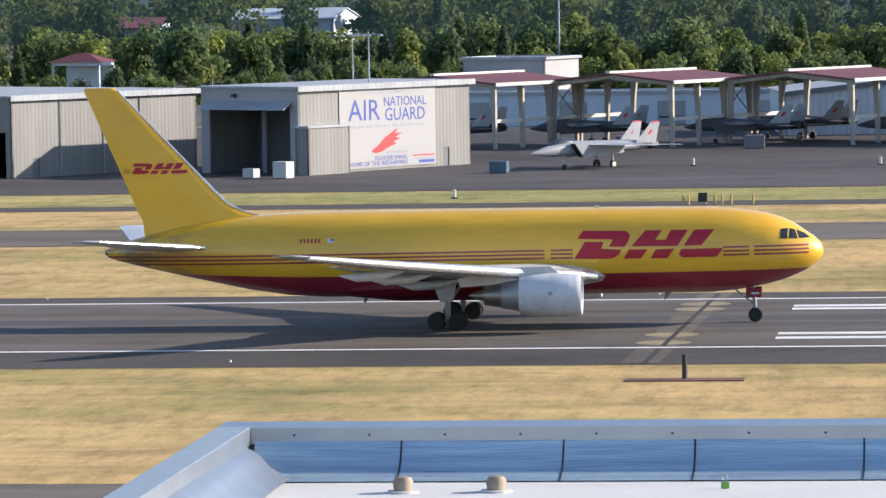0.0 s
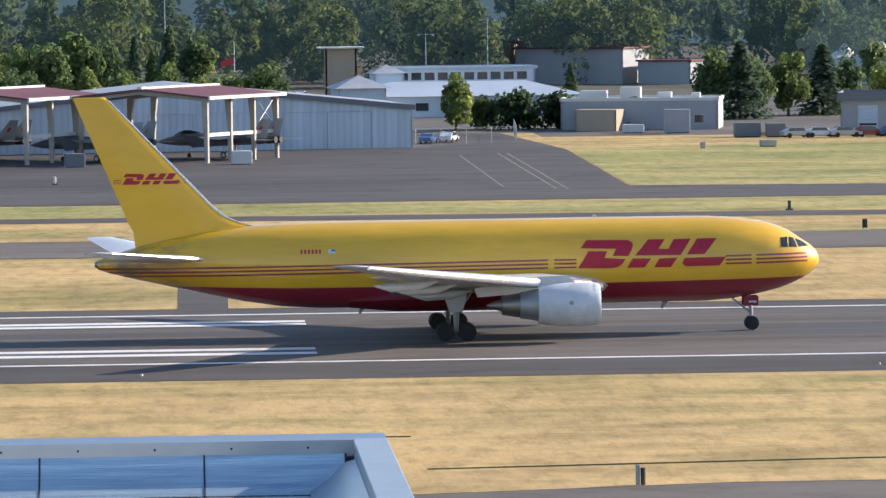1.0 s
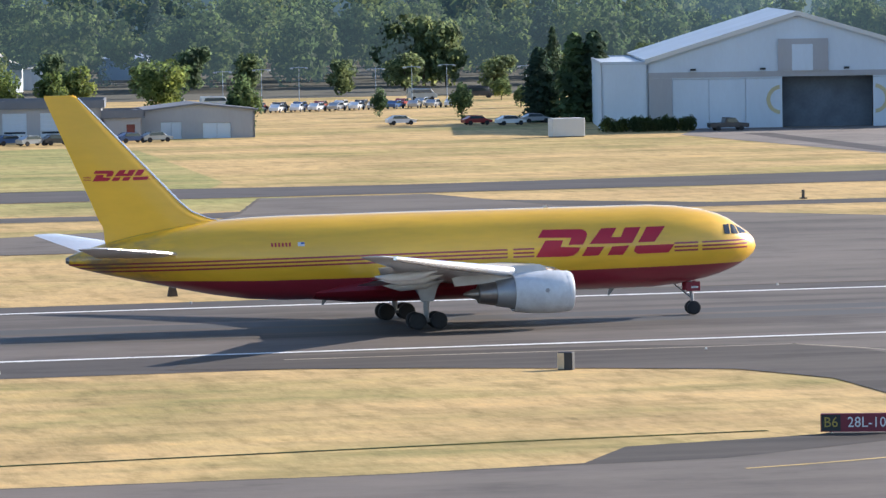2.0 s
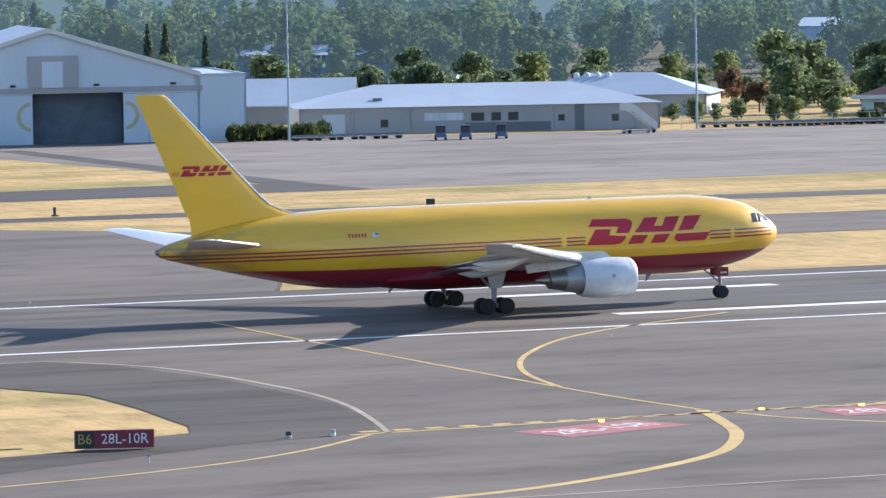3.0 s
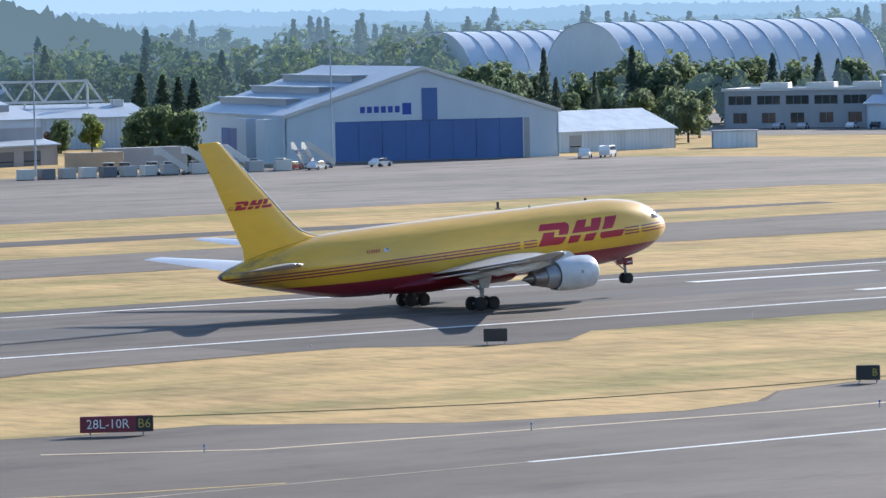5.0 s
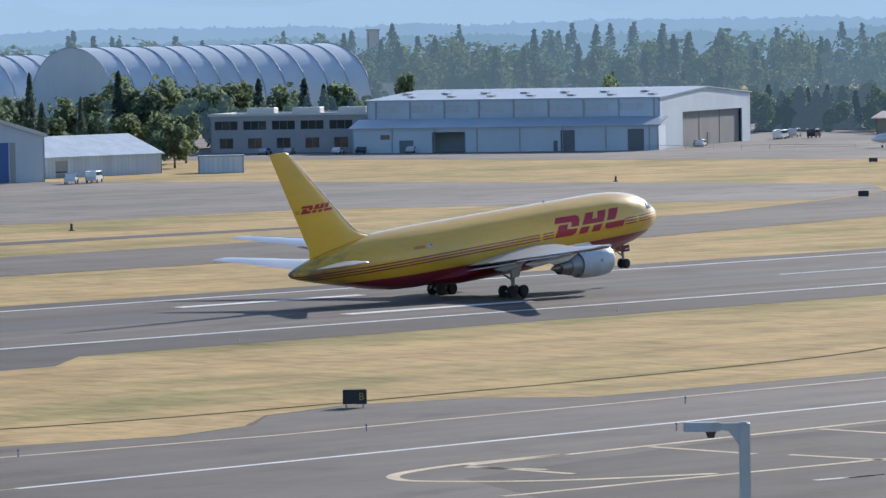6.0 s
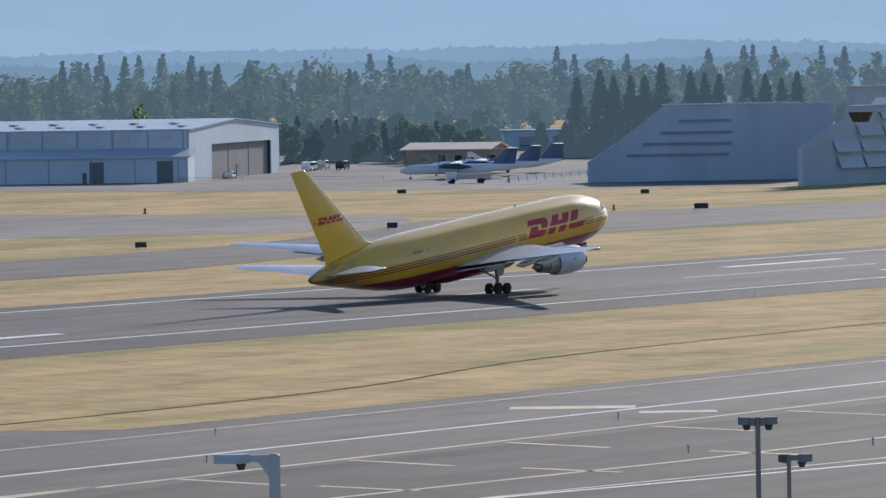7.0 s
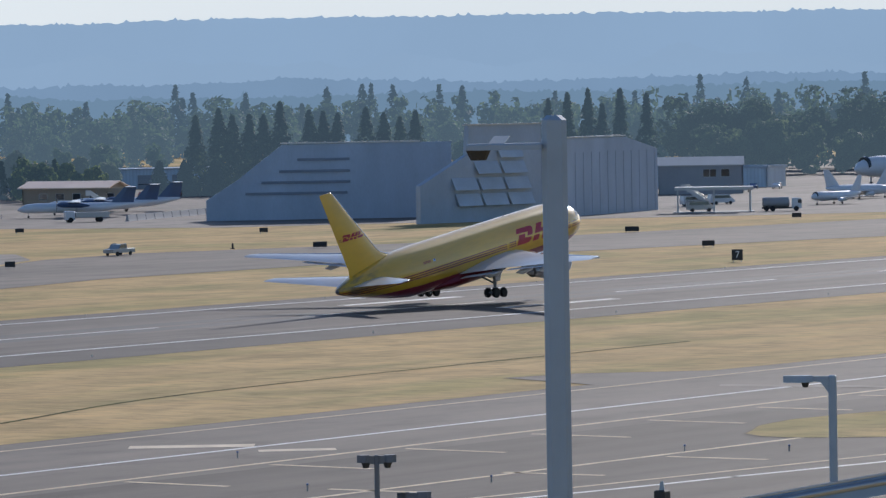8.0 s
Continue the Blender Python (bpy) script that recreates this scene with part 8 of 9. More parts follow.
def vehicle(kind, x, y, turn, colour, label, group="parked vehicles", z=0.03):
    prof, half, win, axle = PROFILES[kind]
    t = thing(kind if kind != "car" else "parked_car", pose(x, y, z, 0, 0, turn), label, kind, group)
    n = len(prof)
    s = Shape().loft([[(a, -half * 0.94, b) for a, b in prof], [(a, -half, (b - 0.7) * 0.93 + 0.68) for a, b in prof], [(a, half, (b - 0.7) * 0.93 + 0.68) for a, b in prof], [(a, half * 0.94, b) for a, b in prof]])
    part("body", s, CAR_PAINTS[colour], t)
    z0, z1, xa, xb = win
    for side in (-1, 1):
        part("window", Shape().add([(xa + 0.25, side * (half + 0.01), z0), (xb, side * (half + 0.01), z0), (xb - 0.4, side * (half * 0.985), z1), (xa + 0.4, side * (half * 0.985), z1),
                                    (xa + 0.25, side * (half - 0.1), z0), (xb, side * (half - 0.1), z0), (xb - 0.4, side * (half - 0.1), z1), (xa + 0.4, side * (half - 0.1), z1)],
                                   [(0, 1, 2, 3), (7, 6, 5, 4), (0, 4, 5, 1), (1, 5, 6, 2), (2, 6, 7, 3), (3, 7, 4, 0)]), GLASS, t, "dark side window")
        for w in (-axle, axle):
            part("wheel", Shape().tube([(w, side * (half - 0.12), 0.34), (w, side * (half + 0.04), 0.34)], 0.34, 14), TYRE, t)
        part("headlight", Shape().box(prof[2][0] - 0.12, side * half * 0.55, 0.62, prof[2][0] + 0.01, side * half * 0.85, 0.78), TRIM_WHITE, t)
    return t


def parked(kind, spots, turn, group):
    for k, (x, y) in enumerate(spots):
        c = (0, 2, 0, 1, 2, 0, 4, 0, 1, 3, 2)[int(rng.integers(0, 11))] if kind == "car" else (0, 0, 2, 1)[k % 4]
        vehicle(kind, x, y, turn + float(rng.uniform(-6, 6)), c, CAR_WORDS[c] + " " + {"car": "car parked on the ground", "pickup": "pickup truck parked by the apron", "van": "van parked by the buildings"}[kind], group)


parked("car", [(86 + 3.4 * k, 672 + 0.6 * (k % 2)) for k in range(5)], 10, "cars by the garage")
parked("car", [(102 + 3.6 * k, 668 + 0.8 * k) for k in range(6)], 20, "cars by the garage")
parked("car", [(175.9, 712.4), (180.1, 708.3), (186, 716), (166, 720)], 5, "cars behind the grass")
parked("car", [(148 + 3.6 * k, 790 + 1.2 * k) for k in range(14)], 60, "car park")
parked("car", [(150 + 3.8 * k, 802 + 1.2 * k) for k in range(12)], 60, "car park")
parked("van", [(150, 822), (158, 826), (200, 850), (212, 856)], 0, "vans in the car park")
parked("car", [(35, 668), (38, 672), (15, 905), (24, 906)], 70, "cars by the hangar")
parked("pickup", [(346.1, 662.1)], 0, "pickups by the apron")
parked("pickup", [(392 + 2.6 * k, 645 - 0.4 * k) for k in range(5)], 60, "pickups by the apron")
parked("van", [(357, 668)], 10, "vans by the apron")
parked("car", [(478, 640), (481, 637), (495.5, 639)], 20, "cars by the blue doors")
parked("pickup", [(538, 637)], 40, "pickups by the apron")
parked("van", [(544, 638)], 40, "vans by the apron")
parked("car", [(686 + 2.8 * k, 750 - 4.4 * k) for k in (0, 1, 3, 4, 6)], 30, "cars by the office")
parked("car", [(756, 692), (752, 688)], 30, "cars by the cargo hangar")
parked("van", [(809, 716), (806, 714), (820, 722), (815, 712)], 25, "vans by the cargo hangar")
parked("car", [(904, 732), (912, 728), (945, 590), (971, 604), (975, 600)], 25, "cars on the far apron")
parked("van", [(834, 533), (846, 534)], -30, "vans by the enclosure")
pick = vehicle("pickup", 587.6, 470.9, 182, 2, "silver pickup truck driving along the taxiway", "moving vehicles")
plow = vehicle("pickup", 200.7, 664.5, 0, 1, "dark utility truck before the hangar doors", "parked vehicles")


def tug(x, y, turn, label, colour, group):
    t = thing("baggage_tug", pose(x, y, 0.03, 0, 0, turn), label, "tug", group)
    part("body", Shape().block(-1.4, -0.75, 0.35, 1.4, 0.75, 1.0, 0.08), CAR_PAINTS[colour], t)
    part("cab", Shape().block(-0.9, -0.7, 1.0, 0.4, 0.7, 1.95, 0.12), GLASS, t, "dark glazed cab")
    part("cab_roof", Shape().block(-1.0, -0.75, 1.95, 0.5, 0.75, 2.05, 0.04), CAR_PAINTS[colour], t)
    for a in (-0.9, 0.9):
        for b in (-0.7, 0.7):
            part("wheel", Shape().tube([(a, b - 0.12, 0.35), (a, b + 0.12, 0.35)], 0.35, 12), TYRE, t)
    return t


for x, y in ((262.3, 643), (265.5, 641.5), (270.8, 641)):
    tug(x, y, 70, "blue-grey baggage tug parked on the apron", 4, "three parked tugs")
for k in range(9):
    tug(450 + 3.2 * k + float(rng.uniform(-1, 1)), 653 - 1.5 * k + float(rng.uniform(-2, 2)), float(rng.uniform(0, 90)), "pale baggage tug among the ground equipment", (0, 2, 0)[k % 3], "ground equipment")


def dolly(x, y, turn, n, group):
    """A train of low cargo dollies."""
    for k in range(n):
        a = radians(turn)
        t = thing("cargo_dolly", pose(x + 3.4 * k * math.cos(a), y + 3.4 * k * math.sin(a), 0.03, 0, 0, turn), "low steel cargo dolly", "dolly", group)
        part("deck", Shape().block(-1.5, -0.9, 0.4, 1.5, 0.9, 0.55, 0.03), GREY_WALL, t)
        part("rail", Shape().box(-1.5, -0.9, 0.56, 1.5, -0.84, 0.8), DARK_WALL, t)
        part("rail", Shape().box(-1.5, 0.84, 0.56, 1.5, 0.9, 0.8), DARK_WALL, t)
        for b in (-1.1, 1.1):
            part("axle", Shape().tube([(b, -0.85, 0.22), (b, 0.85, 0.22)], 0.22, 8), TYRE, t)


dolly(312, 659, -7, 10, "parked dollies"), dolly(322, 655, -5, 8, "parked dollies"), dolly(376, 650, -4, 12, "parked dollies"), dolly(380, 647, -3, 9, "parked dollies")
dolly(246, 655, 0, 5, "parked dollies")


def box_container(x, y, w, d, h, turn, material, label, name="container", group="containers"):
    t = thing(name, pose(x, y, 0.02, 0, 0, turn), label, "container", group)
    part("body", Shape().block(-w / 2, -d / 2, 0.1, w / 2, d / 2, h, 0.05), material, t)
    part("skid", Shape().box(-w / 2 + 0.1, -d / 2 + 0.1, 0, w / 2 - 0.1, d / 2 - 0.1, 0.1), DARK_STEEL, t)
    return t


box_container(174.5, 655, 4.6, 2.6, 2.6, 0, TRIM_WHITE, "white storage container with ribbed sides")
box_container(354.6, 662.3, 7.0, 2.6, 2.5, 3, TRIM_WHITE, "white cargo container trailer")
box_container(391, 677, 6.0, 4.0, 3.0, -3, TAN_WALL, "tan site cabin"), box_container(396, 672, 4.0, 2.6, 2.4, -3, TRIM_WHITE, "white container")
box_container(79.8, 677.6, 3.6, 2.2, 2.0, 0, DARK_WALL, "dark skip container"), box_container(83.6, 676.3, 2.6, 2.2, 1.9, 0, DARK_WALL, "dark skip container")
box_container(78.2, 640.7, 2.2, 1.2, 0.9, 0, STEEL_POST, "low tan utility box"), box_container(69.3, 638.1, 0.7, 0.5, 0.8, 0, STEEL_POST, "small utility box", "utility_box")
box_container(66, 700, 3.0, 1.6, 1.2, 0, TRIM_WHITE, "white low container"), box_container(72, 697, 3.6, 2.0, 3.4, 0, GREY_WALL, "pale grey cabin")
box_container(404, 694, 10, 4, 3.4, 0, TRIM_WHITE, "long white cabin"), box_container(461, 672, 9, 4, 3.2, -8, TAN_WALL, "tan store cabin"), box_container(474, 676, 14, 4, 3.6, -8, GREY_WALL, "grey store cabin")
for k in range(7):
    box_container(430 + 3.6 * k, 646 - 0.5 * k, 2.4, 1.8, 1.7, -5, (TRIM_WHITE, DARK_WALL, STEEL)[k % 3], "small cargo container on the apron")
for k in range(5):
    box_container(455 + 5.2 * k, 642 - 0.6 * k, 2.6, 2.0, 1.8, -20, (STEEL, TRIM_WHITE, BLUE_DOOR)[k % 3], "small cargo container by the equipment")
box_container(-78.6, 535.5, 2.0, 1.4, 1.9, -34, TRIM_WHITE, "white generator cart", "generator_cart"), box_container(-82.5, 537.5, 1.6, 1.2, 1.1, -34, STEEL, "grey equipment cart", "generator_cart")
box_container(-55.4, 543, 2.0, 1.2, 1.35, -10, surface("blue_cart_paint", (0.07, 0.13, 0.19), 0.5), "blue towed ground power cart", "power_cart")
for x, y in ((-30, 604), (-12, 602), (8.5, 604.5), (-46, 606)):
    box_container(x, y, 2.4, 1.6, 1.7, 10, (DARK_WALL, TRIM_WHITE)[x > 0], "equipment cart by the shelter", "equipment_cart")


def stairs(x, y, turn, group="boarding stairs"):
    t = thing("boarding_stairs", pose(x, y, 0.03, 0, 0, turn), "white wheeled boarding stairs", "stairs", group)
    s = Shape()
    for k in range(11):
        s.box(-0.8, 0.35 * k, 0.5 + 0.25 * k, 0.8, 0.35 * k + 0.4, 0.6 + 0.25 * k)
    part("steps", s, STEEL, t)
    for b in (-0.9, 0.9):
        part("side_panel", Shape().add([(b + e, yy, zz) for e in (-0.04, 0.04) for yy, zz in ((0, 0.4), (4.2, 3.3), (5.2, 3.3), (5.2, 4.4), (4.1, 4.4), (0, 1.5))],
                                       [(5, 4, 3, 2, 1, 0), (6, 7, 8, 9, 10, 11)] + [(i, (i + 1) % 6, 6 + (i + 1) % 6, 6 + i) for i in range(6)]), TRIM_WHITE, t, "white side panel")
    part("chassis", Shape().block(-0.9, 0.2, 0.25, 0.9, 5.0, 0.5, 0.05), STEEL, t)
    for a in (0.6, 4.6):
        for b in (-0.8, 0.8):
            part("wheel", Shape().tube([(b - 0.1, a, 0.28), (b + 0.1, a, 0.28)], 0.28, 10), TYRE, t)
    return t


first_stairs = stairs(296.8, 645.5, 95)
for x, y, a in [(408 + 2.3 * k, 655 + 0.4 * k, 55 + 4 * (k % 3)) for k in range(9)] + [(457, 640, 60), (463, 641, 70), (473, 644, 50), (489, 643, 60), (486, 646, 120), (800, 657, 40), (834, 530, 10)]:
    copy_thing(first_stairs, pose(x, y, 0.03, 0, 0, a))


def fence(points, h, label, step=3.0):
    t = thing("chain_fence", pose(0, 0, 0), label, "fence")
    for (x0, y0), (x1, y1) in zip(points, points[1:]):
        l = math.hypot(x1 - x0, y1 - y0)
        n = max(1, int(l / step))
        for k in range(n + 1):
            f = k / n
            part("post", Shape().tube([(x0 + (x1 - x0) * f, y0 + (y1 - y0) * f, 0), (x0 + (x1 - x0) * f, y0 + (y1 - y0) * f, h)], 0.05, 5), STEEL, t)
        part("rail", Shape().tube([(x0, y0, h), (x1, y1, h)], 0.035, 5).tube([(x0, y0, h * 0.5), (x1, y1, h * 0.5)], 0.02, 4), STEEL, t)


fence([(33, 664), (47, 668), (49, 702)], 2.2, "steel chain-link fence beside the apron")
fence([(300, 656.5), (340, 655.5), (372, 651)], 1.8, "steel fence along the apron edge")
fence([(700, 752), (745, 640)], 0.9, "low fence before the cargo hangar", 6.0)


# fighter jets
JET_GREY = surface("jet_grey_paint", (0.11, 0.12, 0.14), 0.45, vary=0.08, big=0.5, bump=0)
JET_PALE = surface("jet_pale_paint", (0.30, 0.32, 0.35), 0.4, vary=0.06, big=0.5, bump=0)


def fighter(x, y, turn, skin_, fin_, label, group):
    """A twin-finned fighter, nose along -x."""
    t = thing("fighter_jet", pose(x, y, 0.02, 0, 0, turn), label, "fighter jet", group)
    ring = lambda xx, w, h, z: [(xx, w * math.cos(2 * math.pi * k / 16), z + h * math.sin(2 * math.pi * k / 16)) for k in range(16)]
    part("fuselage", Shape().loft([ring(-9.7, 0.04, 0.04, 1.95), ring(-8.8, 0.30, 0.28, 2.02), ring(-7.6, 0.52, 0.52, 2.12), ring(-6, 0.72, 0.74, 2.26), ring(-3.5, 0.90, 0.86, 2.38),
                                   ring(-1.0, 1.25, 0.78, 2.38), ring(3, 1.35, 0.72, 2.38), ring(6.5, 1.25, 0.60, 2.42), ring(8.2, 1.0, 0.40, 2.5)]), skin_, t, "", True)
    part("canopy", Shape().loft([ring(-7.2, 0.06, 0.04, 2.62), ring(-6.4, 0.34, 0.40, 2.80), ring(-5.4, 0.44, 0.62, 2.92), ring(-4.4, 0.42, 0.58, 2.98), ring(-3.0, 0.26, 0.22, 3.05)]), GLASS, t, "dark glass canopy", True)
    for sd in (-1, 1):
        # a raked intake box beside the cockpit, its shaded mouth painted as a dark plate
        side_box = lambda xa, y0, y1, z0, z1, rake: [(xa + rake, sd * y0, z0), (xa + rake, sd * y1, z0), (xa, sd * y1, z1), (xa, sd * y0, z1)]
        part("intake", Shape().loft([side_box(-4.4, 0.75, 1.65, 1.35, 2.95, 1.3), side_box(-1.5, 0.75, 1.75, 1.5, 2.95, 0.4), side_box(3.0, 0.7, 1.7, 1.7, 2.8, 0)]), skin_, t)
        part("intake_mouth", Shape().loft([side_box(-4.44, 0.85, 1.56, 1.45, 2.86, 1.2), side_box(-4.40, 0.85, 1.56, 1.45, 2.86, 1.2)]), DARK_STEEL, t, "dark plate for the shaded intake mouth")
        part("wing", Shape().loft([[(a, sd * 1.5, 2.75 + b) for a, b in ((-2.6, 0), (0.5, 0.14), (4.2, 0.0), (0.5, -0.10))], [(a, sd * 6.5, 2.62 + b) for a, b in ((2.4, 0), (3.0, 0.05), (4.2, 0), (3.0, -0.05))]]), skin_, t)
        part("tailplane", Shape().loft([[(a, sd * 1.3, 2.45 + b) for a, b in ((6.0, 0), (7, 0.08), (9.2, 0), (7, -0.08))], [(a, sd * 4.2, 2.45 + b) for a, b in ((8.6, 0), (9, 0.03), (10.0, 0), (9, -0.03))]]), skin_, t)
        part("tail_fin", Shape().loft([[(a, sd * 1.45 + b, 2.7) for a, b in ((5.0, 0), (6.2, 0.09), (8.2, 0), (6.2, -0.09))], [(a, sd * 1.5 + b, 4.9) for a, b in ((7.3, 0), (7.8, 0.04), (8.7, 0), (7.8, -0.04))]]), fin_, t, "pale tail fin")
        part("fin_tip", Shape().loft([[(a, sd * 1.5 + b, 4.905) for a, b in ((7.25, 0), (7.8, 0.06), (8.75, 0), (7.8, -0.06))], [(a, sd * 1.5 + b, 5.08) for a, b in ((7.4, 0), (7.8, 0.04), (8.75, 0), (7.8, -0.04))]]), SIGN_RED if fin_ is skin_ else fin_, t)
        part("tail_mark", Shape().loft([[(a, sd * 1.48 + b, 3.6) for a, b in ((6.5, 0), (7.0, 0.1), (7.5, 0), (7.0, -0.1))], [(a, sd * 1.5 + b, 4.15) for a, b in ((7.1, 0), (7.4, 0.08), (7.8, 0), (7.4, -0.08))]]), SIGN_RED, t, "red tail mark")
        part("nozzle", Shape().tube([(7.8, sd * 0.62, 2.45), (9.0, sd * 0.62, 2.45)], [0.55, 0.42], 12), DARK_STEEL, t, "dark nozzle")
        part("main_leg", Shape().tube([(1.6, sd * 1.3, 2.0), (1.6, sd * 1.4, 0.4)], 0.1, 8), TRIM_WHITE, t)
        part("main_wheel", Shape().tube([(1.6, sd * 1.25, 0.45), (1.6, sd * 1.55, 0.45)], 0.45, 14), TYRE, t)
        part("wheel_hub", Shape().tube([(1.6, sd * 1.55, 0.45), (1.6, sd * 1.57, 0.45)], 0.28, 12), TRIM_WHITE, t, "white wheel hub")
    part("nose_leg", Shape().tube([(-4.6, 0, 1.8), (-4.6, 0, 0.3)], 0.08, 8), TRIM_WHITE, t)
    part("nose_wheel", Shape().tube([(-4.6, -0.1, 0.3), (-4.6, 0.1, 0.3)], 0.3, 12), TYRE, t)
    return t


fighter(-45.6, 553.5, 47, JET_PALE, JET_PALE, "pale grey twin-finned fighter jet parked on the apron", "fighter jets")
jet = fighter(-52, 622, -34, JET_GREY, JET_PALE, "dark grey fighter jet parked under a shelter", "fighter jets")
for x, y in ((-32, 620), (-10, 620), (6, 626), (-26, 634), (-70, 622)):
    copy_thing(jet, pose(x, y, 0.02, 0, 0, -34))

# airliners on the far apron
AIR_WHITE = surface("white_airliner_paint", (0.70, 0.72, 0.75), 0.35, vary=0.04, bump=0, coat=0.3)
AIR_NAVY = surface("navy_airliner_paint", (0.045, 0.085, 0.18), 0.4, vary=0.06, bump=0, coat=0.3)


def turboprop(x, y, turn, group="parked turboprops"):
    """A high-winged turboprop with a T tail, nose along -x."""
    t = thing("turboprop_airplane", pose(x, y, 0.03, 0, 0, turn), "white turboprop airliner with a navy blue tail", "airplane", group)
    ring = lambda xx, r, z: [(xx, r * math.cos(2 * math.pi * k / 16), z + r * math.sin(2 * math.pi * k / 16)) for k in range(16)]
    part("fuselage", Shape().loft([ring(-15.5, 0.1, 2.2), ring(-14.6, 0.7, 2.3), ring(-13, 1.2, 2.5), ring(-11, 1.35, 2.6), ring(7, 1.35, 2.6), ring(12, 0.9, 3.0), ring(16, 0.3, 3.5)]), AIR_WHITE, t, "", True)
    part("tail_fin", Shape().loft([[(a, b, 3.6) for a, b in ((9.5, 0), (12, 0.2), (16, 0), (12, -0.2))], [(a, b, 8.0) for a, b in ((13.5, 0), (14.5, 0.12), (16.8, 0), (14.5, -0.12))]]), AIR_NAVY, t, "navy blue tail fin")
    part("tailplane", Shape().loft([[(a, -4.4, 8.05 + b) for a, b in ((14.6, 0), (15.3, 0.1), (16.4, 0), (15.3, -0.1))], [(a, 0, 8.1 + b) for a, b in ((13.6, 0), (15, 0.16), (17, 0), (15, -0.16))],
                                    [(a, 4.4, 8.05 + b) for a, b in ((14.6, 0), (15.3, 0.1), (16.4, 0), (15.3, -0.1))]]), AIR_WHITE, t)
    part("wing", Shape().loft([[(a, -14, 4.4 + b) for a, b in ((-0.8, 0), (0, 0.12), (1.2, 0), (0, -0.12))], [(a, 0, 4.0 + b) for a, b in ((-1.8, 0), (-0.4, 0.25), (1.6, 0), (-0.4, -0.2))],
                               [(a, 14, 4.4 + b) for a, b in ((-0.8, 0), (0, 0.12), (1.2, 0), (0, -0.12))]]), AIR_WHITE, t)
    for sd in (-1, 1):
        part("engine_nacelle", Shape().tube([(-4.6, sd * 4.2, 3.5), (-3.6, sd * 4.2, 3.5), (1.5, sd * 4.2, 3.3), (4.2, sd * 4.2, 3.2)], [0.3, 0.65, 0.7, 0.2], 12), AIR_NAVY, t, "navy engine nacelle", True)
        for k in range(6):
            part("propeller_blade", Shape().box(-0.04, -0.14, 0.2, 0.04, 0.14, 2.0), DARK_STEEL, t, m=pose(-4.7, sd * 4.2, 3.5, 60 * k, 0, 0))
        part("main_leg", Shape().tube([(0.8, sd * 4.2, 2.9), (0.8, sd * 4.2, 0.5)], 0.12, 8), STEEL, t)
        part("main_wheel", Shape().tube([(0.8, sd * 4.0, 0.45), (0.8, sd * 4.4, 0.45)], 0.45, 12), TYRE, t)
    part("nose_leg", Shape().tube([(-12.5, 0, 1.5), (-12.5, 0, 0.3)], 0.08, 8), STEEL, t)
    part("nose_wheel", Shape().tube([(-12.5, -0.15, 0.32), (-12.5, 0.15, 0.32)], 0.32, 10), TYRE, t)
    return t


tpr = turboprop(757, 631, -52)
tpr.scale = (0.74, 0.74, 0.74)
for x, y in ((777, 641), (797, 651)):
    copy_thing(tpr, pose(x, y, 0.03, 0, 0, -52)).scale = (0.74, 0.74, 0.74)


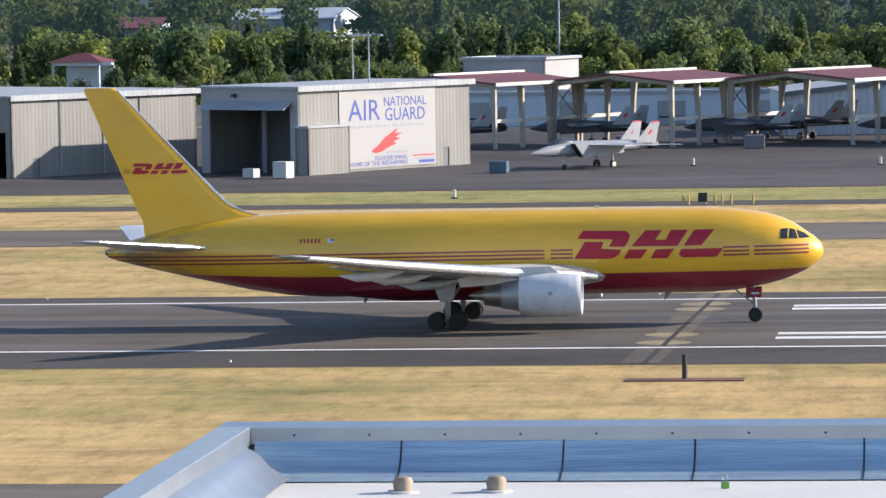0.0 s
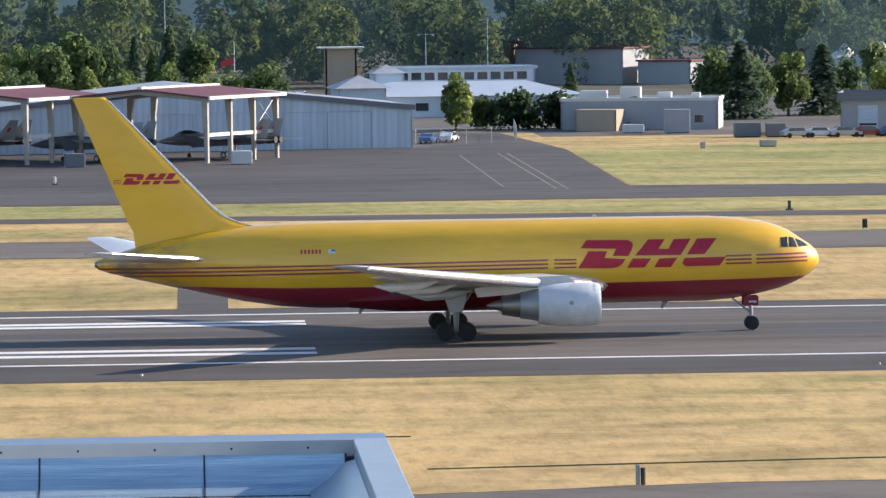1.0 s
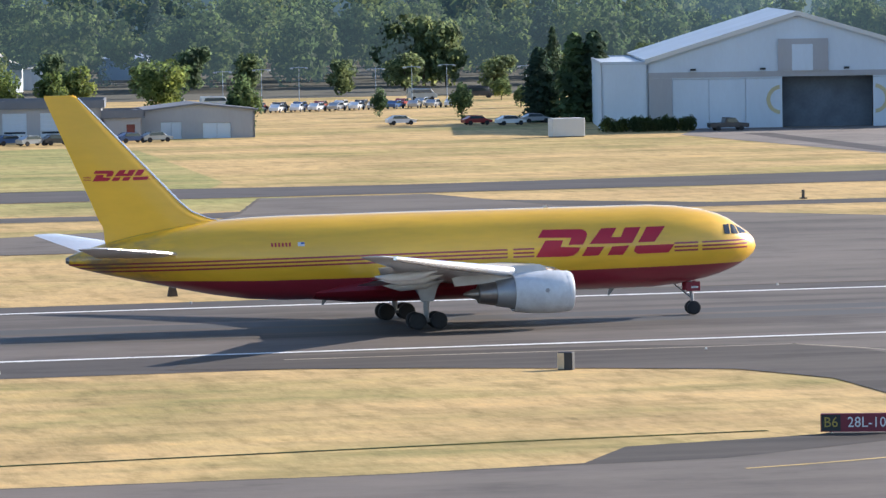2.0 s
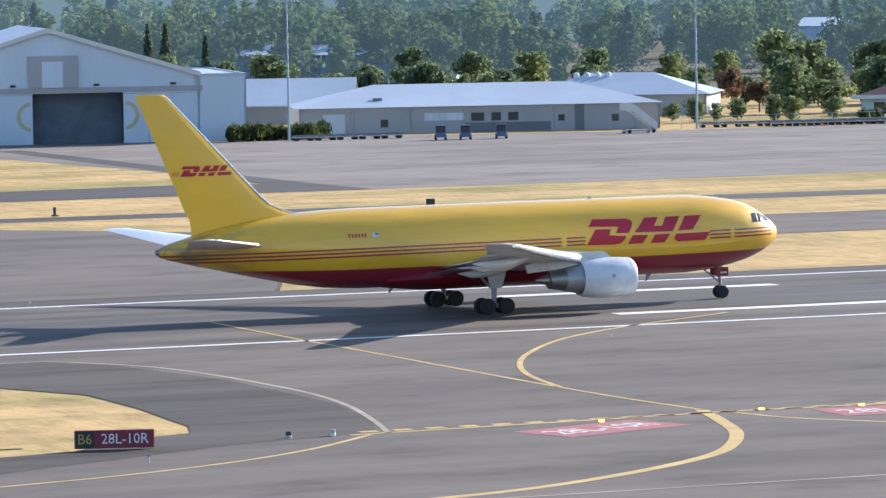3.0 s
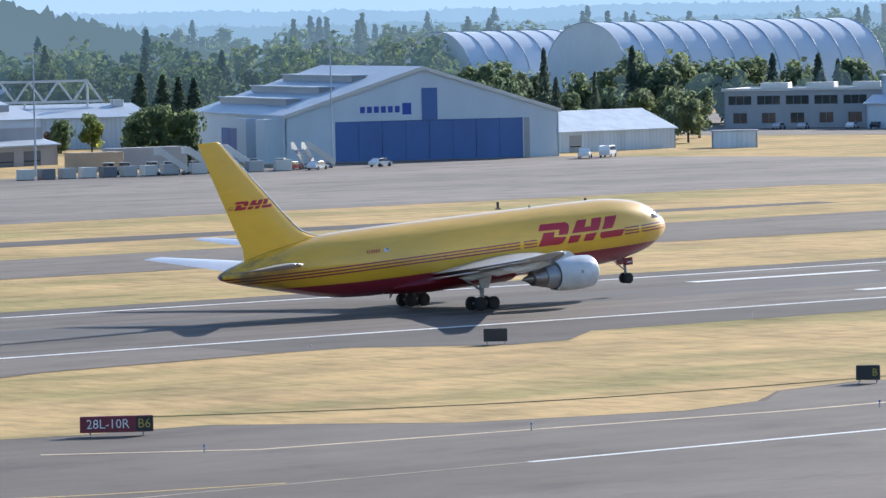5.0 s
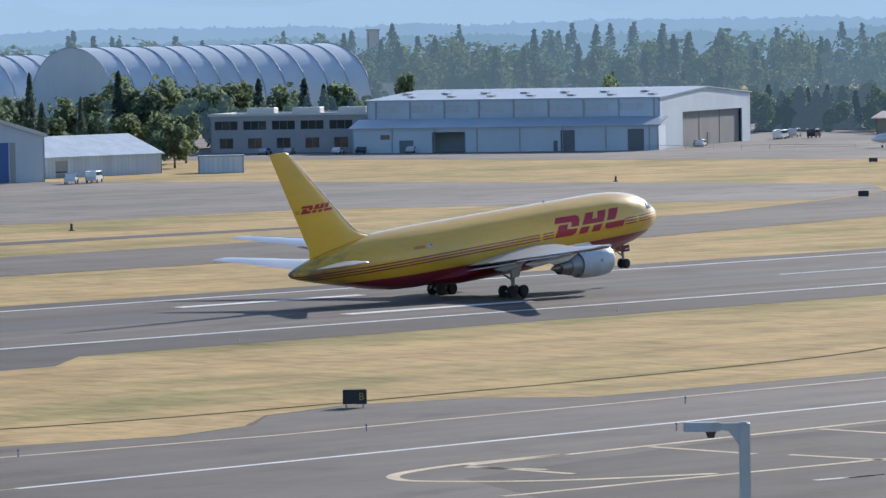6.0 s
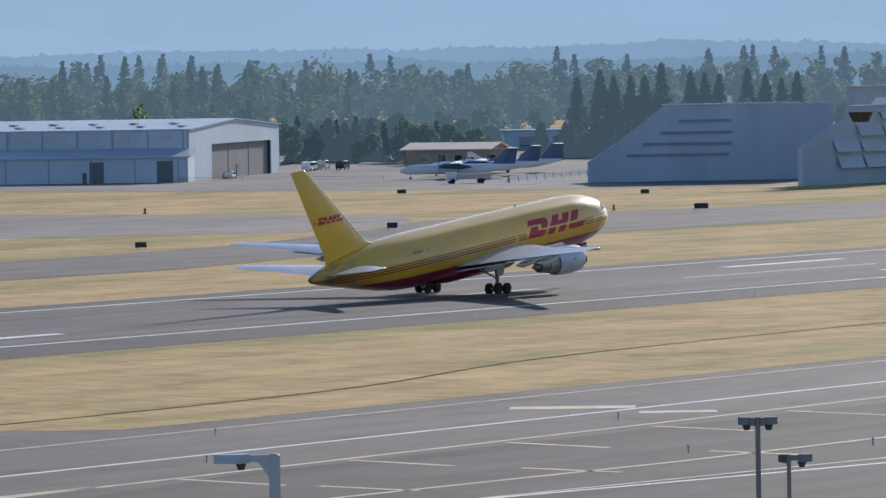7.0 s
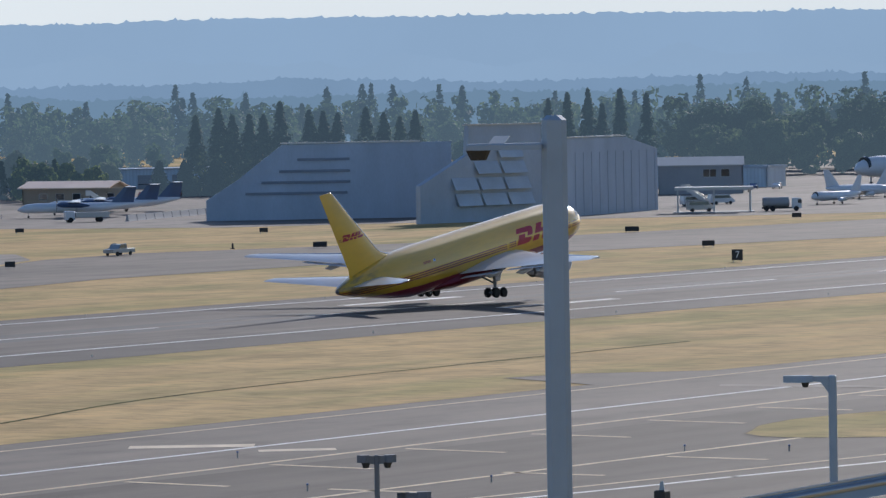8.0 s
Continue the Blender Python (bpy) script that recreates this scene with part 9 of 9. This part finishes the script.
def jetliner(x, y, turn, length, r, z, label, name="parked_jet", navy=False):
    t = thing(name, pose(x, y, 0.03, 0, 0, turn), label, "airplane", "parked jets")
    ring = lambda xx, q, zz: [(xx, q * math.cos(2 * math.pi * k / 18), zz + q * math.sin(2 * math.pi * k / 18)) for k in range(18)]
    l = length / 2
    part("fuselage", Shape().loft([ring(-l, 0.1 * r, z - 0.2 * r), ring(-l + 0.5 * r, 0.55 * r, z - 0.12 * r), ring(-l + 1.6 * r, 0.88 * r, z), ring(-l + 3 * r, r, z), ring(l * 0.5, r, z), ring(l * 0.8, 0.65 * r, z + 0.3 * r), ring(l, 0.15 * r, z + 0.5 * r)]),
         AIR_WHITE, t, "", True)
    part("cockpit_window", Shape().loft([ring(-l + 1.05 * r, 0.76 * r, z + 0.14 * r), ring(-l + 1.3 * r, 0.80 * r, z + 0.17 * r)]), GLASS, t, "dark cockpit window")
    part("tail_fin", Shape().loft([[(a, b, z + 0.7 * r) for a, b in ((l * 0.55, 0), (l * 0.75, 0.12 * r), (l * 0.98, 0), (l * 0.75, -0.12 * r))], [(a, b, z + 4.2 * r) for a, b in ((l * 0.9, 0), (l * 0.97, 0.05 * r), (l * 1.06, 0), (l * 0.97, -0.05 * r))]]),
         AIR_NAVY if navy else AIR_WHITE, t)
    for sd in (-1, 1):
        part("wing", Shape().loft([[(a, sd * 0.8 * r, z - 0.55 * r + b) for a, b in ((-l * 0.22, 0), (0, 0.2 * r), (l * 0.22, 0), (0, -0.15 * r))], [(a, sd * l * 0.9, z + b) for a, b in ((l * 0.2, 0), (l * 0.25, 0.05 * r), (l * 0.33, 0), (l * 0.25, -0.05 * r))]]), AIR_WHITE, t)
        part("engine", Shape().tube([(-l * 0.25, sd * l * 0.33, z - 0.75 * r), (l * 0.0, sd * l * 0.33, z - 0.75 * r)], [0.45 * r, 0.36 * r], 14), AIR_WHITE, t, "", True)
        part("main_leg", Shape().tube([(l * 0.08, sd * 1.2 * r, z - 0.5 * r), (l * 0.08, sd * 1.2 * r, 0.2 * r)], 0.08 * r, 8), STEEL, t)
        part("main_wheel", Shape().tube([(l * 0.08, sd * 1.1 * r, 0.25 * r), (l * 0.08, sd * 1.3 * r, 0.25 * r)], 0.25 * r, 12), TYRE, t)
    part("nose_leg", Shape().tube([(-l * 0.78, 0, z - 0.8 * r), (-l * 0.78, 0, 0.2 * r)], 0.07 * r, 8), STEEL, t)
    part("nose_wheel", Shape().tube([(-l * 0.78, -0.12 * r, 0.2 * r), (-l * 0.78, 0.12 * r, 0.2 * r)], 0.2 * r, 12), TYRE, t)
    return t


jetliner(1010.5, 580, -18, 46, 2.6, 4.6, "large white jet parked on the far apron", "parked_airliner", True)
jetliner(848, 508, -10, 15, 0.95, 1.7, "small white business jet on the far apron")
jetliner(889, 527, 150, 16, 1.05, 1.8, "small white business jet on the far apron")
jetliner(905, 536, -20, 15, 0.95, 1.7, "small white business jet on the far apron")
fuel = thing("fuel_truck", pose(800, 491.5, 0.03, 0, 0, -58), "white fuel truck on the far apron", "truck")
part("tank", Shape().tube([(-3.6, 0, 1.75), (-3.4, 0, 1.75), (1.4, 0, 1.75), (1.6, 0, 1.75)], [0.7, 0.95, 0.95, 0.7], 16), GREY_WALL, fuel, "grey tank", True)
part("cab", Shape().block(2.0, -1.05, 0.5, 3.9, 1.05, 2.5, 0.15), CAR_PAINTS[0], fuel, "white cab")
part("cab_glass", Shape().box(3.2, -1.07, 1.5, 3.92, 1.07, 2.2), GLASS, fuel)
part("chassis", Shape().block(-3.7, -0.9, 0.5, 2.0, 0.9, 0.8, 0.04), DARK_STEEL, fuel)
for a in (-2.8, -1.6, 2.9):
    for b in (-0.95, 0.95):
        part("wheel", Shape().tube([(a, b - 0.15, 0.5), (a, b + 0.15, 0.5)], 0.5, 12), TYRE, fuel)
truck = thing("service_truck", pose(728, 604, 0.03, 0, 0, -35), "white service truck before the turboprops", "truck")
part("cab", Shape().block(-4.2, -1.0, 0.5, -2.4, 1.0, 2.2, 0.15), CAR_PAINTS[0], truck, "white cab")
part("flatbed", Shape().block(-2.3, -1.1, 0.9, 4.4, 1.1, 1.9, 0.05), CAR_PAINTS[2], truck)
for a in (-3.3, 2.6):
    for b in (-0.95, 0.95):
        part("wheel", Shape().tube([(a, b - 0.15, 0.5), (a, b + 0.15, 0.5)], 0.5, 12), TYRE, truck)


# the pale metal housing beside the roof, of which only the top shows
HOOD = surface("pale_blue_grey_paint", (0.17, 0.22, 0.29), 0.5, vary=0.08, big=0.8, bump=0.0)
duct = thing("vent_housing", pose(50.62, 93.9, 0, 0, 0, -28), "pale blue-grey metal vent housing", "vent")
part("shaft", Shape().block(-0.62, -0.45, 0, 0.62, 0.45, 12.7, 0.03), HOOD, duct)
part("hood", Shape().loft([[(-0.66, -0.48, 12.705), (0.66, -0.48, 12.705), (0.66, 0.48, 12.705), (-0.66, 0.48, 12.705)], [(-0.66, -0.48, 12.90), (0.66, -0.48, 12.90), (0.66, 0.48, 12.90), (-0.66, 0.48, 12.90)],
                          [(-0.5, -0.4, 12.94), (0.6, -0.4, 12.94), (0.6, 0.4, 12.94), (-0.5, 0.4, 12.94)]]), HOOD, duct, "folded metal hood")
part("hood_seam", Shape().box(-0.02, -0.51, 12.5, 0.02, -0.485, 12.90), DARK_STEEL, duct)


# concrete barriers round the turboprops' stand
for k in range(11):
    bar = thing("concrete_barrier", pose(735 + 4.9 * k, 598.5 + 1.75 * k, 0.03, 0, 0, 19.6), "weathered grey concrete barrier on the apron", "barrier", "concrete barriers")
    part("block", Shape().loft([[(a, b, z) for b, z in ((-0.4, 0), (0.4, 0), (0.3, 0.35), (0.14, 1.25), (-0.14, 1.25), (-0.3, 0.35))] for a in (-2.4, 2.4)]), GREY_WALL, bar)
for x, y, turn in ((812, 667, 20), (808, 671, 10), (817, 672, 25)):
    vehicle("van", x, y, turn, 0, "white van parked before the cargo hangar", "vans by the cargo hangar")


# the open canopy before the flat store
cx, cy = 785.8, 505.8
open_canopy = thing("open_canopy", pose(cx, cy, 0.03, 0, 0, -57), "white flat canopy on slim posts over a stand", "canopy")
part("roof", Shape().block(-0.6, -0.5, 4.3, 14.4, 6.5, 4.9, 0.05), TRIM_WHITE, open_canopy, "white fascia and flat roof")
for a_ in (0.0, 6.9, 13.8):
    for b_ in (0.0, 6.0):
        part("post", Shape().box(a_ - 0.14, b_ - 0.14, 0, a_ + 0.14, b_ + 0.14, 4.3), TRIM_WHITE, open_canopy)
part("kerb", Shape().block(-0.8, -0.8, 0, 14.6, 6.8, 0.18, 0.03), GREY_WALL, open_canopy, "low concrete kerb")
vehicle("van", cx + 4.5, cy - 2.2, -50, 2, "silver van under the white canopy", "vans by the enclosure", 0.22)
# ---- what moves ----
def motions():
    climb = ((0, 0.12, 0.0), (3.0, 0.15, 0.0), (3.5, 0.85, 0.0), (4.0, 1.4, 0.0), (4.5, 2.2, 0.0), (5.0, 3.2, 0.0), (5.5, 4.1, 0.0), (6.0, 4.8, 0.0), (6.5, 5.5, 0.05),
             (7.0, 6.4, 0.15), (7.5, 7.3, 0.4), (8.0, 8.4, 0.8))
    at = [c[0] for c in climb]
    body, left, right = [], [], []
    for k in range(81):
        t = k * 0.1
        x = -35.587 + 52.531 * t + 1.1794 * t * t - 0.016752 * t ** 3 - 0.000189 * t ** 4
        pitch = float(np.interp(t, at, [c[1] for c in climb]))
        lift = float(np.interp(t, at, [c[2] for c in climb]))
        body.append((t, pose(x, 319.22, lift, 0, -pitch, 0)))
        left.append((t, pose(0, -4.65, 0.57, 0, pitch, 0)))
        right.append((t, pose(0, 4.65, 0.57, 0, pitch, 0)))
    walk(pick, [(t, pose(587.6 - 8.9 * (t - 6.5), 471.0 - 0.6 * (t - 6.5), 0.035, 0, 0, 184)) for t in (0, 2, 4, 6, 7, 8)])
    walk(airliner, body)
    walk(BOGIES[0], left)
    walk(BOGIES[1], right)


motions()
